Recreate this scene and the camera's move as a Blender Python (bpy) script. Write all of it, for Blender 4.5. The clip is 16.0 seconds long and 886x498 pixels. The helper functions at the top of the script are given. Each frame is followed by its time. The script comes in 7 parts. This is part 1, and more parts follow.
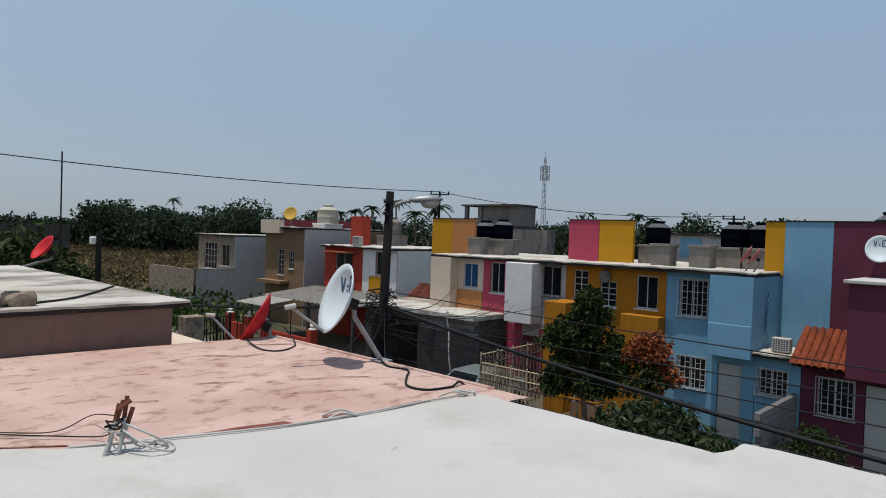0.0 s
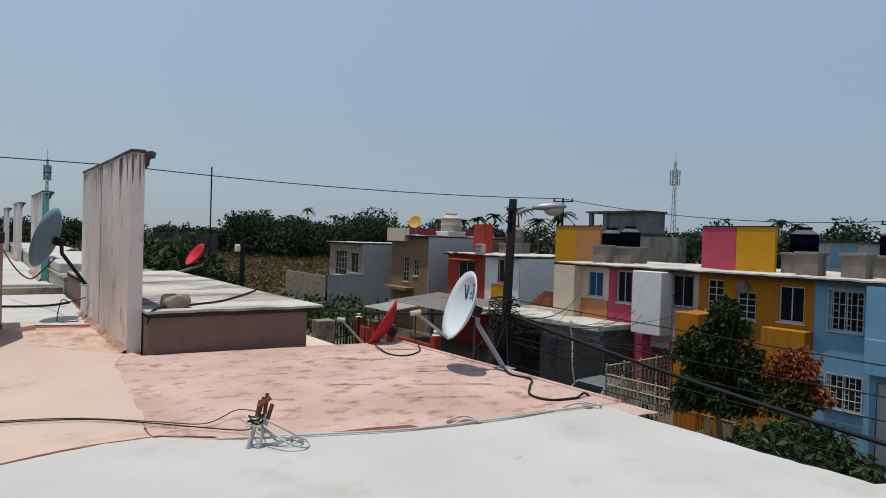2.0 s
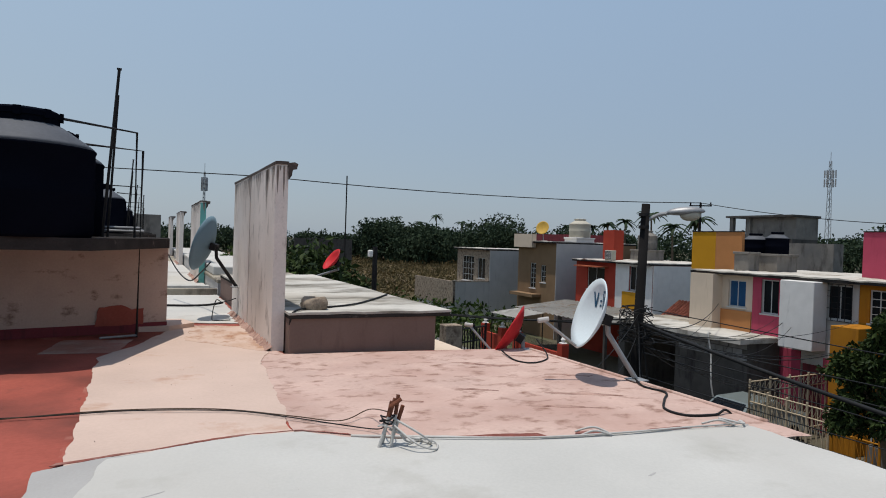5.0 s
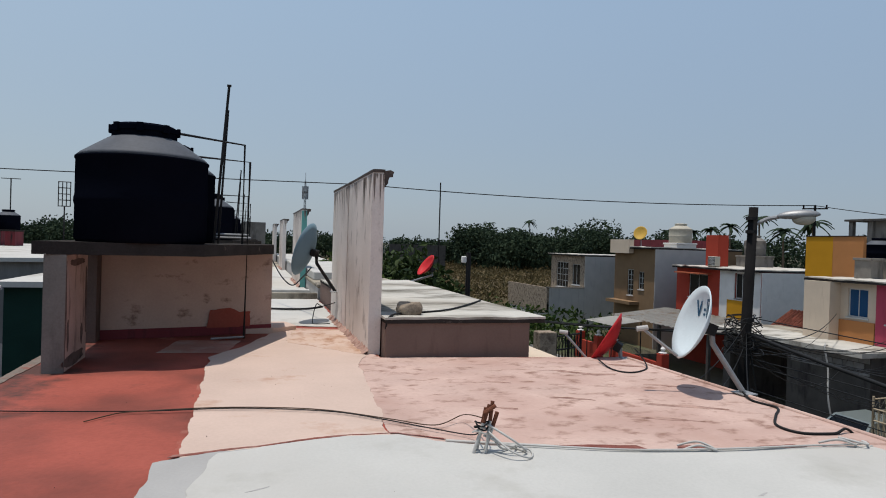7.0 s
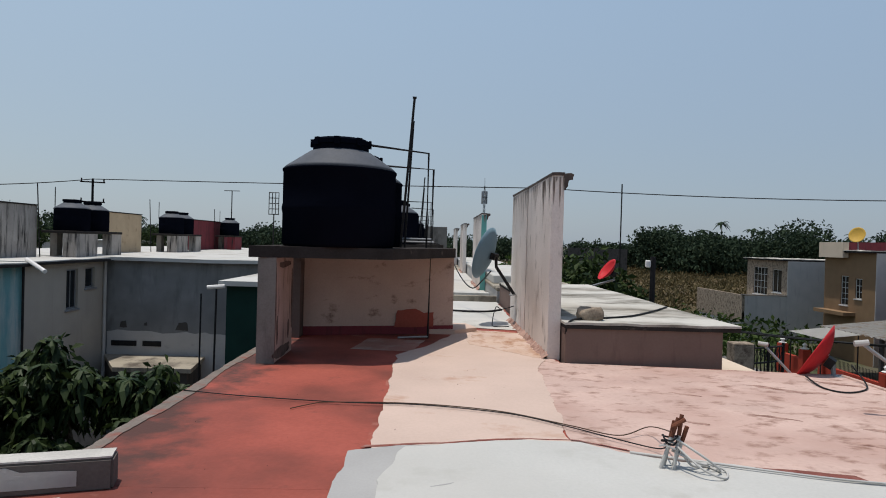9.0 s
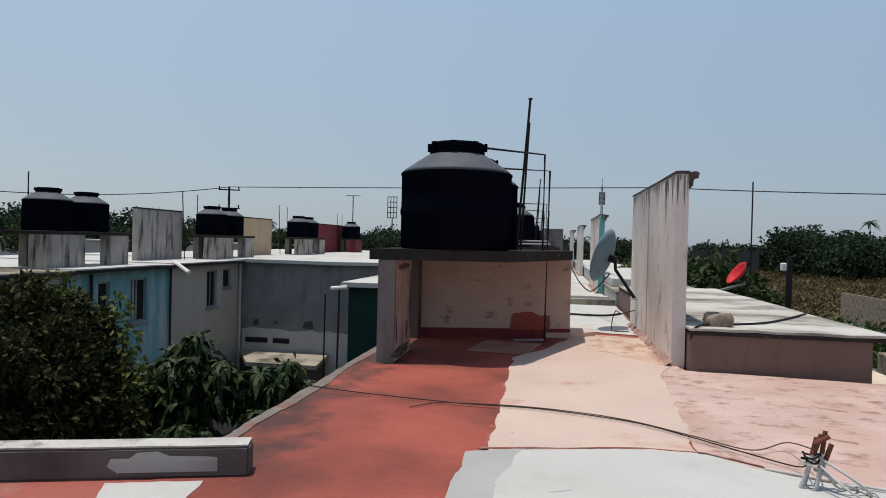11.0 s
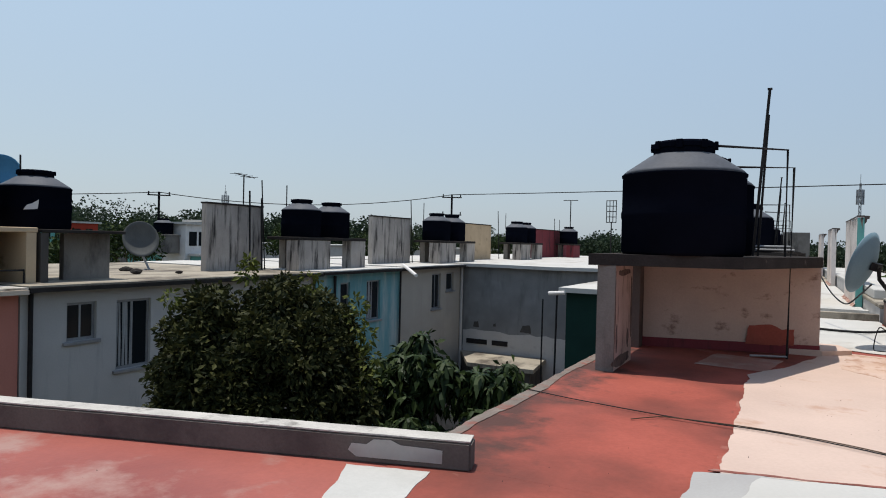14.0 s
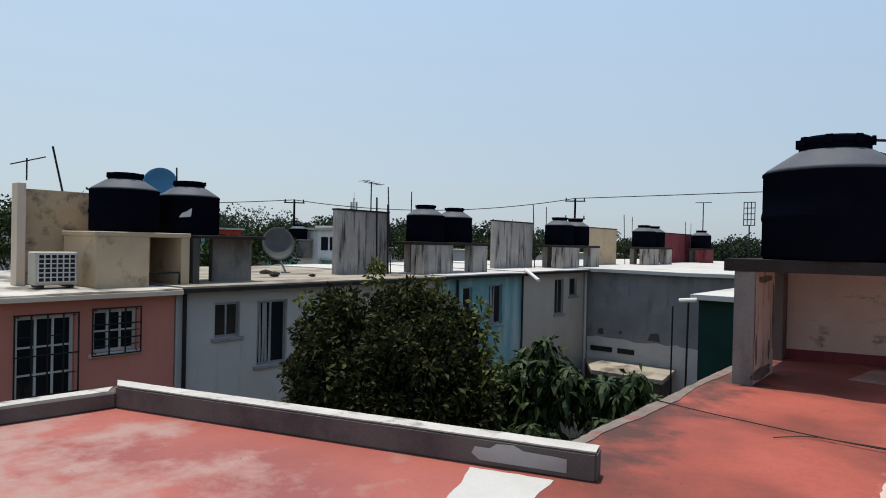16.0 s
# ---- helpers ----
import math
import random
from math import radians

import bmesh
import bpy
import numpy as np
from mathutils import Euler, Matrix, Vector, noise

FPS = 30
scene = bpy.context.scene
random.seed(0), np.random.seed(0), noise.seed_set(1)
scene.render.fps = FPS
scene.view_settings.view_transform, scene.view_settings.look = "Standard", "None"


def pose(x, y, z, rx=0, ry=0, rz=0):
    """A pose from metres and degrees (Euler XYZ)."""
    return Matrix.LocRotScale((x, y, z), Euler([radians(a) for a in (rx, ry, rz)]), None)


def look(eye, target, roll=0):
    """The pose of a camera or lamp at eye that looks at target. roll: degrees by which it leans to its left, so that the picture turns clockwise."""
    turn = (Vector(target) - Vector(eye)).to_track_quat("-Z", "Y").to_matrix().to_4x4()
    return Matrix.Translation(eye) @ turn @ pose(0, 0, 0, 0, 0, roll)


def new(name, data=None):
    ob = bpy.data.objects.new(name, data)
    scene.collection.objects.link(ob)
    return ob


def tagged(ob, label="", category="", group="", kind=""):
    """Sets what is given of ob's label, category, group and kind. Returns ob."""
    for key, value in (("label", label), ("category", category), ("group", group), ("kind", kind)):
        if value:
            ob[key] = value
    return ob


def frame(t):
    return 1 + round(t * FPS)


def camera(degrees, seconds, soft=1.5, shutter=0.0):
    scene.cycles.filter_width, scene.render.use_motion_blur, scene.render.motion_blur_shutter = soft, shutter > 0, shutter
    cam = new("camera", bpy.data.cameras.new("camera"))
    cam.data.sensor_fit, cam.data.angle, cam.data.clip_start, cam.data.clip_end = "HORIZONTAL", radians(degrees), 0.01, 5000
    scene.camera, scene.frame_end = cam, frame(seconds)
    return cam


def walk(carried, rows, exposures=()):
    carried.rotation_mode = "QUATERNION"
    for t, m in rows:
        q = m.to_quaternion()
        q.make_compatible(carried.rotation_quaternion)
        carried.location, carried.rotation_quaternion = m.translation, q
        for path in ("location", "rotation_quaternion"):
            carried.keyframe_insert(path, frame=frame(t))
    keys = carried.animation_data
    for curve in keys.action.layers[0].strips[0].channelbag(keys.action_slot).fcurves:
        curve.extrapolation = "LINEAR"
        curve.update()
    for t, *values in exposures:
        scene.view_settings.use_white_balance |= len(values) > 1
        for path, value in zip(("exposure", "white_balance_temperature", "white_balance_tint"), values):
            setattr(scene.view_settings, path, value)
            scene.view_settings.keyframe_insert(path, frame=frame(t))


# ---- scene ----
EXPOSURES = [(0.0, -0.12), (9.0, -0.12), (12.5, 0.02), (16.0, 0.22)]
cam = camera(68.47, 16.0, soft=1.0)
# seconds, eye x y z, yaw, pitch, roll: a hand-held pan from one spot on the roof
ROWS = [
    (0.0, -0.000, 0.000, 1.250, -46.50, -1.24, -1.92),
    (0.5, -0.001, 0.001, 1.250, -44.19, -1.09, -1.86),
    (1.0, -0.003, 0.003, 1.250, -41.15, -1.11, -1.88),
    (1.5, -0.005, 0.005, 1.250, -38.23, -0.92, -1.85),
    (2.0, -0.007, 0.006, 1.250, -35.77, -0.91, -1.81),
    (2.5, -0.009, 0.008, 1.250, -31.93, -0.90, -1.80),
    (3.0, -0.011, 0.009, 1.250, -29.23, -0.86, -1.84),
    (3.5, -0.013, 0.010, 1.250, -27.02, -0.78, -1.83),
    (3.7, -0.013, 0.010, 1.250, -26.14, -0.78, -1.83),
    (6.0, -0.016, 0.011, 1.250, -23.09, -0.66, -1.98),
    (6.5, -0.020, 0.012, 1.250, -18.24, -0.49, -1.82),
    (7.0, -0.021, 0.013, 1.250, -16.47, -0.47, -1.76),
    (7.5, -0.028, 0.014, 1.250, -8.00, -0.52, -1.63),
    (8.0, -0.029, 0.015, 1.250, -6.26, -0.57, -1.77),
    (8.5, -0.031, 0.015, 1.250, -4.11, -0.60, -1.69),
    (9.0, -0.034, 0.015, 1.250, -0.88, -0.60, -1.61),
    (9.2, -0.034, 0.015, 1.250, 0.74, -0.60, -1.61),
    (11.3, -0.046, 0.013, 1.250, 11.65, -0.66, -1.37),
    (11.5, -0.046, 0.013, 1.250, 13.52, -0.66, -1.37),
    (12.0, -0.047, 0.013, 1.250, 15.75, -0.72, -1.37),
    (12.5, -0.050, 0.012, 1.250, 18.78, -0.60, -1.33),
    (13.0, -0.050, 0.012, 1.250, 19.01, -0.59, -1.37),
    (13.5, -0.054, 0.011, 1.250, 23.72, -0.67, -1.29),
    (14.0, -0.057, 0.009, 1.250, 28.15, -0.66, -1.34),
    (14.5, -0.057, 0.009, 1.250, 28.83, -0.68, -1.38),
    (15.0, -0.060, 0.007, 1.250, 33.30, -0.60, -1.33),
    (15.5, -0.062, 0.006, 1.250, 35.94, -0.53, -1.28),
    (16.0, -0.064, 0.004, 1.250, 38.84, -0.50, -1.27),
]
walk(cam, [(t, pose(x, y, z, 90 + pitch, roll, yaw)) for t, x, y, z, yaw, pitch, roll in ROWS], EXPOSURES)

# ---- world and sun ----
SUN_FROM = Vector((-0.16, 0.02, 0.985)).normalized()
world = bpy.data.worlds.new("world")
scene.world = world
world.use_nodes = True
wn = world.node_tree.nodes
wl = world.node_tree.links
sky = wn.new("ShaderNodeTexSky")
sky.sky_type = "NISHITA"
sky.sun_disc = False
sky.sun_elevation = math.asin(SUN_FROM.z)
sky.sun_rotation = math.atan2(SUN_FROM.x, SUN_FROM.y)
sky.air_density, sky.dust_density, sky.ozone_density = 1.2, 1.0, 2.5
wn["Background"].inputs["Strength"].default_value = 0.117
# a bright haze lies over the clear sky, greyish at the horizon and thinning towards the zenith
coord = wn.new("ShaderNodeTexCoord")
split = wn.new("ShaderNodeSeparateXYZ")
wl.new(coord.outputs["Generated"], split.inputs["Vector"])
tone = wn.new("ShaderNodeValToRGB")
tone.color_ramp.elements[0].position, tone.color_ramp.elements[0].color = 0.0, (3.05, 3.62, 4.25, 1)
tone.color_ramp.elements[1].position, tone.color_ramp.elements[1].color = 0.38, (3.25, 4.32, 5.62, 1)
wl.new(split.outputs["Z"], tone.inputs["Fac"])
thin = wn.new("ShaderNodeMapRange")
thin.interpolation_type = "SMOOTHSTEP"
thin.inputs["From Min"].default_value, thin.inputs["From Max"].default_value = 0.30, 0.85
thin.inputs["To Min"].default_value, thin.inputs["To Max"].default_value = 0.82, 0.12
wl.new(split.outputs["Z"], thin.inputs["Value"])
haze = wn.new("ShaderNodeMix")
haze.data_type = "RGBA"
wl.new(thin.outputs["Result"], haze.inputs["Factor"])
wl.new(sky.outputs["Color"], haze.inputs["A"])
wl.new(tone.outputs["Color"], haze.inputs["B"])
glow = wn.new("ShaderNodeMapRange")  # the sky is brighter and whiter on the sun's side
glow.inputs["From Min"].default_value, glow.inputs["From Max"].default_value = 0.9, -0.9
wl.new(split.outputs["X"], glow.inputs["Value"])
warm = wn.new("ShaderNodeMix")
warm.data_type = "RGBA"
warm.inputs["A"].default_value, warm.inputs["B"].default_value = (0.92, 0.95, 0.995, 1), (1.20, 1.18, 1.135, 1)
wl.new(glow.outputs["Result"], warm.inputs["Factor"])
gain = wn.new("ShaderNodeVectorMath")
gain.operation = "MULTIPLY"
wl.new(haze.outputs["Result"], gain.inputs[0])
wl.new(warm.outputs["Result"], gain.inputs[1])
wl.new(gain.outputs["Vector"], wn["Background"].inputs["Color"])
sun = new("sun", bpy.data.lights.new("sun", "SUN"))
sun.data.energy, sun.data.angle, sun.data.color = 3.75, radians(0.53), (1.0, 0.955, 0.89)
sun.matrix_world = look(SUN_FROM * 60, (0, 0, 0))


# ---- materials ----
ALBEDO_SCALE = 0.87  # lowers every base colour to balance the strong sun and deepen the shade


def mat(name, color, rough=0.85, metal=0.0, vary=0.12, scale=3.0, grain=40.0, bump=0.15, dirt=None, dirt_amount=0.0,
        dirt_scale=(1.0, 1.0, 1.0), dirt_size=1.5, spec=0.14, objvary=0.0, blotch=None, blotch_size=0.8, wear=None):
    """A painted or bare surface: base colour with broad and fine variation, stains and fine relief."""
    color = tuple(c * ALBEDO_SCALE for c in color)
    dirt = tuple(c * ALBEDO_SCALE for c in dirt) if dirt else None
    blotch = tuple(c * ALBEDO_SCALE for c in blotch) if blotch else None
    m = bpy.data.materials.new(name)
    m.use_nodes = True
    n, l = m.node_tree.nodes, m.node_tree.links
    b = n["Principled BSDF"]
    b.inputs["Roughness"].default_value, b.inputs["Metallic"].default_value = rough, metal
    b.inputs["Specular IOR Level"].default_value = spec
    tc = n.new("ShaderNodeTexCoord")
    big = n.new("ShaderNodeTexNoise")
    big.inputs["Scale"].default_value, big.inputs["Detail"].default_value = scale, 6
    fine = n.new("ShaderNodeTexNoise")
    fine.inputs["Scale"].default_value, fine.inputs["Detail"].default_value = grain, 4
    for t in (big, fine):
        l.new(tc.outputs["Object"], t.inputs["Vector"])
    ramp = n.new("ShaderNodeMapRange")
    ramp.inputs["From Min"].default_value, ramp.inputs["From Max"].default_value = 0.3, 0.7
    ramp.inputs["To Min"].default_value, ramp.inputs["To Max"].default_value = 1 - vary, 1 + vary
    l.new(big.outputs["Fac"], ramp.inputs["Value"])
    r2 = n.new("ShaderNodeMapRange")
    r2.inputs["From Min"].default_value, r2.inputs["From Max"].default_value = 0.3, 0.7
    r2.inputs["To Min"].default_value, r2.inputs["To Max"].default_value = 1 - vary * 0.5, 1 + vary * 0.5
    l.new(fine.outputs["Fac"], r2.inputs["Value"])
    mul = n.new("ShaderNodeMath")
    mul.operation = "MULTIPLY"
    l.new(ramp.outputs["Result"], mul.inputs[0])
    l.new(r2.outputs["Result"], mul.inputs[1])
    last = mul.outputs[0]
    if objvary:
        oi = n.new("ShaderNodeObjectInfo")
        r3 = n.new("ShaderNodeMapRange")
        r3.inputs["To Min"].default_value, r3.inputs["To Max"].default_value = 1 - objvary, 1 + objvary
        l.new(oi.outputs["Random"], r3.inputs["Value"])
        m3 = n.new("ShaderNodeMath")
        m3.operation = "MULTIPLY"
        l.new(last, m3.inputs[0])
        l.new(r3.outputs["Result"], m3.inputs[1])
        last = m3.outputs[0]
    sc = n.new("ShaderNodeVectorMath")
    sc.operation = "SCALE"
    sc.inputs[0].default_value = color
    l.new(last, sc.inputs["Scale"])
    out = sc.outputs["Vector"]
    if blotch:  # broad soft stains
        bn = n.new("ShaderNodeTexNoise")
        bn.inputs["Scale"].default_value, bn.inputs["Detail"].default_value = blotch_size, 5
        l.new(tc.outputs["Object"], bn.inputs["Vector"])
        br = n.new("ShaderNodeMapRange")
        br.inputs["From Min"].default_value, br.inputs["From Max"].default_value = 0.45, 0.72
        l.new(bn.outputs["Fac"], br.inputs["Value"])
        bx = n.new("ShaderNodeMix")
        bx.data_type = "RGBA"
        l.new(br.outputs["Result"], bx.inputs["Factor"])
        l.new(out, bx.inputs["A"])
        bx.inputs["B"].default_value = (*blotch, 1)
        out = bx.outputs["Result"]
    if dirt:
        mp = n.new("ShaderNodeMapping")
        mp.inputs["Scale"].default_value = dirt_scale
        l.new(tc.outputs["Object"], mp.inputs["Vector"])
        dn = n.new("ShaderNodeTexNoise")
        dn.inputs["Scale"].default_value, dn.inputs["Detail"].default_value, dn.inputs["Roughness"].default_value = dirt_size, 8, 0.65
        l.new(mp.outputs["Vector"], dn.inputs["Vector"])
        dr = n.new("ShaderNodeMapRange")
        dr.inputs["From Min"].default_value, dr.inputs["From Max"].default_value = 0.62 - 0.3 * dirt_amount, 0.78 - 0.3 * dirt_amount
        worn = dn.outputs["Fac"]
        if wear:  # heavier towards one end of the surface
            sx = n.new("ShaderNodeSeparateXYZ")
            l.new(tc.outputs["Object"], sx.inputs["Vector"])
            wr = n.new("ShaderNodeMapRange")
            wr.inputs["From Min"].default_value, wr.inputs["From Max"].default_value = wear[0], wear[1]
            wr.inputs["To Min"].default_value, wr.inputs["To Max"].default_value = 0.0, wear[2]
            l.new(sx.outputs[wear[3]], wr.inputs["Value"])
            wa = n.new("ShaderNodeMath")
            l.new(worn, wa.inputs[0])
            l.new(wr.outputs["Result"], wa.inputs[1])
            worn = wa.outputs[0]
        l.new(worn, dr.inputs["Value"])
        mx = n.new("ShaderNodeMix")
        mx.data_type = "RGBA"
        l.new(dr.outputs["Result"], mx.inputs["Factor"])
        l.new(out, mx.inputs["A"])
        mx.inputs["B"].default_value = (*dirt, 1)
        out = mx.outputs["Result"]
    l.new(out, b.inputs["Base Color"])
    if bump:
        bp = n.new("ShaderNodeBump")
        bp.inputs["Strength"].default_value, bp.inputs["Distance"].default_value = bump, 0.01
        l.new(fine.outputs["Fac"], bp.inputs["Height"])
        l.new(bp.outputs["Normal"], b.inputs["Normal"])
    return m


def glass_mat(name, color=(0.012, 0.014, 0.016)):
    m = bpy.data.materials.new(name)
    m.use_nodes = True
    b = m.node_tree.nodes["Principled BSDF"]
    b.inputs["Base Color"].default_value = (*color, 1)
    b.inputs["Roughness"].default_value, b.inputs["Specular IOR Level"].default_value = 0.08, 0.3
    return m


def leaf_mat(name, a, b2, rough=0.45):
    """Leaves whose colour differs from leaf to leaf, a little light coming through."""
    m = bpy.data.materials.new(name)
    m.use_nodes = True
    n, l = m.node_tree.nodes, m.node_tree.links
    b = n["Principled BSDF"]
    b.inputs["Roughness"].default_value, b.inputs["Specular IOR Level"].default_value = rough, 0.10
    g = n.new("ShaderNodeNewGeometry")
    mx = n.new("ShaderNodeMix")
    mx.data_type = "RGBA"
    l.new(g.outputs["Random Per Island"], mx.inputs["Factor"])
    mx.inputs["A"].default_value, mx.inputs["B"].default_value = (*a, 1), (*b2, 1)
    l.new(mx.outputs["Result"], b.inputs["Base Color"])
    tr = n.new("ShaderNodeBsdfTranslucent")
    l.new(mx.outputs["Result"], tr.inputs["Color"])
    ms = n.new("ShaderNodeMixShader")
    ms.inputs["Fac"].default_value = 0.14
    l.new(b.outputs["BSDF"], ms.inputs[1])
    l.new(tr.outputs["BSDF"], ms.inputs[2])
    l.new(ms.outputs["Shader"], n["Material Output"].inputs["Surface"])
    return m


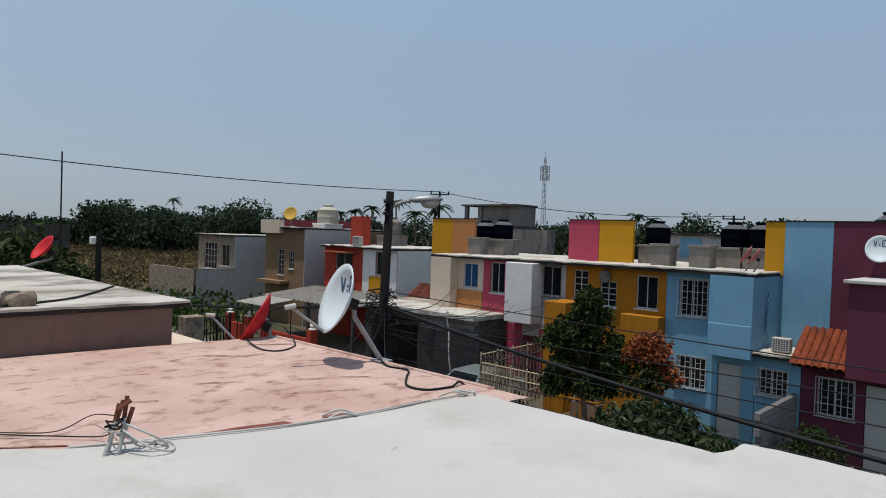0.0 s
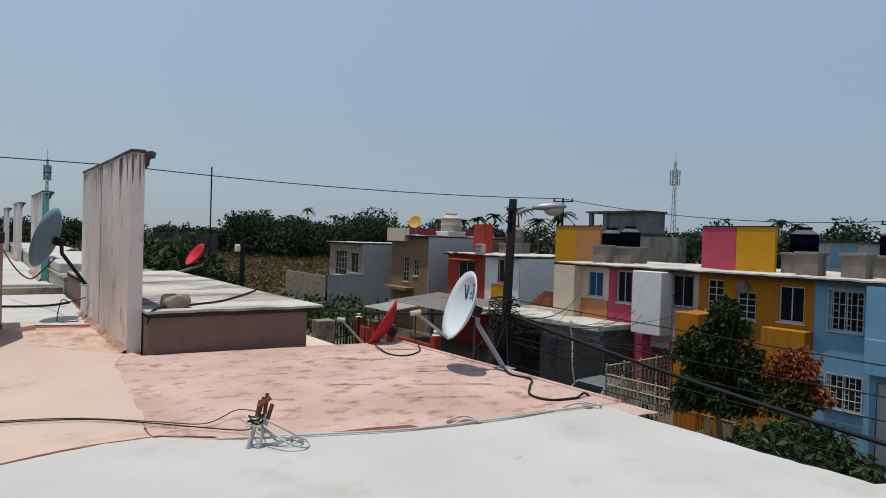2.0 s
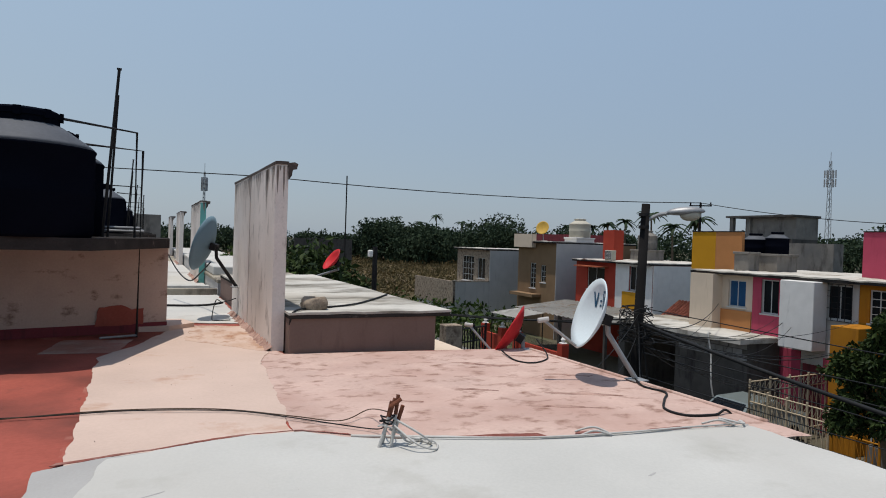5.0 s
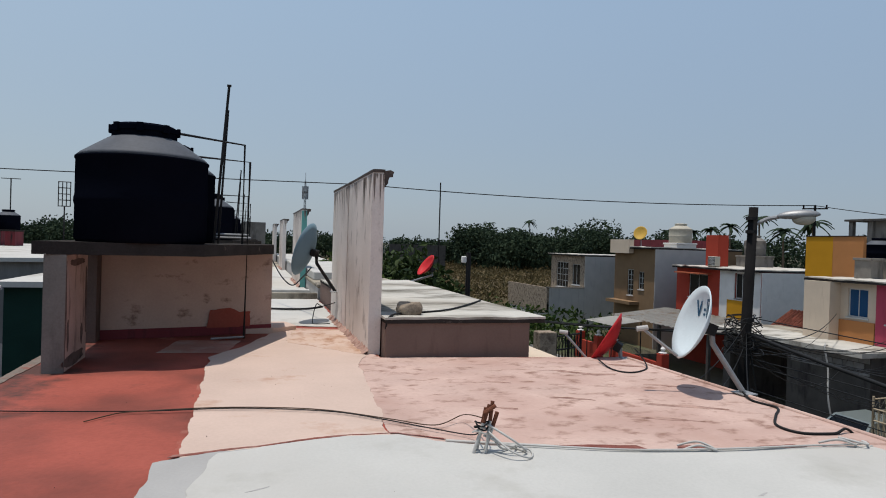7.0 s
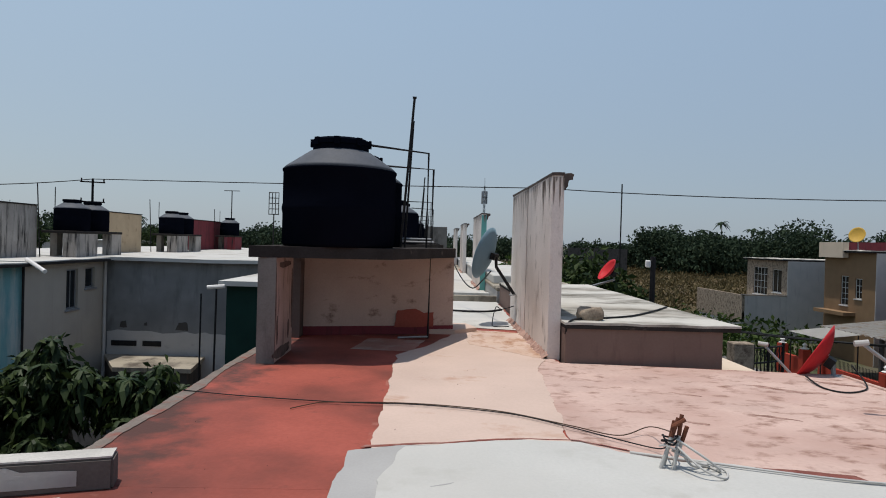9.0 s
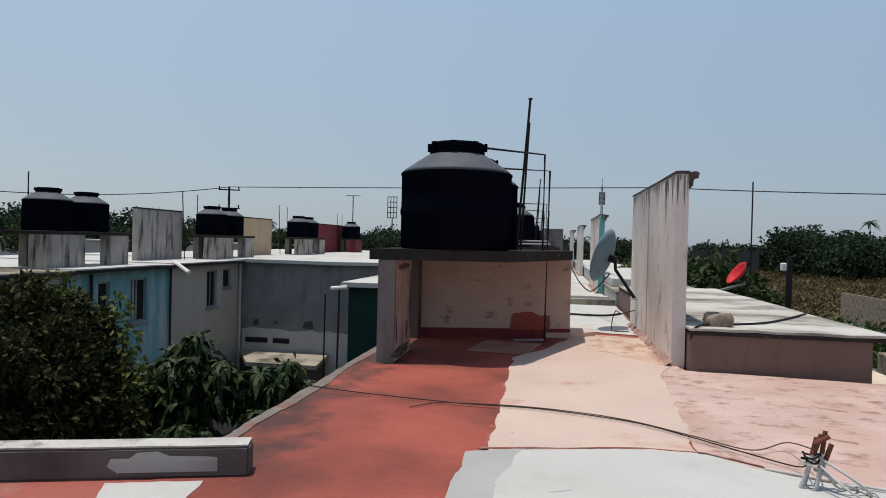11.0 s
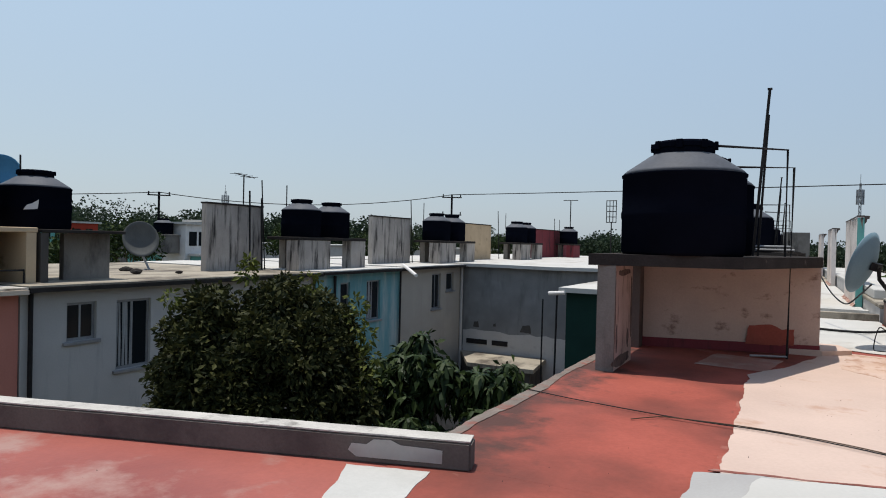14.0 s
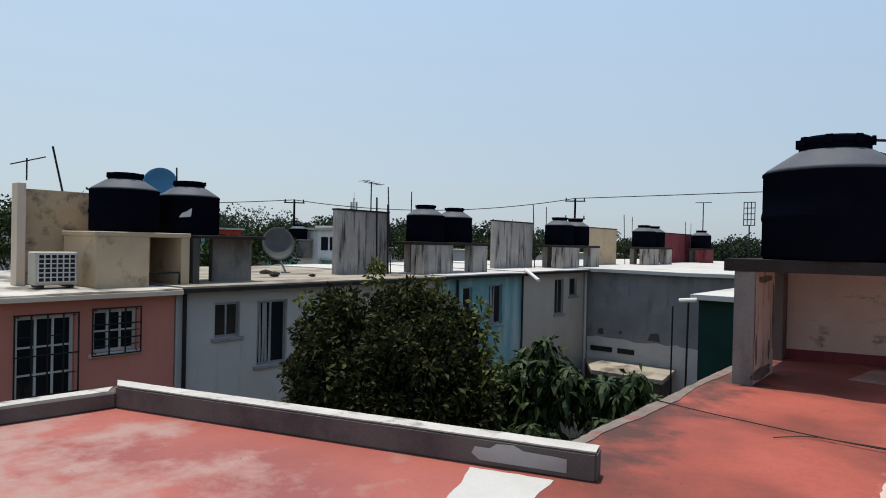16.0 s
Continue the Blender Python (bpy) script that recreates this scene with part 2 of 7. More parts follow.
GREYDIRT, BLACKDIRT = (0.10, 0.09, 0.08), (0.035, 0.03, 0.03)
M = dict(
    roof_white=mat("roof_white", (0.53, 0.515, 0.475), 0.7, vary=0.06, scale=1.2, grain=45, bump=0.2, dirt=(0.44, 0.42, 0.375), dirt_amount=0.28, dirt_size=1.1, blotch=(0.50, 0.475, 0.43), blotch_size=0.5),
    roof_primer=mat("roof_primer", (0.403, 0.389, 0.367), 0.75, vary=0.06, scale=2, grain=60, bump=0.15),
    roof_pink=mat("roof_pink", (0.575, 0.405, 0.34), 0.85, vary=0.10, scale=1.6, grain=30, bump=0.25, dirt=(0.27, 0.15, 0.11), dirt_amount=0.31, dirt_scale=(1.0, 1.5, 1), dirt_size=4.2, blotch=(0.47, 0.30, 0.245), blotch_size=1.1),
    roof_peach=mat("roof_peach", (0.60, 0.45, 0.37), 0.8, vary=0.06, scale=1.4, grain=40, bump=0.2, dirt=(0.45, 0.26, 0.17), dirt_amount=0.12, dirt_size=1.3),
    peach_rust=mat("peach_rust", (0.60, 0.45, 0.37), 0.85, vary=0.08, scale=1.4, grain=40, bump=0.2, dirt=(0.36, 0.18, 0.095), dirt_amount=0.42, dirt_scale=(1.4, 0.8, 1), dirt_size=2.6, blotch=(0.52, 0.33, 0.22), blotch_size=1.2),
    roof_red=mat("roof_red", (0.35, 0.088, 0.062), 0.75, vary=0.14, scale=1.3, grain=35, bump=0.2, dirt=(0.46, 0.22, 0.17), dirt_amount=0.12, dirt_size=1.6, blotch=(0.10, 0.04, 0.032), blotch_size=0.75),
    # red that turns paler in patches towards low y
    roof_red_paling=mat("roof_red_paling", (0.37, 0.10, 0.072), 0.6, vary=0.12, scale=1.3, grain=35, bump=0.15, dirt=(0.38, 0.215, 0.175), dirt_amount=0.20, dirt_size=2.0, spec=0.4, blotch=(0.24, 0.062, 0.05), blotch_size=0.8, wear=(2.55, 1.35, 0.19, "Y")),
    roof_faded=mat("roof_faded", (0.400, 0.200, 0.160), 0.8, vary=0.14, scale=2, grain=35, bump=0.2, dirt=(0.48, 0.36, 0.31), dirt_amount=0.5, dirt_size=1.3),
    roof_worn=mat("roof_worn", (0.43, 0.275, 0.22), 0.9, vary=0.25, scale=6, grain=40, bump=0.3, dirt=(0.20, 0.10, 0.075), dirt_amount=0.5, dirt_size=5),
    roof_soot=mat("roof_soot", (0.22, 0.075, 0.058), 0.85, vary=0.25, scale=5, grain=40, bump=0.2, dirt=(0.36, 0.20, 0.165), dirt_amount=0.5, dirt_size=3),
    roof_grime=mat("roof_grime", (0.35, 0.088, 0.062), 0.75, vary=0.14, scale=1.3, grain=35, bump=0.2, dirt=(0.095, 0.045, 0.036), dirt_amount=0.0, dirt_size=1.7, wear=(-1.2, -2.0, 0.30, "X"), blotch=(0.10, 0.04, 0.032), blotch_size=0.75),
    edge_bare=mat("edge_bare", (0.20, 0.165, 0.14), 0.95, vary=0.2, scale=5, grain=50, bump=0.4, dirt=(0.26, 0.075, 0.055), dirt_amount=0.35, dirt_size=4),
    roof_grey=mat("roof_grey", (0.36, 0.315, 0.245), 0.85, vary=0.14, scale=1.1, grain=30, bump=0.25, dirt=(0.12, 0.10, 0.08), dirt_amount=0.48, dirt_scale=(1.6, 0.7, 1), dirt_size=0.9),
    roof_stained=mat("roof_stained", (0.56, 0.53, 0.47), 0.85, vary=0.10, scale=1.5, grain=30, bump=0.25, dirt=(0.15, 0.135, 0.105), dirt_amount=0.50, dirt_scale=(0.7, 1.5, 1), dirt_size=0.8, blotch=(0.40, 0.36, 0.30), blotch_size=0.9),
    roof_patchy=mat("roof_patchy", (0.60, 0.56, 0.49), 0.8, vary=0.08, scale=0.9, grain=30, dirt=(0.30, 0.25, 0.19), dirt_amount=0.36, dirt_scale=(0.6, 1.3, 1), dirt_size=1.2, blotch=(0.48, 0.43, 0.36), blotch_size=0.7),
    roof_bright=mat("roof_bright", (0.55, 0.53, 0.485), 0.8, vary=0.06, scale=1.1, grain=30, dirt=(0.35, 0.31, 0.26), dirt_amount=0.2, dirt_size=0.8),
    concrete=mat("concrete", (0.235, 0.212, 0.185), 0.92, vary=0.16, scale=2.5, grain=50, bump=0.3, dirt=GREYDIRT, dirt_amount=0.35, dirt_scale=(1.3, 1.3, 0.45), dirt_size=1.5, blotch=(0.15, 0.145, 0.14), blotch_size=0.5),
    grey_render=mat("grey_render", (0.235, 0.235, 0.23), 0.92, vary=0.14, scale=2.0, grain=50, bump=0.25, dirt=(0.15, 0.15, 0.145), dirt_amount=0.30, dirt_scale=(1.6, 1.6, 0.35), dirt_size=1.4, blotch=(0.17, 0.168, 0.165), blotch_size=0.6),
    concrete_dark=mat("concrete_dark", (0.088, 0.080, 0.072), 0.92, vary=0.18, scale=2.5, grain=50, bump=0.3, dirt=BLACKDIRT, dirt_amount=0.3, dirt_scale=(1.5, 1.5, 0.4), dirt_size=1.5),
    # the curb's top is given a much paler colour than its sides
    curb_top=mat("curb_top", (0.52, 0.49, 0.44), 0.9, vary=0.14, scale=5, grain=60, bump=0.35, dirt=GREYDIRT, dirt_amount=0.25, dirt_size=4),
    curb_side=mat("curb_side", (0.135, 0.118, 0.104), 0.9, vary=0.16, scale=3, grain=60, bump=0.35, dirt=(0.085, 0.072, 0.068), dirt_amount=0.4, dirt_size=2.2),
    wall_old=mat("wall_old", (0.82, 0.73, 0.66), 0.9, vary=0.10, scale=1.8, grain=45, bump=0.3, dirt=(0.30, 0.24, 0.20), dirt_amount=0.20, dirt_scale=(1.2, 1.2, 0.6), dirt_size=3.6, blotch=(0.58, 0.50, 0.44), blotch_size=0.9),
    wall_cap=mat("wall_cap", (0.10, 0.08, 0.07), 0.95, vary=0.3, scale=6, grain=50, bump=0.4, dirt=(0.30, 0.26, 0.23), dirt_amount=0.05, dirt_size=5),
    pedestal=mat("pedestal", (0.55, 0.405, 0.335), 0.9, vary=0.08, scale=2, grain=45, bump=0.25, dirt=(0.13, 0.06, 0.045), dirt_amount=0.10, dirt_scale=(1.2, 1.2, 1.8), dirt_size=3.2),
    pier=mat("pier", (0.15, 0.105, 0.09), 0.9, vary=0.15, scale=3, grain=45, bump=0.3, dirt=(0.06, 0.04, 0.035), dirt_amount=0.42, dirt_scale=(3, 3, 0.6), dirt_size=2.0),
    pedestal_worn=mat("pedestal_worn", (0.46, 0.32, 0.27), 0.9, vary=0.12, scale=3, grain=45, bump=0.3, dirt=(0.10, 0.06, 0.05), dirt_amount=0.30, dirt_scale=(2.6, 2.6, 0.6), dirt_size=3.0),
    # near-black concrete; on roof edges it stands in for the eave's shadow
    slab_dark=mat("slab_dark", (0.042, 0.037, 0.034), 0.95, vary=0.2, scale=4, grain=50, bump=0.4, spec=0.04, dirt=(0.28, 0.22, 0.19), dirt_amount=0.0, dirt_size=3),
    brown=mat("brown", (0.20, 0.135, 0.112), 0.9, vary=0.07, scale=2, grain=40, bump=0.2, dirt=(0.15, 0.10, 0.085), dirt_amount=0.2, dirt_scale=(3, 3, 0.5), dirt_size=1.5),
    stone=mat("stone", (0.34, 0.27, 0.20), 0.95, vary=0.25, scale=9, grain=60, bump=0.6, dirt=(0.13, 0.095, 0.07), dirt_amount=0.45, dirt_size=5),
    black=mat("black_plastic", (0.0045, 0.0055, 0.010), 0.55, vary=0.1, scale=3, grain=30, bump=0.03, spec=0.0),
    # a much lighter grey for the sloping tops of the tanks
    tank_shoulder=mat("black_plastic_shoulder", (0.105, 0.110, 0.122), 0.6, vary=0.16, scale=3, grain=30, bump=0.05),
    cream_tank=mat("cream_tank", (0.496, 0.456, 0.368), 0.6, vary=0.06),
    white=mat("white_paint", (0.76, 0.73, 0.69), 0.75, vary=0.05, dirt=(0.45, 0.43, 0.4), dirt_amount=0.06, dirt_scale=(3, 3, 0.4)),
    greywhite=mat("greywhite_wall", (0.50, 0.475, 0.445), 0.85, vary=0.06, scale=1.5, dirt=(0.40, 0.38, 0.36), dirt_amount=0.2, dirt_scale=(3, 3, 0.35)),
    palewall=mat("pale_wall", (0.46, 0.41, 0.345), 0.85, vary=0.06, scale=1.5, dirt=(0.42, 0.37, 0.31), dirt_amount=0.25, dirt_scale=(3, 3, 0.35)),
    cream=mat("cream_wall", (0.68, 0.55, 0.42), 0.85, vary=0.05, scale=1.5, dirt=(0.56, 0.44, 0.33), dirt_amount=0.15, dirt_scale=(3, 3, 0.4)),
    orange=mat("orange_wall", (0.496, 0.216, 0.080), 0.85, vary=0.06, scale=1.5),
    pink=mat("pink_wall", (0.480, 0.072, 0.120), 0.8, vary=0.07, scale=1.5, dirt=(0.4, 0.06, 0.1), dirt_amount=0.2, dirt_scale=(3, 3, 0.4)),
    ochre=mat("ochre_wall", (0.42, 0.17, 0.014), 0.8, vary=0.07, scale=1.5, dirt=(0.30, 0.12, 0.018), dirt_amount=0.22, dirt_scale=(3, 3, 0.4)),
    yellow=mat("yellow_wall", (0.56, 0.27, 0.016), 0.8, vary=0.05, scale=1.5),
    blue=mat("blue_wall", (0.19, 0.38, 0.52), 0.8, vary=0.05, scale=1.5, dirt=(0.15, 0.33, 0.52), dirt_amount=0.25, dirt_scale=(3, 3, 0.4)),
    purple=mat("purple_wall", (0.136, 0.036, 0.060), 0.8, vary=0.08, scale=1.5),
    redhouse=mat("red_wall", (0.40, 0.055, 0.032), 0.8, vary=0.07, scale=1.5),
    brownhouse=mat("brown_house_wall", (0.256, 0.160, 0.088), 0.85, vary=0.08, scale=1.5),
    salmon=mat("salmon_wall", (0.56, 0.22, 0.165), 0.85, vary=0.05, scale=1.5, dirt=(0.52, 0.20, 0.15), dirt_amount=0.2, dirt_scale=(3, 3, 0.4)),
    teal=mat("teal_wall", (0.17, 0.36, 0.38), 0.85, vary=0.10, scale=1.5, dirt=(0.40, 0.48, 0.47), dirt_amount=0.42, dirt_scale=(1.6, 1.6, 0.3), dirt_size=1.3),
    tealbright=mat("teal_bright", (0.160, 0.416, 0.376), 0.8, vary=0.05),
    green=mat("dark_green_sheet", (0.010, 0.040, 0.032), 0.6, vary=0.15, scale=2),
    tan=mat("tan_wall", (0.56, 0.42, 0.27), 0.85, vary=0.08, scale=2, dirt=(0.30, 0.21, 0.12), dirt_amount=0.15, dirt_size=3),
    tanpatch=mat("tan_patched_wall", (0.56, 0.42, 0.26), 0.85, vary=0.08, scale=2, dirt=(0.17, 0.125, 0.10), dirt_amount=0.33, dirt_size=3.4),
    maroon=mat("maroon_wall", (0.192, 0.040, 0.048), 0.85, vary=0.1, scale=2, dirt=BLACKDIRT, dirt_amount=0.25, dirt_scale=(3, 3, 0.4)),
    tile_old=mat("old_clay_tile", (0.23, 0.075, 0.05), 0.9, vary=0.3, scale=6, objvary=0.35),
    tile=mat("clay_tile", (0.400, 0.104, 0.048), 0.8, vary=0.2, scale=6, objvary=0.25),
    block=mat("grey_block", (0.240, 0.232, 0.224), 0.95, vary=0.12, scale=5, grain=60, bump=0.4, objvary=0.1),
    mortar=mat("mortar", (0.160, 0.152, 0.144), 0.95, vary=0.1),
    sheet=mat("corrugated_sheet", (0.416, 0.400, 0.368), 0.6, 0.0, vary=0.15, scale=2, dirt=(0.28, 0.20, 0.14), dirt_amount=0.35, dirt_size=2),
    iron=mat("dark_iron", (0.030, 0.028, 0.028), 0.6, 0.3, spec=0.08, vary=0.2, scale=8),
    rust=mat("rusty_iron", (0.160, 0.060, 0.035), 0.9, vary=0.3, scale=18, grain=80, bump=0.5),
    galv=mat("galvanised_steel", (0.336, 0.336, 0.336), 0.5, 0.5, vary=0.12, scale=6),
    paintsteel=mat("white_steel", (0.560, 0.552, 0.528), 0.5, vary=0.06),
    goldsteel=mat("cream_steel", (0.50, 0.40, 0.27), 0.5, vary=0.06),
    dish_white=mat("dish_white", (0.64, 0.71, 0.73), 0.45, vary=0.04, scale=2, dirt=(0.5, 0.52, 0.52), dirt_amount=0.12, dirt_size=3),
    dish_blue=mat("dish_grey_blue", (0.18, 0.28, 0.34), 0.5, vary=0.06, scale=2),
    dish_deep=mat("dish_deep_blue", (0.07, 0.22, 0.36), 0.5, vary=0.1, scale=3),
    drip=mat("drip_stain", (0.24, 0.195, 0.165), 0.95, vary=0.3, scale=9, grain=60, bump=0.2, dirt=(0.40, 0.36, 0.33), dirt_amount=0.4, dirt_scale=(5, 5, 1), dirt_size=4),
    dish_red=mat("dish_red", (0.550, 0.030, 0.035), 0.5, vary=0.08, scale=2),
    dish_pink=mat("dish_faded_red", (0.496, 0.192, 0.176), 0.6, vary=0.08, scale=2),
    dish_grey=mat("dish_grey", (0.104, 0.108, 0.104), 0.7, vary=0.15, scale=3),
    dish_yellow=mat("dish_yellow", (0.544, 0.336, 0.064), 0.6, vary=0.12, scale=3),
    print_blue=mat("print_blue", (0.030, 0.090, 0.160), 0.5),
    cable=mat("cable_black", (0.018, 0.018, 0.018), 0.6),
    cable_brown=mat("cable_brown", (0.080, 0.052, 0.032), 0.7),
    cable_white=mat("cable_painted_white", (0.496, 0.480, 0.448), 0.7),
    pole=mat("pole_concrete_dark", (0.016, 0.015, 0.015), 0.9, spec=0.03, vary=0.2, scale=3),
    bark=mat("bark", (0.160, 0.120, 0.085), 0.95, vary=0.25, scale=8, bump=0.5),
    glass=glass_mat("window_glass"),
    bluepane=glass_mat("window_blue", (0.02, 0.07, 0.16)),
    curtain=mat("curtain", (0.360, 0.360, 0.352), 0.9, vary=0.08, scale=8),
    door_white=mat("door_white", (0.480, 0.480, 0.456), 0.6, vary=0.05),
    ground=mat("ground", (0.104, 0.092, 0.064), 0.95, vary=0.25, scale=0.15, grain=4, bump=0.2, dirt=(0.07, 0.085, 0.035), dirt_amount=0.5, dirt_size=0.06),
    street=mat("street", (0.184, 0.176, 0.168), 0.95, vary=0.12, scale=0.6, grain=20),
    drygrass=mat("dry_grass", (0.136, 0.096, 0.052), 0.95, vary=0.3, scale=0.12, grain=1.2, bump=0.3, dirt=(0.05, 0.05, 0.022), dirt_amount=0.5, dirt_scale=(1, 1.6, 1), dirt_size=0.05),
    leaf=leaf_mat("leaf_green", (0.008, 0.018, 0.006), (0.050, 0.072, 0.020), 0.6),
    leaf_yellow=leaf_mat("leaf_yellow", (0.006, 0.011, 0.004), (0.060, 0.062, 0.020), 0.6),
    leaf_sprig=leaf_mat("leaf_sprig", (0.06, 0.075, 0.015), (0.12, 0.13, 0.03), 0.6),
    streaked=mat("streaked_concrete", (0.42, 0.38, 0.34), 0.92, vary=0.16, scale=2.5, grain=50, bump=0.3, dirt=(0.045, 0.04, 0.038), dirt_amount=0.38, dirt_scale=(4.2, 4.2, 0.5), dirt_size=1.6),
    leaf_big=leaf_mat("leaf_big", (0.010, 0.022, 0.008), (0.062, 0.086, 0.038), 0.45),
    # distant leaves made lighter and bluer: the haze is in their colour
    leaf_hazed=leaf_mat("leaf_hazed", (0.014, 0.027, 0.016), (0.042, 0.060, 0.032), 0.8),
    leaf_fresh=leaf_mat("leaf_fresh", (0.014, 0.034, 0.008), (0.062, 0.090, 0.020), 0.6),
    leaf_dry=leaf_mat("leaf_dry", (0.060, 0.050, 0.022), (0.15, 0.112, 0.055), 0.9),
    leaf_red=leaf_mat("leaf_red", (0.16, 0.035, 0.015), (0.28, 0.10, 0.04)),
    car=mat("car_paint", (0.20, 0.23, 0.22), 0.3, 0.2, vary=0.04, spec=0.5),
    # far white and hill are greyed in colour to suggest haze
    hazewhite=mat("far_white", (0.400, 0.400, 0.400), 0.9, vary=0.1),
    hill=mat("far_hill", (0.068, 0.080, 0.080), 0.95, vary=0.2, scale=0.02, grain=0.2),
)


# ---- builders ----
def thing(name, loc, label, category, group="", kind=""):
    ob = new(name)
    ob.location = loc
    return tagged(ob, label, category, group, kind)


def base_of(ob):
    while ob.parent:
        ob = ob.parent
    return ob.location.copy()


def part(name, bm, material, parent=None, label="", smooth=False, world_coords=True):
    """Link a bmesh, drawn in world places, as one mesh object under a thing or a part."""
    if parent is not None and world_coords:
        bmesh.ops.translate(bm, verts=bm.verts, vec=-base_of(parent))
    me = bpy.data.meshes.new(name)
    bm.normal_update()
    bm.to_mesh(me)
    bm.free()
    me.materials.append(M[material])
    if smooth:
        for p in me.polygons:
            p.use_smooth = True
    ob = new(name, me)
    ob.parent = parent
    if label:
        ob["label"] = label
    return ob


def box(bm, x0, x1, y0, y1, z0, z1, bevel=0.0):
    r = bmesh.ops.create_cube(bm, size=1.0, matrix=Matrix.LocRotScale(((x0 + x1) / 2, (y0 + y1) / 2, (z0 + z1) / 2), None, (abs(x1 - x0), abs(y1 - y0), abs(z1 - z0))))
    if bevel:
        edges = list({e for v in r["verts"] for e in v.link_edges})
        bmesh.ops.bevel(bm, geom=edges, offset=bevel, segments=1, affect="EDGES")


def boxes(*bs, bevel=0.0):
    bm = bmesh.new()
    for b in bs:
        box(bm, *b, bevel=bevel)
    return bm


def tube(bm, pts, r, seg=8, r2=None):
    """A round bar along points; r2 tapers it to its end."""
    pts = [Vector(p) for p in pts]
    rings = []
    for i, p in enumerate(pts):
        d = (pts[min(i + 1, len(pts) - 1)] - pts[max(i - 1, 0)]).normalized()
        q = d.to_track_quat("Z", "Y")
        rr = r if r2 is None else r + (r2 - r) * i / (len(pts) - 1)
        rings.append([bm.verts.new(p + q @ Vector((rr * math.cos(a), rr * math.sin(a), 0))) for a in (2 * math.pi * k / seg for k in range(seg))])
    for a, b in zip(rings, rings[1:]):
        for k in range(seg):
            bm.faces.new((a[k], a[(k + 1) % seg], b[(k + 1) % seg], b[k]))
    bm.faces.new(rings[0][::-1])
    bm.faces.new(rings[-1])
    return bm


def tubes(*runs, seg=8):
    bm = bmesh.new()
    for pts, r in runs:
        tube(bm, pts, r, seg)
    return bm


def smooth_path(pts, n=8):
    """A soft line through points."""
    pts = [Vector(p) for p in pts]
    out = []
    for i in range(len(pts) - 1):
        p0, p1, p2, p3 = pts[max(i - 1, 0)], pts[i], pts[i + 1], pts[min(i + 2, len(pts) - 1)]
        for k in range(n):
            t = k / n
            out.append(0.5 * ((2 * p1) + (p2 - p0) * t + (2 * p0 - 5 * p1 + 4 * p2 - p3) * t * t + (3 * p1 - p0 - 3 * p2 + p3) * t ** 3))
    return out + [pts[-1]]


def sag(a, b, drop, n=16):
    a, b = Vector(a), Vector(b)
    return [a.lerp(b, i / n) - Vector((0, 0, drop * 4 * (i / n) * (1 - i / n))) for i in range(n + 1)]


def lathe(profile, centre, seg=40):
    bm = bmesh.new()
    cx, cy, cz = centre
    rings = [[bm.verts.new((cx + r * math.cos(a), cy + r * math.sin(a), cz + z)) for a in (2 * math.pi * k / seg for k in range(seg))] for r, z in profile]
    for a, b in zip(rings, rings[1:]):
        for k in range(seg):
            bm.faces.new((a[k], a[(k + 1) % seg], b[(k + 1) % seg], b[k]))
    bm.faces.new(rings[0][::-1])
    bm.faces.new(rings[-1])
    return bm


def ragged(points, amp=0.02, step=0.06, seed=1, z=0.0, thick=0.004):
    """A thin coat of paint with an uneven edge."""
    out = []
    for (x0, y0), (x1, y1) in zip(points, points[1:] + points[:1]):
        n = max(1, int(math.hypot(x1 - x0, y1 - y0) / step))
        for i in range(n):
            x, y = x0 + (x1 - x0) * i / n, y0 + (y1 - y0) * i / n
            v = noise.noise_vector((x * 3.1 + seed, y * 3.1, seed)) * amp + noise.noise_vector((x * 14 + seed, y * 14, seed)) * amp * 0.5
            out.append((x + v.x, y + v.y))
    bm = bmesh.new()
    f = bm.faces.new([bm.verts.new((x, y, z)) for x, y in out])
    f.normal_update()
    if f.normal.z < 0:
        f.normal_flip()
    bmesh.ops.triangulate(bm, faces=[f])
    if thick:
        r = bmesh.ops.extrude_face_region(bm, geom=list(bm.faces))
        vs = [g for g in r["geom"] if isinstance(g, bmesh.types.BMVert)]
        bmesh.ops.translate(bm, verts=vs, vec=(0, 0, -thick))
        bmesh.ops.recalc_face_normals(bm, faces=list(bm.faces))
    return bm


def prism(points, z0, z1):
    bm = bmesh.new()
    lo = [bm.verts.new((x, y, z0)) for x, y in points]
    hi = [bm.verts.new((x, y, z1)) for x, y in points]
    bm.faces.new(lo[::-1])
    bm.faces.new(hi)
    n = len(points)
    for i in range(n):
        bm.faces.new((lo[i], lo[(i + 1) % n], hi[(i + 1) % n], hi[i]))
    bmesh.ops.recalc_face_normals(bm, faces=list(bm.faces))
    return bm


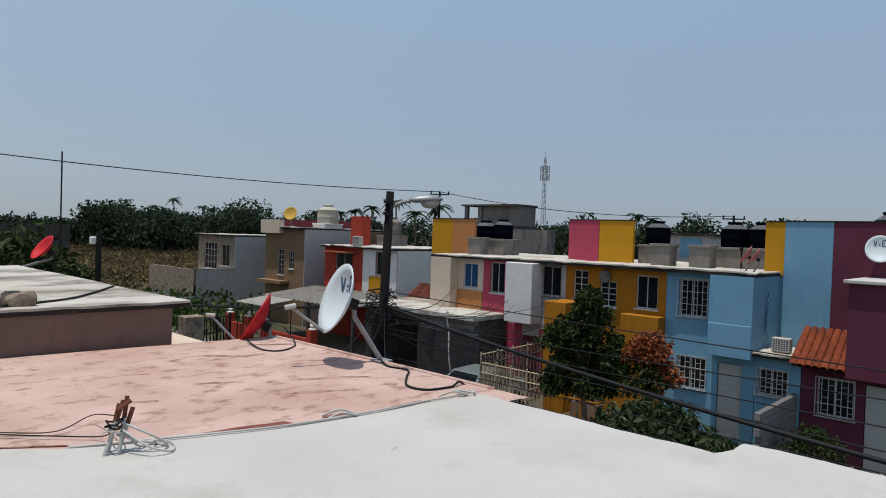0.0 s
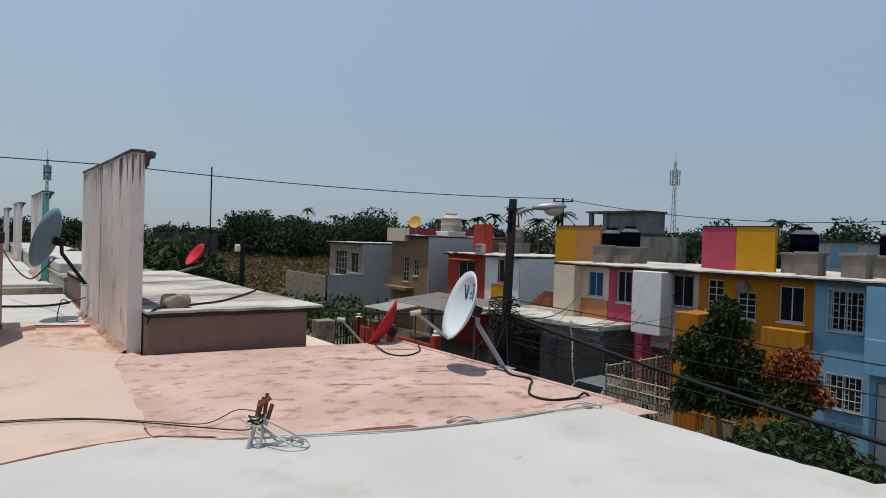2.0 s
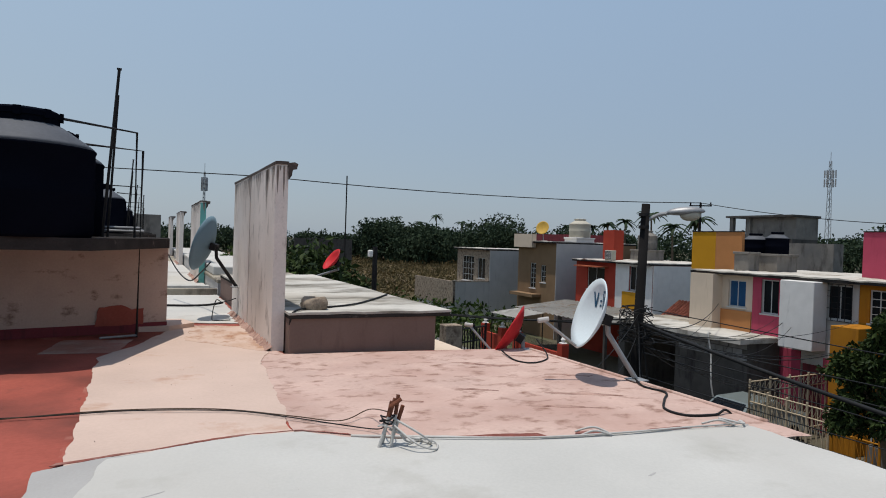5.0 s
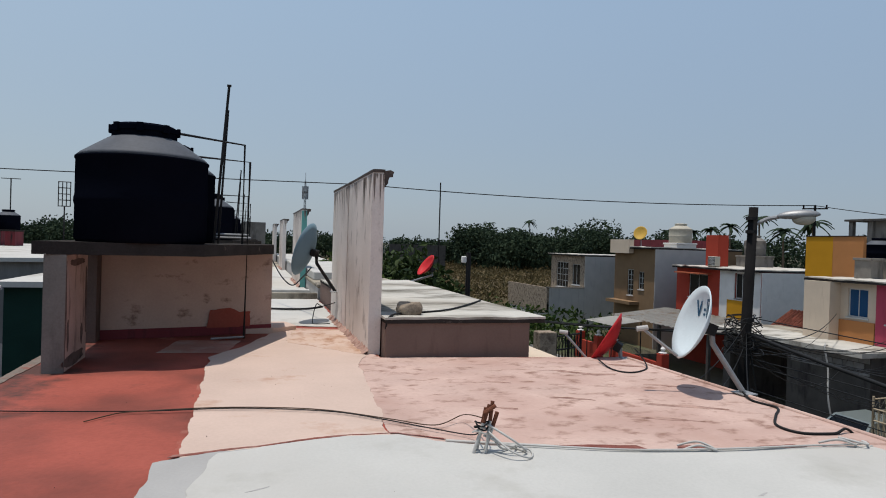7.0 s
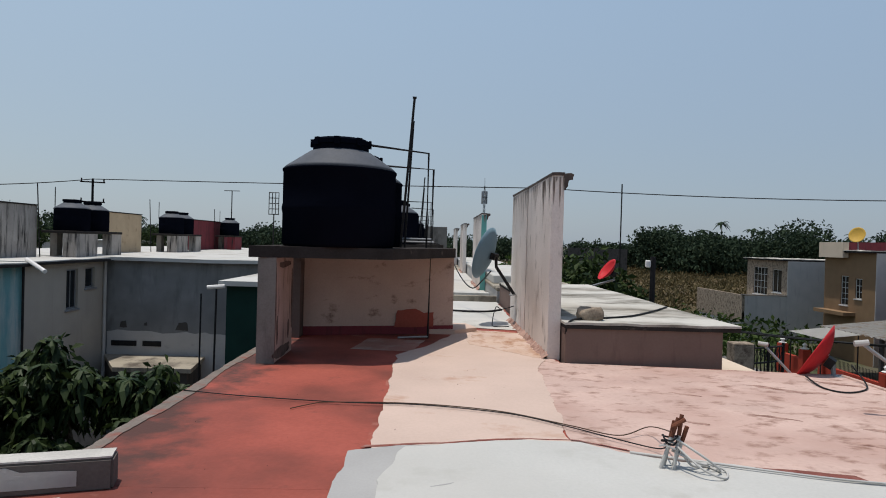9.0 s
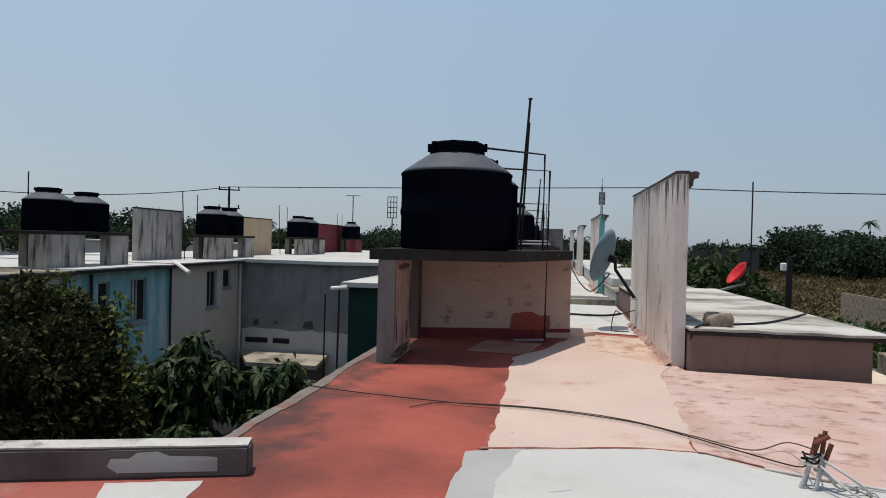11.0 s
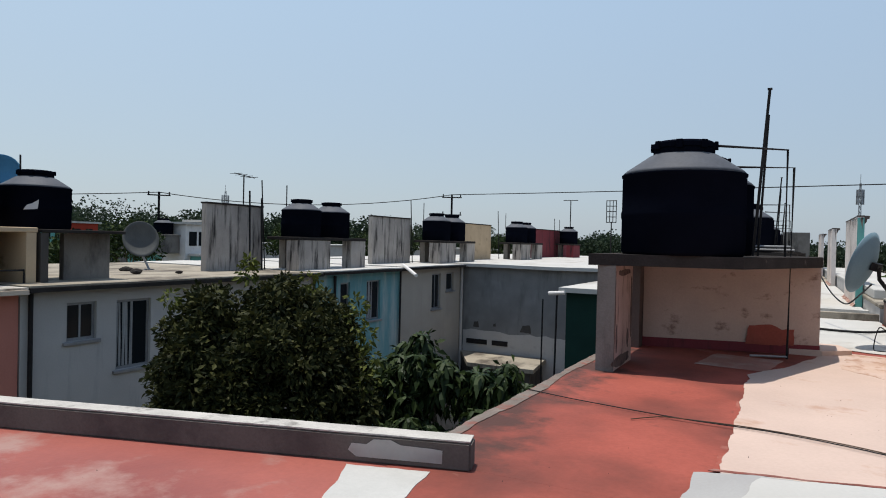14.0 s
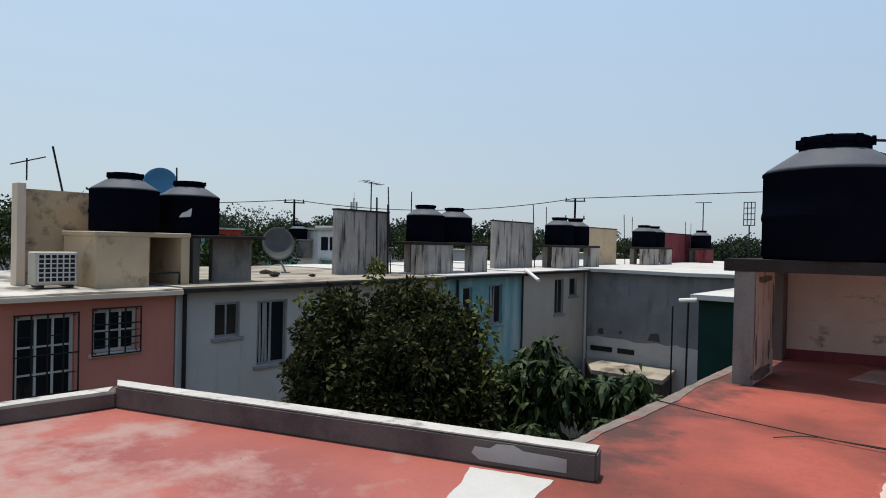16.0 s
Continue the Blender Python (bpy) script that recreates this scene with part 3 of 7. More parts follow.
def holed(bm, axis, at, thick, a0, a1, z0, z1, holes):
    """An upright wall with openings. axis 'x': its face lies at x = at and a runs along y; 'y' the other way. thick goes behind."""
    us = sorted({a0, a1, *[v for h in holes for v in h[:2]]})
    zs = sorted({z0, z1, *[v for h in holes for v in h[2:]]})
    solid = {}
    for i in range(len(us) - 1):
        for j in range(len(zs) - 1):
            u, z = (us[i] + us[i + 1]) / 2, (zs[j] + zs[j + 1]) / 2
            solid[i, j] = a0 < u < a1 and z0 < z < z1 and not any(h[0] < u < h[1] and h[2] < z < h[3] for h in holes)

    def quad(ps):
        vs = [bm.verts.new((d, u, z) if axis == "x" else (u, d, z)) for d, u, z in ps]
        bm.faces.new(vs)

    b = at + thick
    for (i, j), s in solid.items():
        if not s:
            continue
        u0, u1, v0, v1 = us[i], us[i + 1], zs[j], zs[j + 1]
        for d in (at, b):
            quad([(d, u0, v0), (d, u1, v0), (d, u1, v1), (d, u0, v1)])
        for di, dj, e in ((-1, 0, ((u0, v0), (u0, v1))), (1, 0, ((u1, v0), (u1, v1))), (0, -1, ((u0, v0), (u1, v0))), (0, 1, ((u0, v1), (u1, v1)))):
            if not solid.get((i + di, j + dj)):
                (ua, va), (ub, vb) = e
                quad([(at, ua, va), (at, ub, vb), (b, ub, vb), (b, ua, va)])
    bmesh.ops.remove_doubles(bm, verts=list(bm.verts), dist=1e-5)
    bmesh.ops.recalc_face_normals(bm, faces=list(bm.faces))
    return bm


def window(house, at, s, y0, y1, z0, z1, rim="paintsteel", pane="glass", bars=0, cols=2, rows=1, curtain=False, sill=True, bar_mat=None):
    """A window in an opening of a wall whose face lies at x = at; s is the side from which it is seen (-1: from lower x)."""
    w = 0.045
    f0 = at - s * 0.06
    cells = []
    for i in range(cols):
        for j in range(rows):
            ya, yb = y0 + w + (y1 - y0 - 2 * w) * i / cols, y0 + w + (y1 - y0 - 2 * w) * (i + 1) / cols
            za, zb = z0 + w + (z1 - z0 - 2 * w) * j / rows, z0 + w + (z1 - z0 - 2 * w) * (j + 1) / rows
            cells.append((ya + (0.016 if i else 0), yb - (0.016 if i < cols - 1 else 0), za + (0.013 if j else 0), zb - (0.013 if j < rows - 1 else 0)))
    bm = holed(bmesh.new(), "x", f0, -s * 0.04, y0, y1, z0, z1, cells)
    win = part("window", bm, rim, house)
    for i in range(cols):
        a, b = y0 + (y1 - y0) * i / cols, y0 + (y1 - y0) * (i + 1) / cols
        part("pane", boxes((at - s * 0.075, at - s * 0.085, a + 0.01, b - 0.01, z0 + 0.01, z1 - 0.01)), pane, win)
    if curtain:
        bm = bmesh.new()
        n = 14
        prev = None
        c1 = y0 + (y1 - y0) * 0.48
        for i in range(n + 1):
            y = y0 + 0.03 + (c1 - y0 - 0.03) * i / n
            x = at - s * (0.07 + 0.0) + s * 0.012 * math.sin(i * 1.9)
            cur = [bm.verts.new((x, y, z0 + 0.05)), bm.verts.new((x, y + 0.03 * math.sin(i), z1 - 0.05))]
            if prev:
                bm.faces.new((prev[0], cur[0], cur[1], prev[1]))
            prev = cur
        part("curtain", bm, "curtain", win, "grey drawn curtain")
    if sill:
        part("sill", boxes((at - s * 0.05, at + s * 0.05, y0 - 0.06, y1 + 0.06, z0 - 0.06, z0 - 0.003), bevel=0.008), rim, win)
    if bars:
        bm = bmesh.new()
        o = at + s * 0.07
        for i in range(bars + 1):
            c = y0 - 0.03 + (y1 - y0 + 0.06) * i / bars
            box(bm, o - 0.008, o + 0.008, c - 0.009, c + 0.009, z0 - 0.04, z1 + 0.04)
        for j, c in enumerate((z0 - 0.03, z0 + (z1 - z0) * 0.33, z0 + (z1 - z0) * 0.67, z1 + 0.03)):
            box(bm, o - 0.011, o + 0.011, y0 - 0.04, y1 + 0.04, c - 0.009, c + 0.009)
        rnd = random.Random(int(y0 * 100))
        for i in range(bars):
            a = y0 + (y1 - y0) * i / bars
            b = y0 + (y1 - y0) * (i + 1) / bars
            for c in (z0 + (z1 - z0) * k / 6 for k in (1, 3, 5)):
                if (i + int(c * 10)) % 2:
                    box(bm, o - 0.005, o + 0.005, a, b, c - 0.007, c + 0.007)
        for y in (y0 + 0.02, y1 - 0.02):
            for z in (z0, z1):
                tube(bm, [(at - s * 0.004, y, z), (o, y, z)], 0.008, 6)
        part("grille", bm, bar_mat or rim, win, "welded iron window grille")
    return win


def tank(loc, r=0.55, h=1.0, group="black water tanks", label="black plastic rooftop water tank with a grey shoulder", mat_body="black", mat_top="tank_shoulder", seg=40):
    """An upright plastic cistern: ribbed body, sloping shoulder and screw lid."""
    t = thing("water_tank", loc, label, "water tank", group)
    x, y, z = loc
    k = h
    hb = 0.70 * k
    prof = [(r * 0.95, 0), (r * 0.985, 0.03 * k), (r * 0.985, 0.30 * k), (r, 0.33 * k), (r, 0.36 * k), (r * 0.985, 0.39 * k), (r * 0.985, hb - 0.03), (r, hb - 0.015), (r, hb)]
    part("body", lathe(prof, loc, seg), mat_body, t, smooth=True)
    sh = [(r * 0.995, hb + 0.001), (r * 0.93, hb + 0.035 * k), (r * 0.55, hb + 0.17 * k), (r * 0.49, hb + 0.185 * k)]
    part("shoulder", lathe(sh, loc, seg), mat_top, t, "grey sloping shoulder", smooth=True)
    lid = lathe([(r * 0.49, hb + 0.16 * k), (r * 0.49, hb + 0.23 * k), (r * 0.51, hb + 0.235 * k), (r * 0.51, hb + 0.275 * k), (r * 0.44, hb + 0.295 * k), (r * 0.1, hb + 0.30 * k)], loc, seg)
    for i in range(8):
        a = i * math.pi / 4
        m = Matrix.Translation((x + r * 0.51 * math.cos(a), y + r * 0.51 * math.sin(a), z + hb + 0.255 * k)) @ Matrix.Rotation(a, 4, "Z")
        bmesh.ops.create_cube(lid, size=1, matrix=m @ Matrix.Diagonal((0.03, 0.06, 0.07 * k, 1)))
    part("lid", lid, mat_body, t, smooth=False)
    return t


def dish(loc, centre, normal, r, material, foot, label, mark=None, arm=True, group="satellite dishes", depth=0.12, lnb=0.9):
    """A satellite dish at centre facing along normal, carried by a bent pipe from foot; loc is where it stands."""
    t = thing("satellite_dish", loc, label, "satellite dish", group)
    nrm = Vector(normal).normalized()
    side = nrm.cross(Vector((0, 0, 1))).normalized()
    up = side.cross(nrm).normalized()
    c = Vector(centre)
    bm = bmesh.new()
    seg, rings = 36, 6
    front = []
    for i in range(rings + 1):
        q = i / rings
        ring = [bm.verts.new(c + (side * math.cos(a) * 0.92 + up * math.sin(a)) * r * max(q, 0.02) + nrm * depth * (q * q - 1)) for a in (2 * math.pi * k / seg for k in range(seg))]
        front.append(ring)
    for a, b in zip(front, front[1:]):
        for k in range(seg):
            bm.faces.new((a[k], a[(k + 1) % seg], b[(k + 1) % seg], b[k]))
    bm.faces.new(front[0][::-1])
    bmesh.ops.recalc_face_normals(bm, faces=list(bm.faces))
    geo = bmesh.ops.solidify(bm, geom=list(bm.faces), thickness=0.012)
    part("reflector", bm, material, t, smooth=True)
    back = c - nrm * (depth + 0.02)
    bm = bmesh.new()
    m = Matrix.Translation(back - nrm * 0.03) @ nrm.to_track_quat("Z", "Y").to_matrix().to_4x4()
    bmesh.ops.create_cube(bm, size=1, matrix=m @ Matrix.Diagonal((0.16, 0.10, 0.08, 1)))
    part("bracket", bm, "iron", t)
    f = Vector(foot)
    knee = back - nrm * 0.07 - Vector((0, 0, r * 0.35))
    part("mast", tube(bmesh.new(), [back - nrm * 0.06, knee, f], 0.025, 10), "galv" if material != "dish_blue" else "iron", t)
    part("foot_plate", boxes((f.x - 0.08, f.x + 0.08, f.y - 0.08, f.y + 0.08, f.z - 0.002, f.z + 0.012), bevel=0.004), "galv", t)
    if arm:
        tip = c + nrm * lnb * r * 1.25 - up * r * 0.62
        bm = tube(bmesh.new(), [c - up * r * 0.98 - nrm * 0.02, tip], 0.014, 8)
        part("feed_arm", bm, "galv", t)
        d = (c - tip).normalized()
        part("feed_horn", tube(bmesh.new(), [tip - d * 0.05, tip, tip + d * 0.03, tip + d * 0.05], 0.024, 10), "greywhite", t)
    if mark:
        bm = bmesh.new()

        def at(u, v):
            q2 = u * u + v * v
            return c + (side * -u * 0.92 + up * v) * r + nrm * (depth * (q2 - 1) + 0.016)
        for pts in mark:
            for a, b in zip(pts, pts[1:]):
                d = Vector((b[0] - a[0], b[1] - a[1]))
                nn = Vector((-d.y, d.x)).normalized() * 0.03
                e = [bm.verts.new(at(p[0] + o * nn.x, p[1] + o * nn.y)) for p, o in ((a, -1), (b, -1), (b, 1), (a, 1))]
                bm.faces.new(e)
        part("print", bm, "print_blue", t, "dark blue printed mark")
    return t


MARK = [[(-0.42, 0.62), (-0.33, 0.22), (-0.22, 0.62)], [(-0.12, 0.30), (0.0, 0.30)], [(-0.12, 0.42), (0.0, 0.42)], [(0.12, 0.62), (0.12, 0.24), (0.42, 0.24), (0.42, 0.66), (0.12, 0.66)], [(0.22, 0.55), (0.22, 0.3)]]


def leaves(spots, per, size, seed, long=1.6, droop=0.3, jitter=1.0, shell=False):
    """Mesh data of many small pointed leaves scattered in clumps (x, y, z, radius)."""
    rnd = np.random.default_rng(seed)
    sp = np.array(spots)
    n = len(sp) * per
    c = np.repeat(sp[:, :3], per, 0)
    r = np.repeat(sp[:, 3], per)
    d = rnd.normal(size=(n, 3))
    d /= np.linalg.norm(d, axis=1)[:, None]
    p = c + d * (r * rnd.uniform(0.45, 1.0, n) ** 0.6)[:, None]
    ax = d * 0.6 + rnd.normal(size=(n, 3)) * 0.6 * jitter
    if shell:  # leaves lie like shingles on each clump
        p = c + d * (r * rnd.uniform(0.72, 1.08, n))[:, None]
        ax = np.cross(d, rnd.normal(size=(n, 3))) + d * 0.25
    ax[:, 2] -= droop
    ax /= np.linalg.norm(ax, axis=1)[:, None]
    sd = np.cross(ax, d + rnd.normal(size=(n, 3)) * 0.35 if shell else rnd.normal(size=(n, 3)))
    sd /= np.linalg.norm(sd, axis=1)[:, None]
    nr = np.cross(ax, sd)
    s = size * rnd.uniform(0.6, 1.25, n)[:, None]
    tip = p + ax * s * long - np.array([0, 0, 1]) * s * droop * 0.5
    mid = p + ax * s * long * 0.5
    v = np.stack([p, mid + sd * s * 0.38 + nr * s * 0.1, tip, mid - sd * s * 0.38 + nr * s * 0.1], 1).reshape(-1, 3)
    i = np.arange(n)[:, None] * 4
    f = np.concatenate([i + np.array([0, 1, 2]), i + np.array([0, 2, 3])], 1).reshape(-1, 3)
    return v, f


def rosettes(spots, per, length, width, seed, rise=0.35, droop=1.1):
    """Mesh data of tufts of long folded leaves that arch outwards and hang down; spots are (x, y, z, size)."""
    rnd = np.random.default_rng(seed)
    sp = np.repeat(np.array(spots), per, 0)
    n = len(sp)
    a = rnd.uniform(0, 2 * math.pi, n)
    out = np.stack([np.cos(a), np.sin(a), np.zeros(n)], 1)
    side = np.stack([-np.sin(a), np.cos(a), np.zeros(n)], 1)
    up = np.array([0.0, 0.0, 1.0])
    L = (length * sp[:, 3] * rnd.uniform(0.6, 1.2, n))[:, None]
    r = (rise + rnd.normal(0, 0.25, n))[:, None]
    d = (droop * rnd.uniform(0.6, 1.3, n))[:, None]
    rows = []
    for q, w in ((0.0, 0.08), (0.3, 0.85), (0.65, 1.0), (1.0, 0.05)):
        mid = sp[:, :3] + out * L * q * (1 - 0.3 * q) + up * L * (r * q - d * q * q)
        wd = side * L / length * width * w * 0.5
        rows.append(np.stack([mid - wd - up * 0.2 * np.abs(wd).sum(1)[:, None], mid, mid + wd - up * 0.2 * np.abs(wd).sum(1)[:, None]], 1))
    v = np.concatenate(rows, 1).reshape(-1, 3)
    i = np.arange(n)[:, None] * 12
    f = np.concatenate([i + np.array([k, k + 1, k + 4, k + 3]) for k in (0, 1, 3, 4, 6, 7)], 1).reshape(-1, 4)
    return v, f


def mesh_part(name, v, f, material, parent=None, label=""):
    me = bpy.data.meshes.new(name)
    b = np.array(base_of(parent)) if parent is not None else np.zeros(3)
    me.from_pydata((v - b).tolist(), [], f.tolist())
    me.materials.append(M[material])
    ob = new(name, me)
    ob.parent = parent
    if label:
        ob["label"] = label
    return ob


def crown_spots(c, rx, ry, rz, n, r, seed, fill=0.55):
    rnd = random.Random(seed)
    out = []
    while len(out) < n:
        v = Vector((rnd.gauss(0, 1), rnd.gauss(0, 1), rnd.gauss(0, 1))).normalized()
        if v.z < -0.75:
            continue
        k = rnd.uniform(fill, 1.0) * (0.88 + 0.22 * noise.noise(v * 1.9 + Vector((seed, 0, 0))))
        out.append((c[0] + v.x * rx * k, c[1] + v.y * ry * k, c[2] + v.z * rz * k, r * rnd.uniform(0.7, 1.3)))
    return out


def tree(foot, spots, per, size, material, label, seed, trunk=0.12, height=None, limbs=7, group="", category="tree", **kw):
    t = thing("tree", foot, label, category, group)
    f = Vector(foot)
    cz = sum(s[2] for s in spots) / len(spots)
    c = Vector((sum(s[0] for s in spots) / len(spots), sum(s[1] for s in spots) / len(spots), cz))
    fork = f.lerp(c, 0.62)
    bm = bmesh.new()
    tube(bm, smooth_path([f, f.lerp(fork, 0.5) + Vector((0.08, -0.05, 0)), fork], 4), trunk, 10, trunk * 0.7)
    rnd = random.Random(seed)
    for s in rnd.sample(spots, min(limbs, len(spots))):
        e = Vector(s[:3])
        tube(bm, smooth_path([fork, fork.lerp(e, 0.5) + Vector((0, 0, 0.1)), e], 3), trunk * 0.45, 6, trunk * 0.1)
    part("trunk", bm, "bark", t)
    v, fc = leaves(spots, per, size, seed, **kw)
    mesh_part("crown", v, fc, material, t)
    return t


GROUND = -4.9

# ---- ground and street ----
tagged(part("ground", boxes((-2500, 2500, -2500, 2500, GROUND - 0.5, GROUND)), "ground"), "bare dusty earth with weeds", "ground", kind="structure")
tagged(part("street", boxes((8.0, 17.0, -60, 48, GROUND - 0.1, GROUND + 0.03)), "street"), "worn grey concrete street between house rows", "road", kind="structure")
tagged(part("pavement", boxes((6.3, 8.0, -60, 48, GROUND - 0.1, GROUND + 0.16), bevel=0.02), "concrete"), "raised concrete pavement along the street", "pavement", kind="structure")
tagged(part("field", boxes((-40, 150, 49, 230, GROUND - 0.1, GROUND + 0.04)), "drygrass"), "dry brown grass field behind the houses", "field", kind="structure")

# ---- the roof on which the camera stands ----
SLAB = [(-2.03, -8), (4.32, -8), (4.32, 1.36), (3.95, 1.44), (3.95, 3.3), (4.22, 3.32), (4.22, 6.72), (1.38, 7.02), (1.38, 14), (-2.03, 14)]
roof = tagged(part("roof_floor", prism(SLAB, -0.16, -0.016), "roof_red"), "flat concrete house roof painted red", "roof", kind="structure")
tagged(part("roof_wing", prism([(-5.12, -3.2), (-2.0, -3.2), (-2.0, 3.2), (-5.12, 2.28)], -0.16, -0.02), "roof_red_paling"), "red painted roof of the rear wing with paler areas", "roof", kind="structure")
tagged(part("house_walls", boxes((-1.85, 3.8, -7.8, 14, GROUND, -0.16)), "cream"), "cream rendered walls under the flat roof", "wall", kind="structure")
tagged(part("wing_walls", boxes((-4.95, -1.86, -3.0, 2.15, GROUND, -0.16)), "cream"), "cream rendered walls of the rear wing", "wall", kind="structure")
tagged(part("pink_coat", ragged([(0.9, 3.2), (4.2, 3.0), (4.2, 6.68), (1.36, 6.98), (1.3, 7.3), (0.9, 7.3)], 0.025, seed=2, z=-0.010), "roof_pink"), "weathered pink roof coating with dark stains", "roof coating", kind="structure")
tagged(part("peach_coat", ragged([(-0.38, 3.3), (0.85, 3.3), (0.90, 4.3), (0.94, 4.8), (1.0, 5.6), (1.07, 6.65), (1.22, 7.1), (1.27, 9.2), (0.55, 9.4), (0.30, 9.0), (-0.05, 7.9), (-0.40, 7.2), (-0.38, 5.6)], 0.035, seed=5, z=-0.005), "roof_peach"), "pale peach fresh roof coating with brushed edges", "roof coating", kind="structure")
tagged(part("primer_coat", ragged([(-0.50, -6), (-0.50, 3.85), (-0.22, 3.99), (0.3, 4.04), (0.7, 3.8), (0.7, -6)], 0.035, seed=9, z=-0.001), "roof_primer"), "greyish white first roof coating", "roof coating", kind="structure")
tagged(part("white_coat", ragged([(-0.33, -7.9), (-0.30, 3.4), (-0.16, 3.95), (0.25, 4.08), (0.6, 4.16), (0.95, 4.13), (1.2, 3.92), (1.45, 3.80), (1.75, 3.76), (2.1, 3.60), (2.35, 3.50), (2.75, 3.46), (3.2, 3.38), (3.95, 3.30), (3.93, 1.45), (4.30, 1.37), (4.30, -7.9)], 0.03, seed=12, z=0.004), "roof_white"), "thick bright white waterproof roof coating", "roof coating", kind="structure")
tagged(part("white_stripe", ragged([(-2.22, 2.99), (-1.78, 3.12), (-1.62, 2.4), (-1.45, 1.2), (-1.9, 1.2), (-2.02, 2.45)], 0.03, seed=15, z=-0.012), "roof_white"), "white painted stripe on the red roof", "roof coating", kind="structure")
tagged(part("far_white_coat", ragged([(-2.0, 9.9), (0.2, 9.75), (1.30, 9.5), (1.36, 14), (-2.0, 14)], 0.04, seed=21, z=-0.006), "roof_bright"), "white coating of the next roof", "roof coating", kind="structure")

tagged(part("rusty_stain", ragged([(0.45, 8.1), (0.95, 7.5), (1.20, 7.15), (1.24, 9.15), (0.6, 9.3)], 0.07, 0.05, seed=66, z=-0.0035, thick=0.003), "peach_rust"), "rusty brown stain in the peach coating", "roof coating", kind="structure")

# older red paint showing along the seam, and bare edges
for pts, sd in (([(1.85, 3.74), (2.25, 3.60), (2.42, 3.55), (2.38, 3.64), (2.1, 3.72)], 51), ([(2.62, 3.52), (2.86, 3.48), (2.80, 3.56), (2.66, 3.58)], 52), ([(-0.45, 3.95), (0.3, 4.12), (0.62, 4.20), (0.95, 4.18), (1.22, 3.98), (1.2, 4.015), (0.95, 4.195), (0.55, 4.215), (0.1, 4.095), (-0.42, 3.995)], 53), ([(3.1, 3.44), (3.5, 3.40), (3.45, 3.47), (3.2, 3.48)], 54)):
    tagged(part("old_red_paint", ragged(pts, 0.02, 0.05, seed=sd, z=-0.0025, thick=0.003), "roof_soot"), "older red paint showing at the seam", "roof coating", kind="structure")
tagged(part("bare_edge", ragged([(-2.03, 3.25), (-1.93, 3.3), (-1.95, 4.2), (-1.90, 5.2), (-1.96, 6.2), (-1.90, 7.3), (-2.03, 7.6)], 0.025, 0.04, seed=61, z=-0.0095, thick=0.003), "edge_bare"), "bare weathered concrete edge of the roof", "roof coating", kind="structure")
tagged(part("grime_coat", ragged([(-2.02, 3.27), (-0.42, 3.3), (-0.42, 7.1), (-0.10, 7.8), (-2.02, 9.4)], 0.01, 0.08, seed=63, z=-0.0154, thick=0.004), "roof_grime"), "blackened grime along the red roof edge", "roof coating", kind="structure")
for i, (x, y, a_, b_) in enumerate(((3.2, 5.9, 0.32, 0.07), (3.75, 5.2, 0.20, 0.05), (2.6, 4.9, 0.16, 0.04), (3.4, 4.5, 0.30, 0.05), (2.2, 5.6, 0.12, 0.04), (3.9, 6.2, 0.18, 0.08), (3.0, 4.2, 0.22, 0.05), (1.9, 4.7, 0.10, 0.03))):
    ring = [(x + a_ * (1 + 0.7 * noise.noise((q * 1.3, i * 5.0, 0))) * math.cos(q) - b_ * math.sin(q) * 0.5, y + b_ * (1 + 0.7 * noise.noise((q * 1.7, i * 3.0, 2))) * math.sin(q) - 0.5 * a_ * math.cos(q)) for q in (k * 0.4 for k in range(16))]
    tagged(part("worn_patch", ragged(ring, 0.035, 0.05, seed=90 + i, z=-0.0085, thick=0.0015), "roof_worn"), "brownish worn patch in the pink coating", "roof coating", kind="structure")

for i, (x, y, a_, b_) in enumerate(((2.55, 2.75, 0.045, 0.008), (0.05, 3.35, 0.06, 0.006))):
    ring = [(x + a_ * math.cos(q), y + b_ * math.sin(q) + a_ * 0.4 * math.cos(q)) for q in (k * 0.5 for k in range(12))]
    tagged(part("scuff_mark", ragged(ring, 0.02, 0.03, seed=120 + i, z=0.0052, thick=0.001), "roof_primer"), "small scuffed spot in the white coating", "roof coating", kind="structure")

# white upstand along the seam and along the eave
bm = bmesh.new()
tube(bm, smooth_path([(1.2, 3.95, 0.0), (1.75, 3.74, 0.0), (2.35, 3.50, 0.0), (3.2, 3.38, 0.0), (3.94, 3.30, 0.0)], 6), 0.011, 8)
tagged(part("seam_bead", bm, "roof_white", smooth=True), "white sealed joint ridge between two roofs", "trim", kind="structure")
bm = bmesh.new()
tube(bm, smooth_path([(4.2, 3.35, -0.01), (4.21, 4.2, -0.01), (4.2, 5.4, -0.008), (4.2, 6.6, -0.01)], 6), 0.02, 8)
tagged(part("eave_bead", bm, "roof_pink", smooth=True), "rounded pink roof edge", "trim", kind="structure")

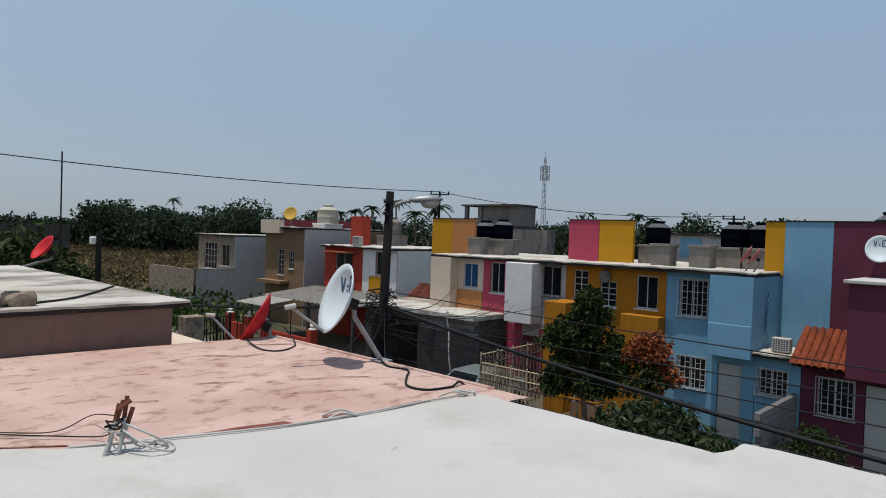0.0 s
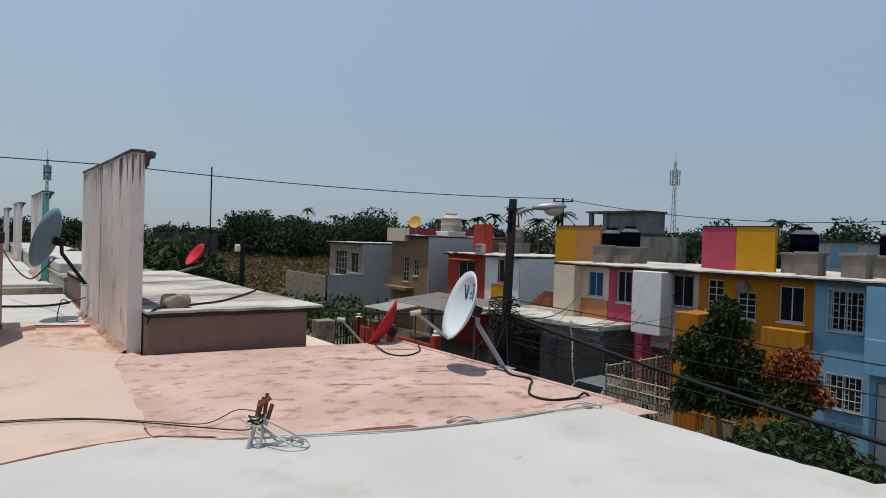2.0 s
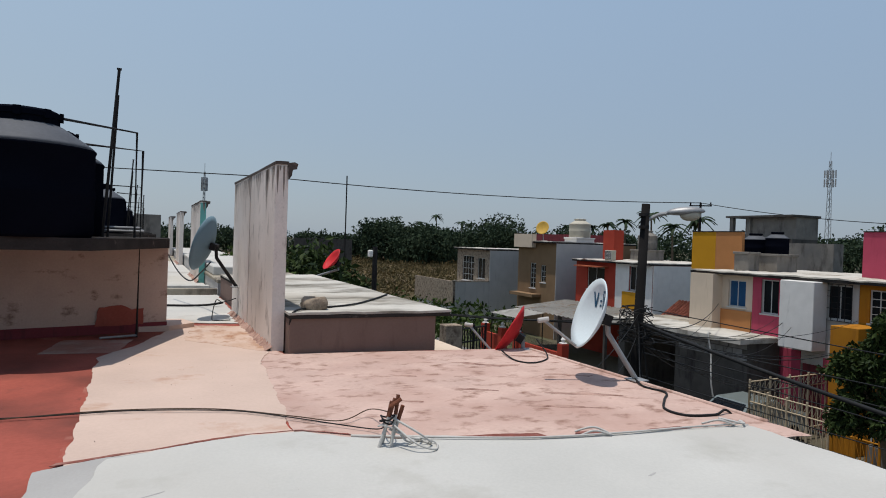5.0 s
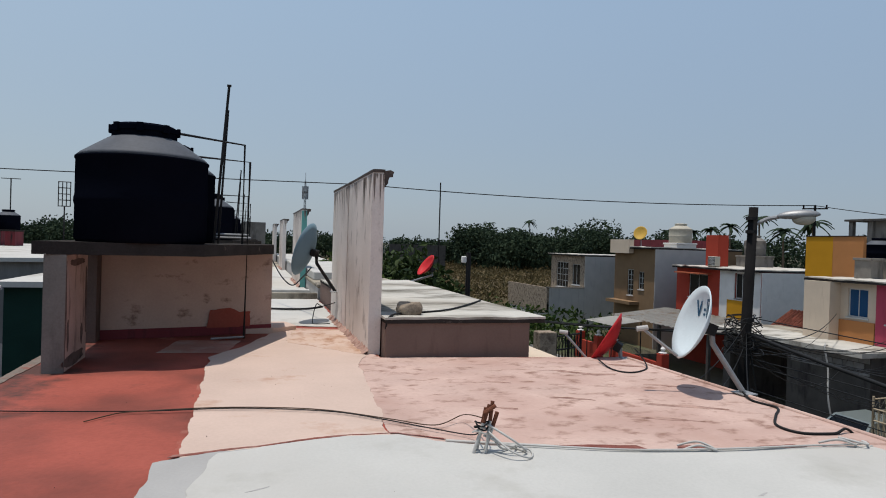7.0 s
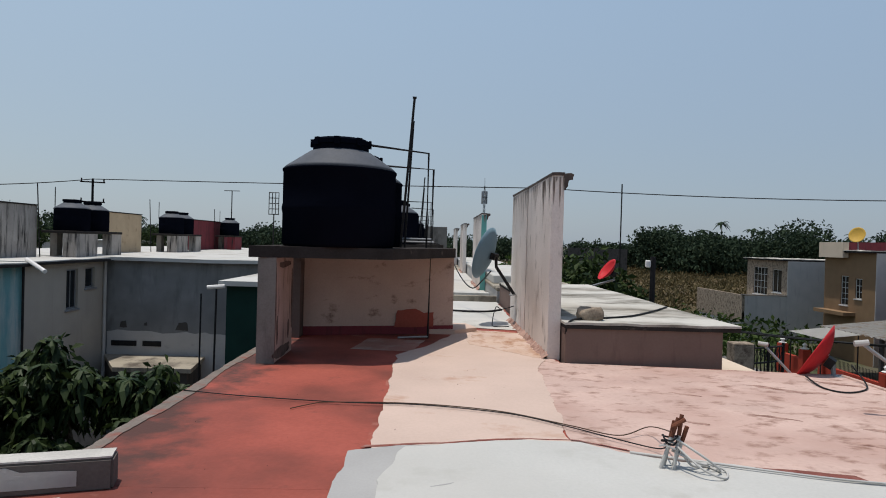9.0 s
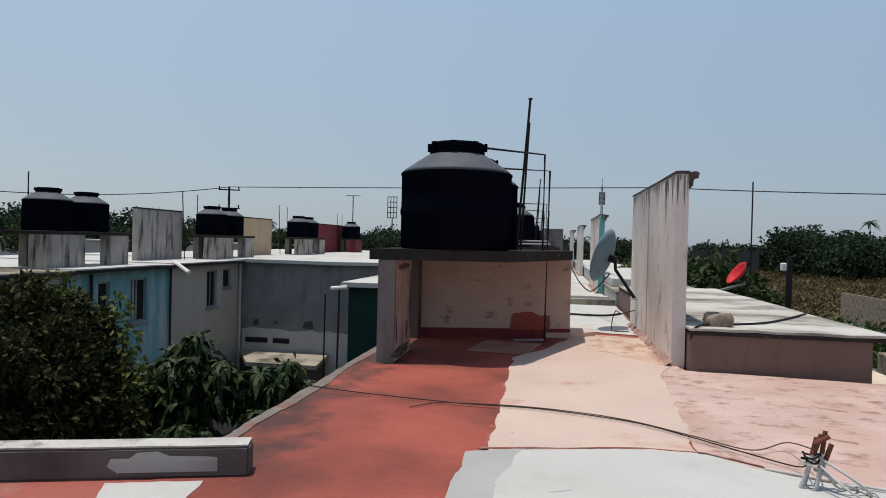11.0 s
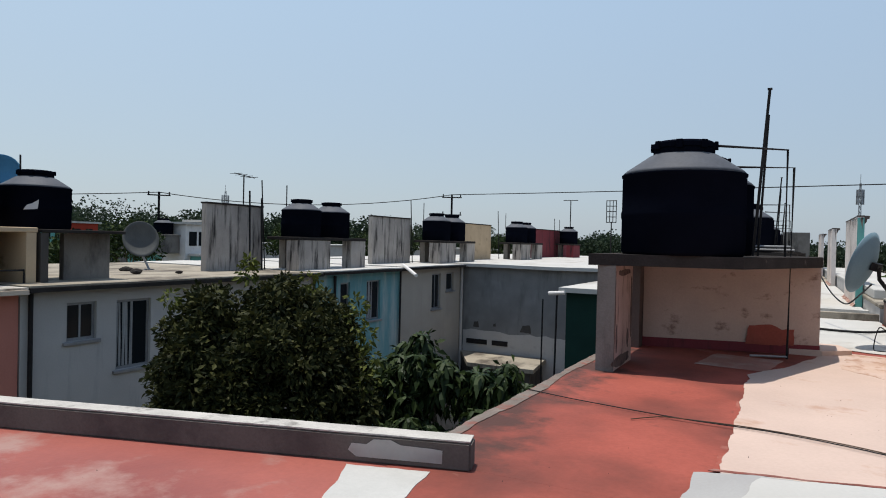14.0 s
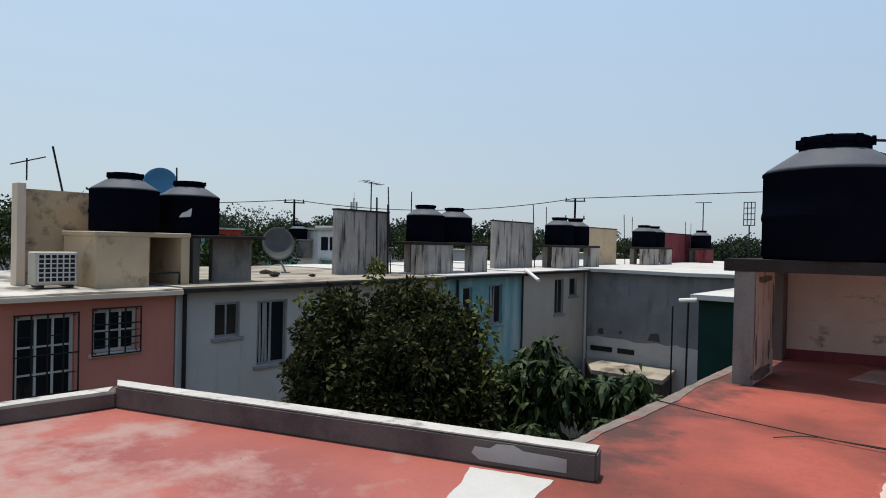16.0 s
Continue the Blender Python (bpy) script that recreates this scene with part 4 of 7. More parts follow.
# curb round the rear wing
curb = thing("parapet_curb", (-1.58, 3.24, -0.02), "low grey concrete parapet curb with a pale top", "parapet", kind="structure")
d = Vector((-1.58 + 4.93, 3.24 - 2.24, 0)).normalized()
nn = Vector((-d.y, d.x, 0))
a, b = Vector((-1.58, 3.24, 0)), Vector((-4.93, 2.24, 0))
tw = 0.15
pa = [a, b, b + nn * tw - d * tw, a + nn * tw]
bm = prism([(p.x, p.y) for p in pa], -0.02, 0.142)
bmesh.ops.bevel(bm, geom=list(bm.edges), offset=0.012, segments=2, affect="EDGES")
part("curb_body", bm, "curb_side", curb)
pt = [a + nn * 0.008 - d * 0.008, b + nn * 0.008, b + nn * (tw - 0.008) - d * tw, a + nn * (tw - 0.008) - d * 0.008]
part("curb_top", ragged([(p.x, p.y) for p in pt], 0.006, seed=3, z=0.149, thick=0.008), "curb_top", curb, "pale top of the curb")
c2 = [b, Vector((-5.02, 1.4, 0)), Vector((-5.06, -3.1, 0)), Vector((-5.22, -3.1, 0)), Vector((-5.18, 1.4, 0)), b + nn * tw - d * tw]
bm = prism([(p.x, p.y) for p in c2], -0.02, 0.10)
bmesh.ops.bevel(bm, geom=list(bm.edges), offset=0.012, segments=1, affect="EDGES")
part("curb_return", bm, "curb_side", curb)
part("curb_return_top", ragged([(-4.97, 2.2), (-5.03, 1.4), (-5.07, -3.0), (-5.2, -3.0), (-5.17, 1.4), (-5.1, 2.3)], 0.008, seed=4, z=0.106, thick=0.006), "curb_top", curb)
m0 = a + d * -0.16 - nn * 0.004
pv = [(-d.x * s + m0.x, -d.y * s + m0.y, z) for s, z in ((0.0, 0.015), (0.0, 0.09), (0.06, 0.095), (0.24, 0.10), (0.30, 0.125), (0.40, 0.12), (0.44, 0.09), (0.53, 0.09), (0.55, 0.05), (0.50, 0.015))]
bm = bmesh.new()
bm.faces.new([bm.verts.new(p) for p in pv])
bmesh.ops.solidify(bm, geom=list(bm.faces), thickness=0.003)
part("paint_smear", bm, "white", curb, "smear of white paint on the curb")

# stub of four bars tied with wire, a leftover column
stub = thing("rebar_stub", (1.33, 3.69, 0), "cut column stub of rusty bars bound with white painted wire", "rebar stub")
for i, (dx, dy, tx, ty, h) in enumerate(((-0.05, -0.02, 0.02, 0.0, 0.36), (0.04, -0.04, 0.06, 0.02, 0.38), (0.0, 0.05, 0.0, 0.03, 0.33), (0.06, 0.03, 0.10, 0.0, 0.30))):
    p0, p1 = Vector((1.33 + dx, 3.69 + dy, 0)), Vector((1.33 + tx * 0.8 + 0.06, 3.69 + ty, h))
    part("bar", tube(bmesh.new(), [p0, p0.lerp(p1, 0.62)], 0.013, 8), "cable_white", stub, "bar painted white")
    part("bar_end", tube(bmesh.new(), [p0.lerp(p1, 0.62), p1], 0.0155, 8), "rust", stub, "rusty bar end")
for k, (z, r) in enumerate(((0.16, 0.055), (0.19, 0.05), (0.22, 0.05))):
    ring = [(1.345 + r * math.cos(q) * (1 + 0.2 * math.sin(3 * q + k)), 3.69 + r * math.sin(q), z + 0.012 * math.sin(2 * q + k)) for q in (i * math.pi / 8 for i in range(17))]
    part("wire", tube(bmesh.new(), ring, 0.007, 6), "cable_white" if k == 0 else "cable", stub)
part("plug", tube(bmesh.new(), [(1.36, 3.68, 0.30), (1.44, 3.65, 0.36)], 0.0155, 8), "rust", stub)
stub.scale = (0.80, 0.80, 0.80)


def cable(name, pts, r, material, label, group="cables on the roof"):
    ob = part(name, tube(bmesh.new(), smooth_path(pts, 8), r, 6), material, smooth=True)
    return tagged(ob, label, "cable", group)


cable("roof_cable", [(-2.02, 5.30, -0.004), (-1.53, 5.15, 0.0), (-0.72, 5.0, 0.004), (-0.07, 4.94, 0.012), (0.55, 4.75, 0.012), (0.91, 4.46, 0.012), (1.16, 4.21, 0.012), (1.38, 3.98, 0.02), (1.36, 3.75, 0.12)], 0.0042, "cable", "black cable lying across the roof coatings")
cable("roof_cable", [(-1.05, 4.81, -0.004), (-0.92, 4.94, 0.0), (-0.80, 4.99, 0.004), (-0.29, 4.99, 0.012), (0.14, 4.93, 0.012), (0.55, 4.78, 0.012), (0.95, 4.47, 0.012), (1.22, 4.26, 0.014), (1.45, 4.35, 0.05), (1.42, 3.85, 0.16), (1.38, 3.72, 0.20)], 0.0038, "cable_brown", "thin brown cable with a loose end")
cable("roof_cable", [(1.36, 3.70, 0.10), (1.5, 3.62, 0.05), (1.62, 3.72, 0.02), (1.81, 3.66, 0.018), (2.29, 3.50, 0.018), (2.89, 3.40, 0.02), (3.4, 3.36, 0.02), (3.87, 3.32, 0.018), (4.0, 3.42, 0.0)], 0.0065, "cable_white", "white painted cable along the roof joint")
cable("roof_cable", [(1.36, 3.70, 0.18), (1.50, 3.58, 0.10), (1.60, 3.60, 0.02), (1.56, 3.70, 0.012), (1.46, 3.66, 0.03), (1.40, 3.70, 0.12)], 0.007, "cable_white", "loop of white painted wire at the stub")
cable("roof_cable", [(1.36, 3.70, 0.15), (1.46, 3.52, 0.06), (1.58, 3.50, 0.014), (1.64, 3.62, 0.014), (1.54, 3.63, 0.05)], 0.006, "cable_white", "loop of white painted wire at the stub")
cable("roof_cable", [(2.62, 3.55, 0.01), (2.72, 3.48, 0.05), (2.80, 3.40, 0.015), (2.70, 3.44, 0.04), (2.60, 3.46, 0.012)], 0.007, "cable_white", "tangle of white painted wire on the joint")
cable("roof_cable", [(3.62, 3.42, 0.01), (3.7, 3.34, 0.05), (3.8, 3.30, 0.02), (3.74, 3.38, 0.05), (3.86, 3.27, 0.03), (3.92, 3.36, 0.02)], 0.008, "cable_white", "tangle of white painted wire on the joint")
cable("roof_cable", [(4.20, 4.78, 0.02), (4.1, 4.55, 0.0), (4.12, 4.30, 0.0), (3.92, 4.10, 0.0), (3.70, 3.86, 0.0), (3.72, 3.66, 0.0), (3.95, 3.60, 0.0), (4.12, 3.62, 0.0), (4.3, 3.5, -0.3)], 0.010, "cable", "black cable curling from the dish foot")
cable("roof_cable", [(3.72, 6.45, 0.02), (3.62, 6.0, 0.0), (3.72, 5.80, 0.0), (4.0, 5.95, 0.0), (4.15, 6.2, 0.03), (4.12, 6.35, 0.15)], 0.008, "cable", "black cable looping over the pink roof edge")

# white dish at the eave and the red dish behind it
dish((4.22, 4.78, 0), (3.78, 4.96, 0.62), (-0.92, 0.27, 0.34), 0.345, "dish_white", (4.22, 4.78, 0.0), "white satellite dish with dark blue print on a bent pipe", MARK)
dish((4.1, 6.75, -0.05), (4.0, 6.78, 0.20), (-0.70, 0.50, 0.51), 0.35, "dish_red", (4.18, 6.62, -0.02), "red satellite dish seen nearly edge on", lnb=1.0)
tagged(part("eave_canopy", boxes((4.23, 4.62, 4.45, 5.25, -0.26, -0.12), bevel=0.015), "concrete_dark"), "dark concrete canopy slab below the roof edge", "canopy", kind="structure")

# tall dividing walls, one to each pair of houses


def divider(y0, y1, x0=1.27, end_mat="wall_old", z1=2.06, label="tall weathered whitewashed dividing wall on the roof"):
    w = thing("divider_wall", (x0, y0, 0), label, "wall", "tall dividing walls", kind="structure")
    g = y0 + (y1 - y0) * 0.52
    for n, (p, q) in enumerate(((y0, g - 0.028), (g + 0.028, y1))):
        bm = bmesh.new()
        k = 12
        lo = [bm.verts.new((x, p + (q - p) * i / k, -0.05)) for x in (x0, x0 + 0.13) for i in range(k + 1)]
        hi = [bm.verts.new((x, p + (q - p) * i / k, z1 - 0.03 + 0.018 * noise.noise((i * 1.7 + n * 9, y0, 0)))) for x in (x0, x0 + 0.13) for i in range(k + 1)]
        e = k + 1
        for i in range(k):
            bm.faces.new((lo[i], lo[i + 1], hi[i + 1], hi[i]))
            bm.faces.new((lo[e + i + 1], lo[e + i], hi[e + i], hi[e + i + 1]))
            bm.faces.new((hi[i], hi[i + 1], hi[e + i + 1], hi[e + i]))
        bm.faces.new((lo[0], hi[0], hi[e], lo[e]))
        bm.faces.new((lo[k], lo[e + k], hi[e + k], hi[k]))
        bmesh.ops.recalc_face_normals(bm, faces=list(bm.faces))
        part("wall_panel", bm, "wall_old", w)
    part("joint", boxes((x0 + 0.06, x0 + 0.118, g - 0.0275, g + 0.0275, -0.04, z1 - 0.05)), "slab_dark", w, "dark open joint")
    part("end_face", boxes((x0 - 0.004, x0 + 0.134, y0 - 0.012, y0 - 0.001, -0.02, z1 - 0.06)), end_mat, w)
    bm = boxes((x0 - 0.006, x0 + 0.136, y0 - 0.014, y1, z1 - 0.035, z1 - 0.005))
    bmesh.ops.subdivide_edges(bm, edges=list(bm.edges), cuts=5, use_grid_fill=True)
    for v in bm.verts:
        v.co += noise.noise_vector(v.co * 7) * 0.014
    part("coping", bm, "wall_cap", w, "blackened crumbling top of the wall")
    rnd = random.Random(int(y0 * 10))
    bm = bmesh.new()
    for i in range(60):
        front = i % 15 == 0
        q = rnd.uniform(0.0, 1.0)
        w2, L = rnd.uniform(0.004, 0.020), rnd.uniform(0.05, 0.50) * rnd.uniform(0.3, 1.3)
        pts = [(-w2, 0), (w2, 0), (w2 * 0.8, -L * 0.4), (w2 * 0.35, -L * 0.8), (0, -L), (-w2 * 0.4, -L * 0.7), (-w2 * 0.9, -L * 0.35)]
        if front:
            bm.faces.new([bm.verts.new((x0 + 0.01 + 0.11 * q + u, y0 - 0.0145, z1 - 0.05 + v)) for u, v in pts])
        else:
            bm.faces.new([bm.verts.new((x0 - 0.0025, y0 + 0.04 + (y1 - y0 - 0.08) * q + u, z1 - 0.05 + v)) for u, v in pts])
    tagged(part("drip_stain", bm, "drip", w), kind="stuff")
    bm = bmesh.new()
    edge = ((x0 + 0.13, z1 - 0.20), (x0 + 0.13, z1 - 0.012), (x0 + 0.20, z1 - 0.005), (x0 + 0.235, z1 - 0.018), (x0 + 0.225, z1 - 0.075), (x0 + 0.185, z1 - 0.085), (x0 + 0.17, z1 - 0.15))
    m_ = len(edge)
    vs = [bm.verts.new((x, y0 + dy, z)) for dy in (-0.02, 0.14) for x, z in edge]
    bm.faces.new(vs[:m_])
    bm.faces.new(vs[m_:][::-1])
    for i in range(m_):
        bm.faces.new((vs[i], vs[(i + 1) % m_], vs[m_ + (i + 1) % m_], vs[m_ + i]))
    bmesh.ops.subdivide_edges(bm, edges=list(bm.edges), cuts=2)
    for v in bm.verts:
        v.co += noise.noise_vector(v.co * 21) * 0.008
    bmesh.ops.recalc_face_normals(bm, faces=list(bm.faces))
    part("corbel", bm, "wall_cap", w, "broken corbel at the wall's end")
    bm = bmesh.new()
    n = 70
    prev = None
    for i in range(n + 1):
        y = y0 - 0.05 + (y1 - y0) * i / n
        s = 0.06 + 0.05 * noise.noise((i * 0.55, y0, 3)) + 0.03 * noise.noise((i * 1.9, y0, 5))
        h = 0.05 + 0.045 * noise.noise((i * 0.7, y0, 7)) + 0.02 * noise.noise((i * 2.1, y0, 9))
        cur = [bm.verts.new((x0 - s, y, -0.006)), bm.verts.new((x0 - s * 0.45, y, h * 0.45)), bm.verts.new((x0 + 0.002, y, h))]
        if prev:
            bm.faces.new((prev[0], prev[1], cur[1], cur[0]))
            bm.faces.new((prev[1], prev[2], cur[2], cur[1]))
        prev = cur
    part("mortar_fillet", bm, "roof_worn", w, "rough mortar fillet at the wall's foot")
    return w


divider(7.22, 10.75)
divider(17.4, 20.9, 1.25, "tealbright", label="tall weathered dividing wall with a turquoise end face")
divider(27.0, 30.0, 1.22)
divider(36.5, 39.5, 1.2)
dish((1.26, 10.05, 0.44), (0.78, 10.2, 1.10), (-0.85, 0.42, 0.30), 0.42, "dish_blue", (1.25, 10.05, 0.46), "grey blue satellite dish on a bent arm fixed to the wall", arm=False)
cable("roof_cable", [(1.24, 10.0, 0.3), (1.05, 9.95, 0.25), (0.95, 9.9, 0.28), (0.9, 9.9, 0.02), (0.96, 9.8, 0.0), (1.15, 9.85, 0.0)], 0.007, "cable", "black cable drooping from the wall dish")
cable("roof_cable", [(0.35, 11.8, 0.02), (0.7, 11.72, 0.02), (1.0, 11.7, 0.03), (1.25, 11.85, 0.05)], 0.02, "cable", "black hose across the white roof")
cable("roof_cable", [(0.36, 13.2, 0.9), (0.55, 12.6, 0.55), (0.72, 12.0, 0.42), (0.85, 11.4, 0.6), (0.92, 10.6, 0.8)], 0.012, "cable", "black cable hanging from the tank stand")

# tank stand: pier, back wall, thick slab


def tank_stand(y, full=True):
    """Stand of a front pier, a rendered back wall and a slab, with its two tanks and pipes; y is the front of the slab."""
    o = y - 6.5
    s = thing("tank_stand", (-1.0, y, 0), "rendered tank stand with peeling cream paint and a dark slab", "tank stand", "tank stands", kind="structure")
    part("slab", prism([(-1.86, 6.5 + o), (-0.45, 6.78 + o), (0.27, 8.62 + o), (0.29, 9.6 + o), (-1.86, 9.6 + o)], 1.05, 1.165), "slab_dark", s, "thick dark slab")
    bm = boxes((-1.77, -1.60, 6.56 + o, 7.38 + o, -0.02, 1.05), bevel=0.008)
    part("pier", bm, "pedestal_worn", s, "worn grey and pink pier")
    part("pier_face", boxes((-1.775, -1.595, 6.545 + o, 6.557 + o, -0.018, 1.048)), "concrete", s, "bare grey front of the pier")
    for k, (u, w, sx, sz) in enumerate(((0.03, 0.55, 0.05, 0.85), (0.76, 0.60, 0.07, 0.75), (0.35, 0.05, 0.75, 0.12), (0.12, 0.30, 0.08, 0.30), (0.40, 0.98, 0.55, 0.07), (0.62, 0.25, 0.10, 0.20))):
        ring = [(sx * 0.5 * math.cos(q) * (1 + 0.5 * noise.noise((q, k * 3.7, 1))), sz * 0.5 * math.sin(q) * (1 + 0.3 * noise.noise((q, k * 2.9, 5)))) for q in (i * 0.35 for i in range(18))]
        p = part("pier_stain", ragged(ring, 0.02, 0.03, seed=170 + k, thick=0.002), "pier", s, "brown stain on the pier", world_coords=False)
        p.matrix_local = Matrix.Translation((-0.5975, 0.06, 0)) @ Matrix.Rotation(radians(90), 4, "Z") @ Matrix.Translation((u, 0, max(w, sz * 0.5))) @ Matrix.Rotation(radians(90), 4, "X")
    bm = prism([(-1.84, 8.5 + o), (0.27, 9.05 + o), (0.27, 9.3 + o), (-1.84, 8.75 + o)], -0.02, 1.05)
    part("back_wall", bm, "pedestal", s, "cream back wall with flaking paint")
    part("back_wall_foot", prism([(-1.84, 8.49 + o), (0.275, 9.04 + o), (0.275, 9.05 + o), (-1.84, 8.502 + o)], -0.02, 0.10), "maroon", s, "dark red painted skirting")
    p = part("skirt_patch", ragged([(-0.35, 0.08), (0.20, 0.08), (0.20, 0.30), (0.05, 0.27), (-0.08, 0.34), (-0.30, 0.30)], 0.03, 0.05, seed=31, z=0.0, thick=0.003), "roof_red", s, "blot of red paint on the back wall", world_coords=False)
    ang = math.atan2(0.55, 2.11)
    p.matrix_local = Matrix.Translation((1.0, 2.425 - 0.01, 0)) @ Matrix.Rotation(ang, 4, "Z") @ Matrix.Translation((-0.18, 0.04, 0)) @ Matrix.Rotation(radians(90), 4, "X") if full else Matrix.Translation((1.0, 2.6, 0)) @ Matrix.Rotation(radians(90), 4, "X")
    for k, (u, w, sx, sz) in enumerate(((0.93, 0.88, 0.10, 0.10), (0.35, 0.93, 0.30, 0.06), (0.02, 0.95, 0.10, 0.07), (0.74, 0.90, 0.06, 0.05), (-0.35, 0.94, 0.20, 0.05), (0.30, 0.62, 0.14, 0.10), (0.98, 0.66, 0.05, 0.08), (0.99, 0.50, 0.05, 0.06), (1.0, 0.20, 0.06, 0.30), (-0.6, 0.12, 0.25, 0.05), (0.1, 0.11, 0.5, 0.04), (0.7, 0.12, 0.4, 0.06), (-0.1, 0.40, 0.05, 0.04), (0.55, 0.45, 0.05, 0.03))):
        ring = [(sx * 0.5 * math.cos(q) * (1 + 0.5 * noise.noise((q, k * 3.1, 0))), sz * 0.5 * math.sin(q) * (1 + 0.5 * noise.noise((q, k * 2.3, 4)))) for q in (i * 0.52 for i in range(12))]
        p = part("flaked_spot", ragged(ring, 0.015, 0.02, seed=140 + k, thick=0.002), "slab_dark" if k % 3 else "maroon", s, "dark spot of flaked paint", world_coords=False)
        p.matrix_local = Matrix.Translation((0.16, 2.272 - 0.006, 0)) @ Matrix.Rotation(ang, 4, "Z") @ Matrix.Translation((u, 0, w)) @ Matrix.Rotation(radians(90), 4, "X")
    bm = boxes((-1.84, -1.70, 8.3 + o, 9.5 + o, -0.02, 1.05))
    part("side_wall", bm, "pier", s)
    z = 1.165
    tank((-1.075, 7.22 + o, z), 0.622, 1.185)
    tank((-1.06, 8.75 + o, z), 0.60, 1.20)
    pipes = thing("tank_pipes", (-0.07, 8.5 + o, 0), "thin dark water pipes rising from the roof to the tanks", "pipes", "tank pipes")
    part("riser", tubes(([(-0.07, 8.50 + o, -0.01), (-0.05, 8.50 + o, 2.19), (-0.69, 8.50 + o, 2.22)], 0.014)), "iron", pipes)
    part("upper_pipe", tubes(([(-0.12, 8.52 + o, 1.16), (-0.12, 8.52 + o, 2.40), (-0.78, 7.6 + o, 2.35)], 0.014)), "iron", pipes)
    part("cross_pipe", tubes(([(-0.5, 8.8 + o, 1.28), (-0.05, 8.8 + o, 1.28)], 0.016), ([(-0.55, 9.1 + o, 1.24), (-0.02, 9.0 + o, 1.24)], 0.016)), "galv", pipes)
    part("floor_pipe", tubes(([(-0.07, 8.50 + o, 0.012), (-0.45, 8.35 + o, 0.012)], 0.014)), "galv", pipes)
    rods = thing("antenna_rods", (-0.42, 8.4 + o, z), "two tall leaning dark iron rods on the stand", "rod", "antenna rods")
    part("rod", tubes(([(-0.45, 8.4 + o, z), (-0.32, 8.4 + o, 3.10)], 0.016)), "iron", rods)
    part("rod", tubes(([(-0.40, 8.45 + o, z), (-0.325, 8.42 + o, 2.80)], 0.014)), "iron", rods)
    part("rod_cap", boxes((-0.345, -0.295, 8.38 + o, 8.42 + o, 3.085, 3.105)), "iron", rods)
    return s


tank_stand(6.5)
for y in (17.0, 27.5, 38.0):
    tank_stand(y, False)
tagged(part("mortar_ramp", prism([(-0.05, 8.95), (0.30, 8.95), (0.62, 9.25), (0.5, 9.7), (0.28, 9.7)], -0.02, 0.05), "roof_peach"), "rounded peach mortar apron beside the tank stand", "trim", kind="structure")
tagged(part("patch_slab", ragged([(-0.95, 7.55), (-0.25, 7.45), (-0.1, 8.3), (-0.8, 8.4)], 0.03, seed=41, z=-0.008), "roof_faded"), "greyish repaired patch in the roof", "roof coating", kind="structure")

# next roofs of the same row
nb = thing("neighbour_house", (2.3, 7.0, GROUND), "flat roofed neighbour house with a brown rendered side", "house", "houses of the row")
part("wall", boxes((1.42, 3.12, 6.98, 13.9, GROUND, 0.36)), "brown", nb)
# dark strip below the coat paints the shade of the roof edge
part("roof_slab", boxes((1.41, 3.30, 6.955, 13.9, 0.362, 0.402)), "slab_dark", nb, "slab edge coloured dark for the eave's shade")
bm = boxes((1.405, 3.31, 6.95, 13.9, 0.405, 0.43))
bmesh.ops.subdivide_edges(bm, edges=list(bm.edges), cuts=8, use_grid_fill=True)
for v in bm.verts:
    v.co += noise.noise_vector(v.co * 5) * 0.012
part("roof", bm, "roof_stained", nb, "white coated flat roof with grey stains and a frayed edge")
for y0, y1, m_, z in ((14.2, 19.5, "roof_grey", 0.30), (19.8, 27.0, "roof_bright", 0.42), (27.3, 40.0, "roof_bright", 0.36)):
    h = thing("neighbour_house", (2.3, y0, GROUND), "flat roofed two storey row house", "house", "houses of the row")
    part("wall", boxes((1.40, 3.1, y0 + 0.02, y1 - 0.02, GROUND, z - 0.09)), "greywhite", h)
    part("roof", boxes((1.38, 3.4, y0, y1, z - 0.088, z), bevel=0.02), m_, h)
for y0, y1, m_ in ((14.05, 19.8, "roof_bright"), (19.85, 30.0, "roof_bright"), (30.05, 44, "roof_grey")):
    h = thing("neighbour_house", (0, y0, GROUND), "flat roofed two storey row house", "house", "houses of the row")
    part("wall", boxes((-1.85, 1.2, y0 + 0.02, y1 - 0.02, GROUND, -0.16)), "cream", h)
    part("roof", boxes((-2.03, 1.37, y0, y1, -0.158, -0.006), bevel=0.01), m_, h)
part("step", boxes((-1.0, 1.3, 15.0, 15.3, -0.004, 0.10)), "roof_bright", h)
tagged(part("low_step_wall", boxes((0.40, 1.37, 14.0, 14.12, -0.01, 0.12), bevel=0.01), "roof_grey"), "low white step across the roof", "parapet", kind="structure")
tagged(part("low_block", boxes((1.42, 2.6, 15.5, 19.0, 0.30, 0.50), bevel=0.02), "roof_bright"), "low white roof upstand", "parapet", kind="structure")
tagged(part("end_wall", boxes((-0.55, 0.92, 45.0, 45.2, -0.2, 2.3)), "concrete"), "weathered grey wall at the end of the row", "wall", kind="structure")

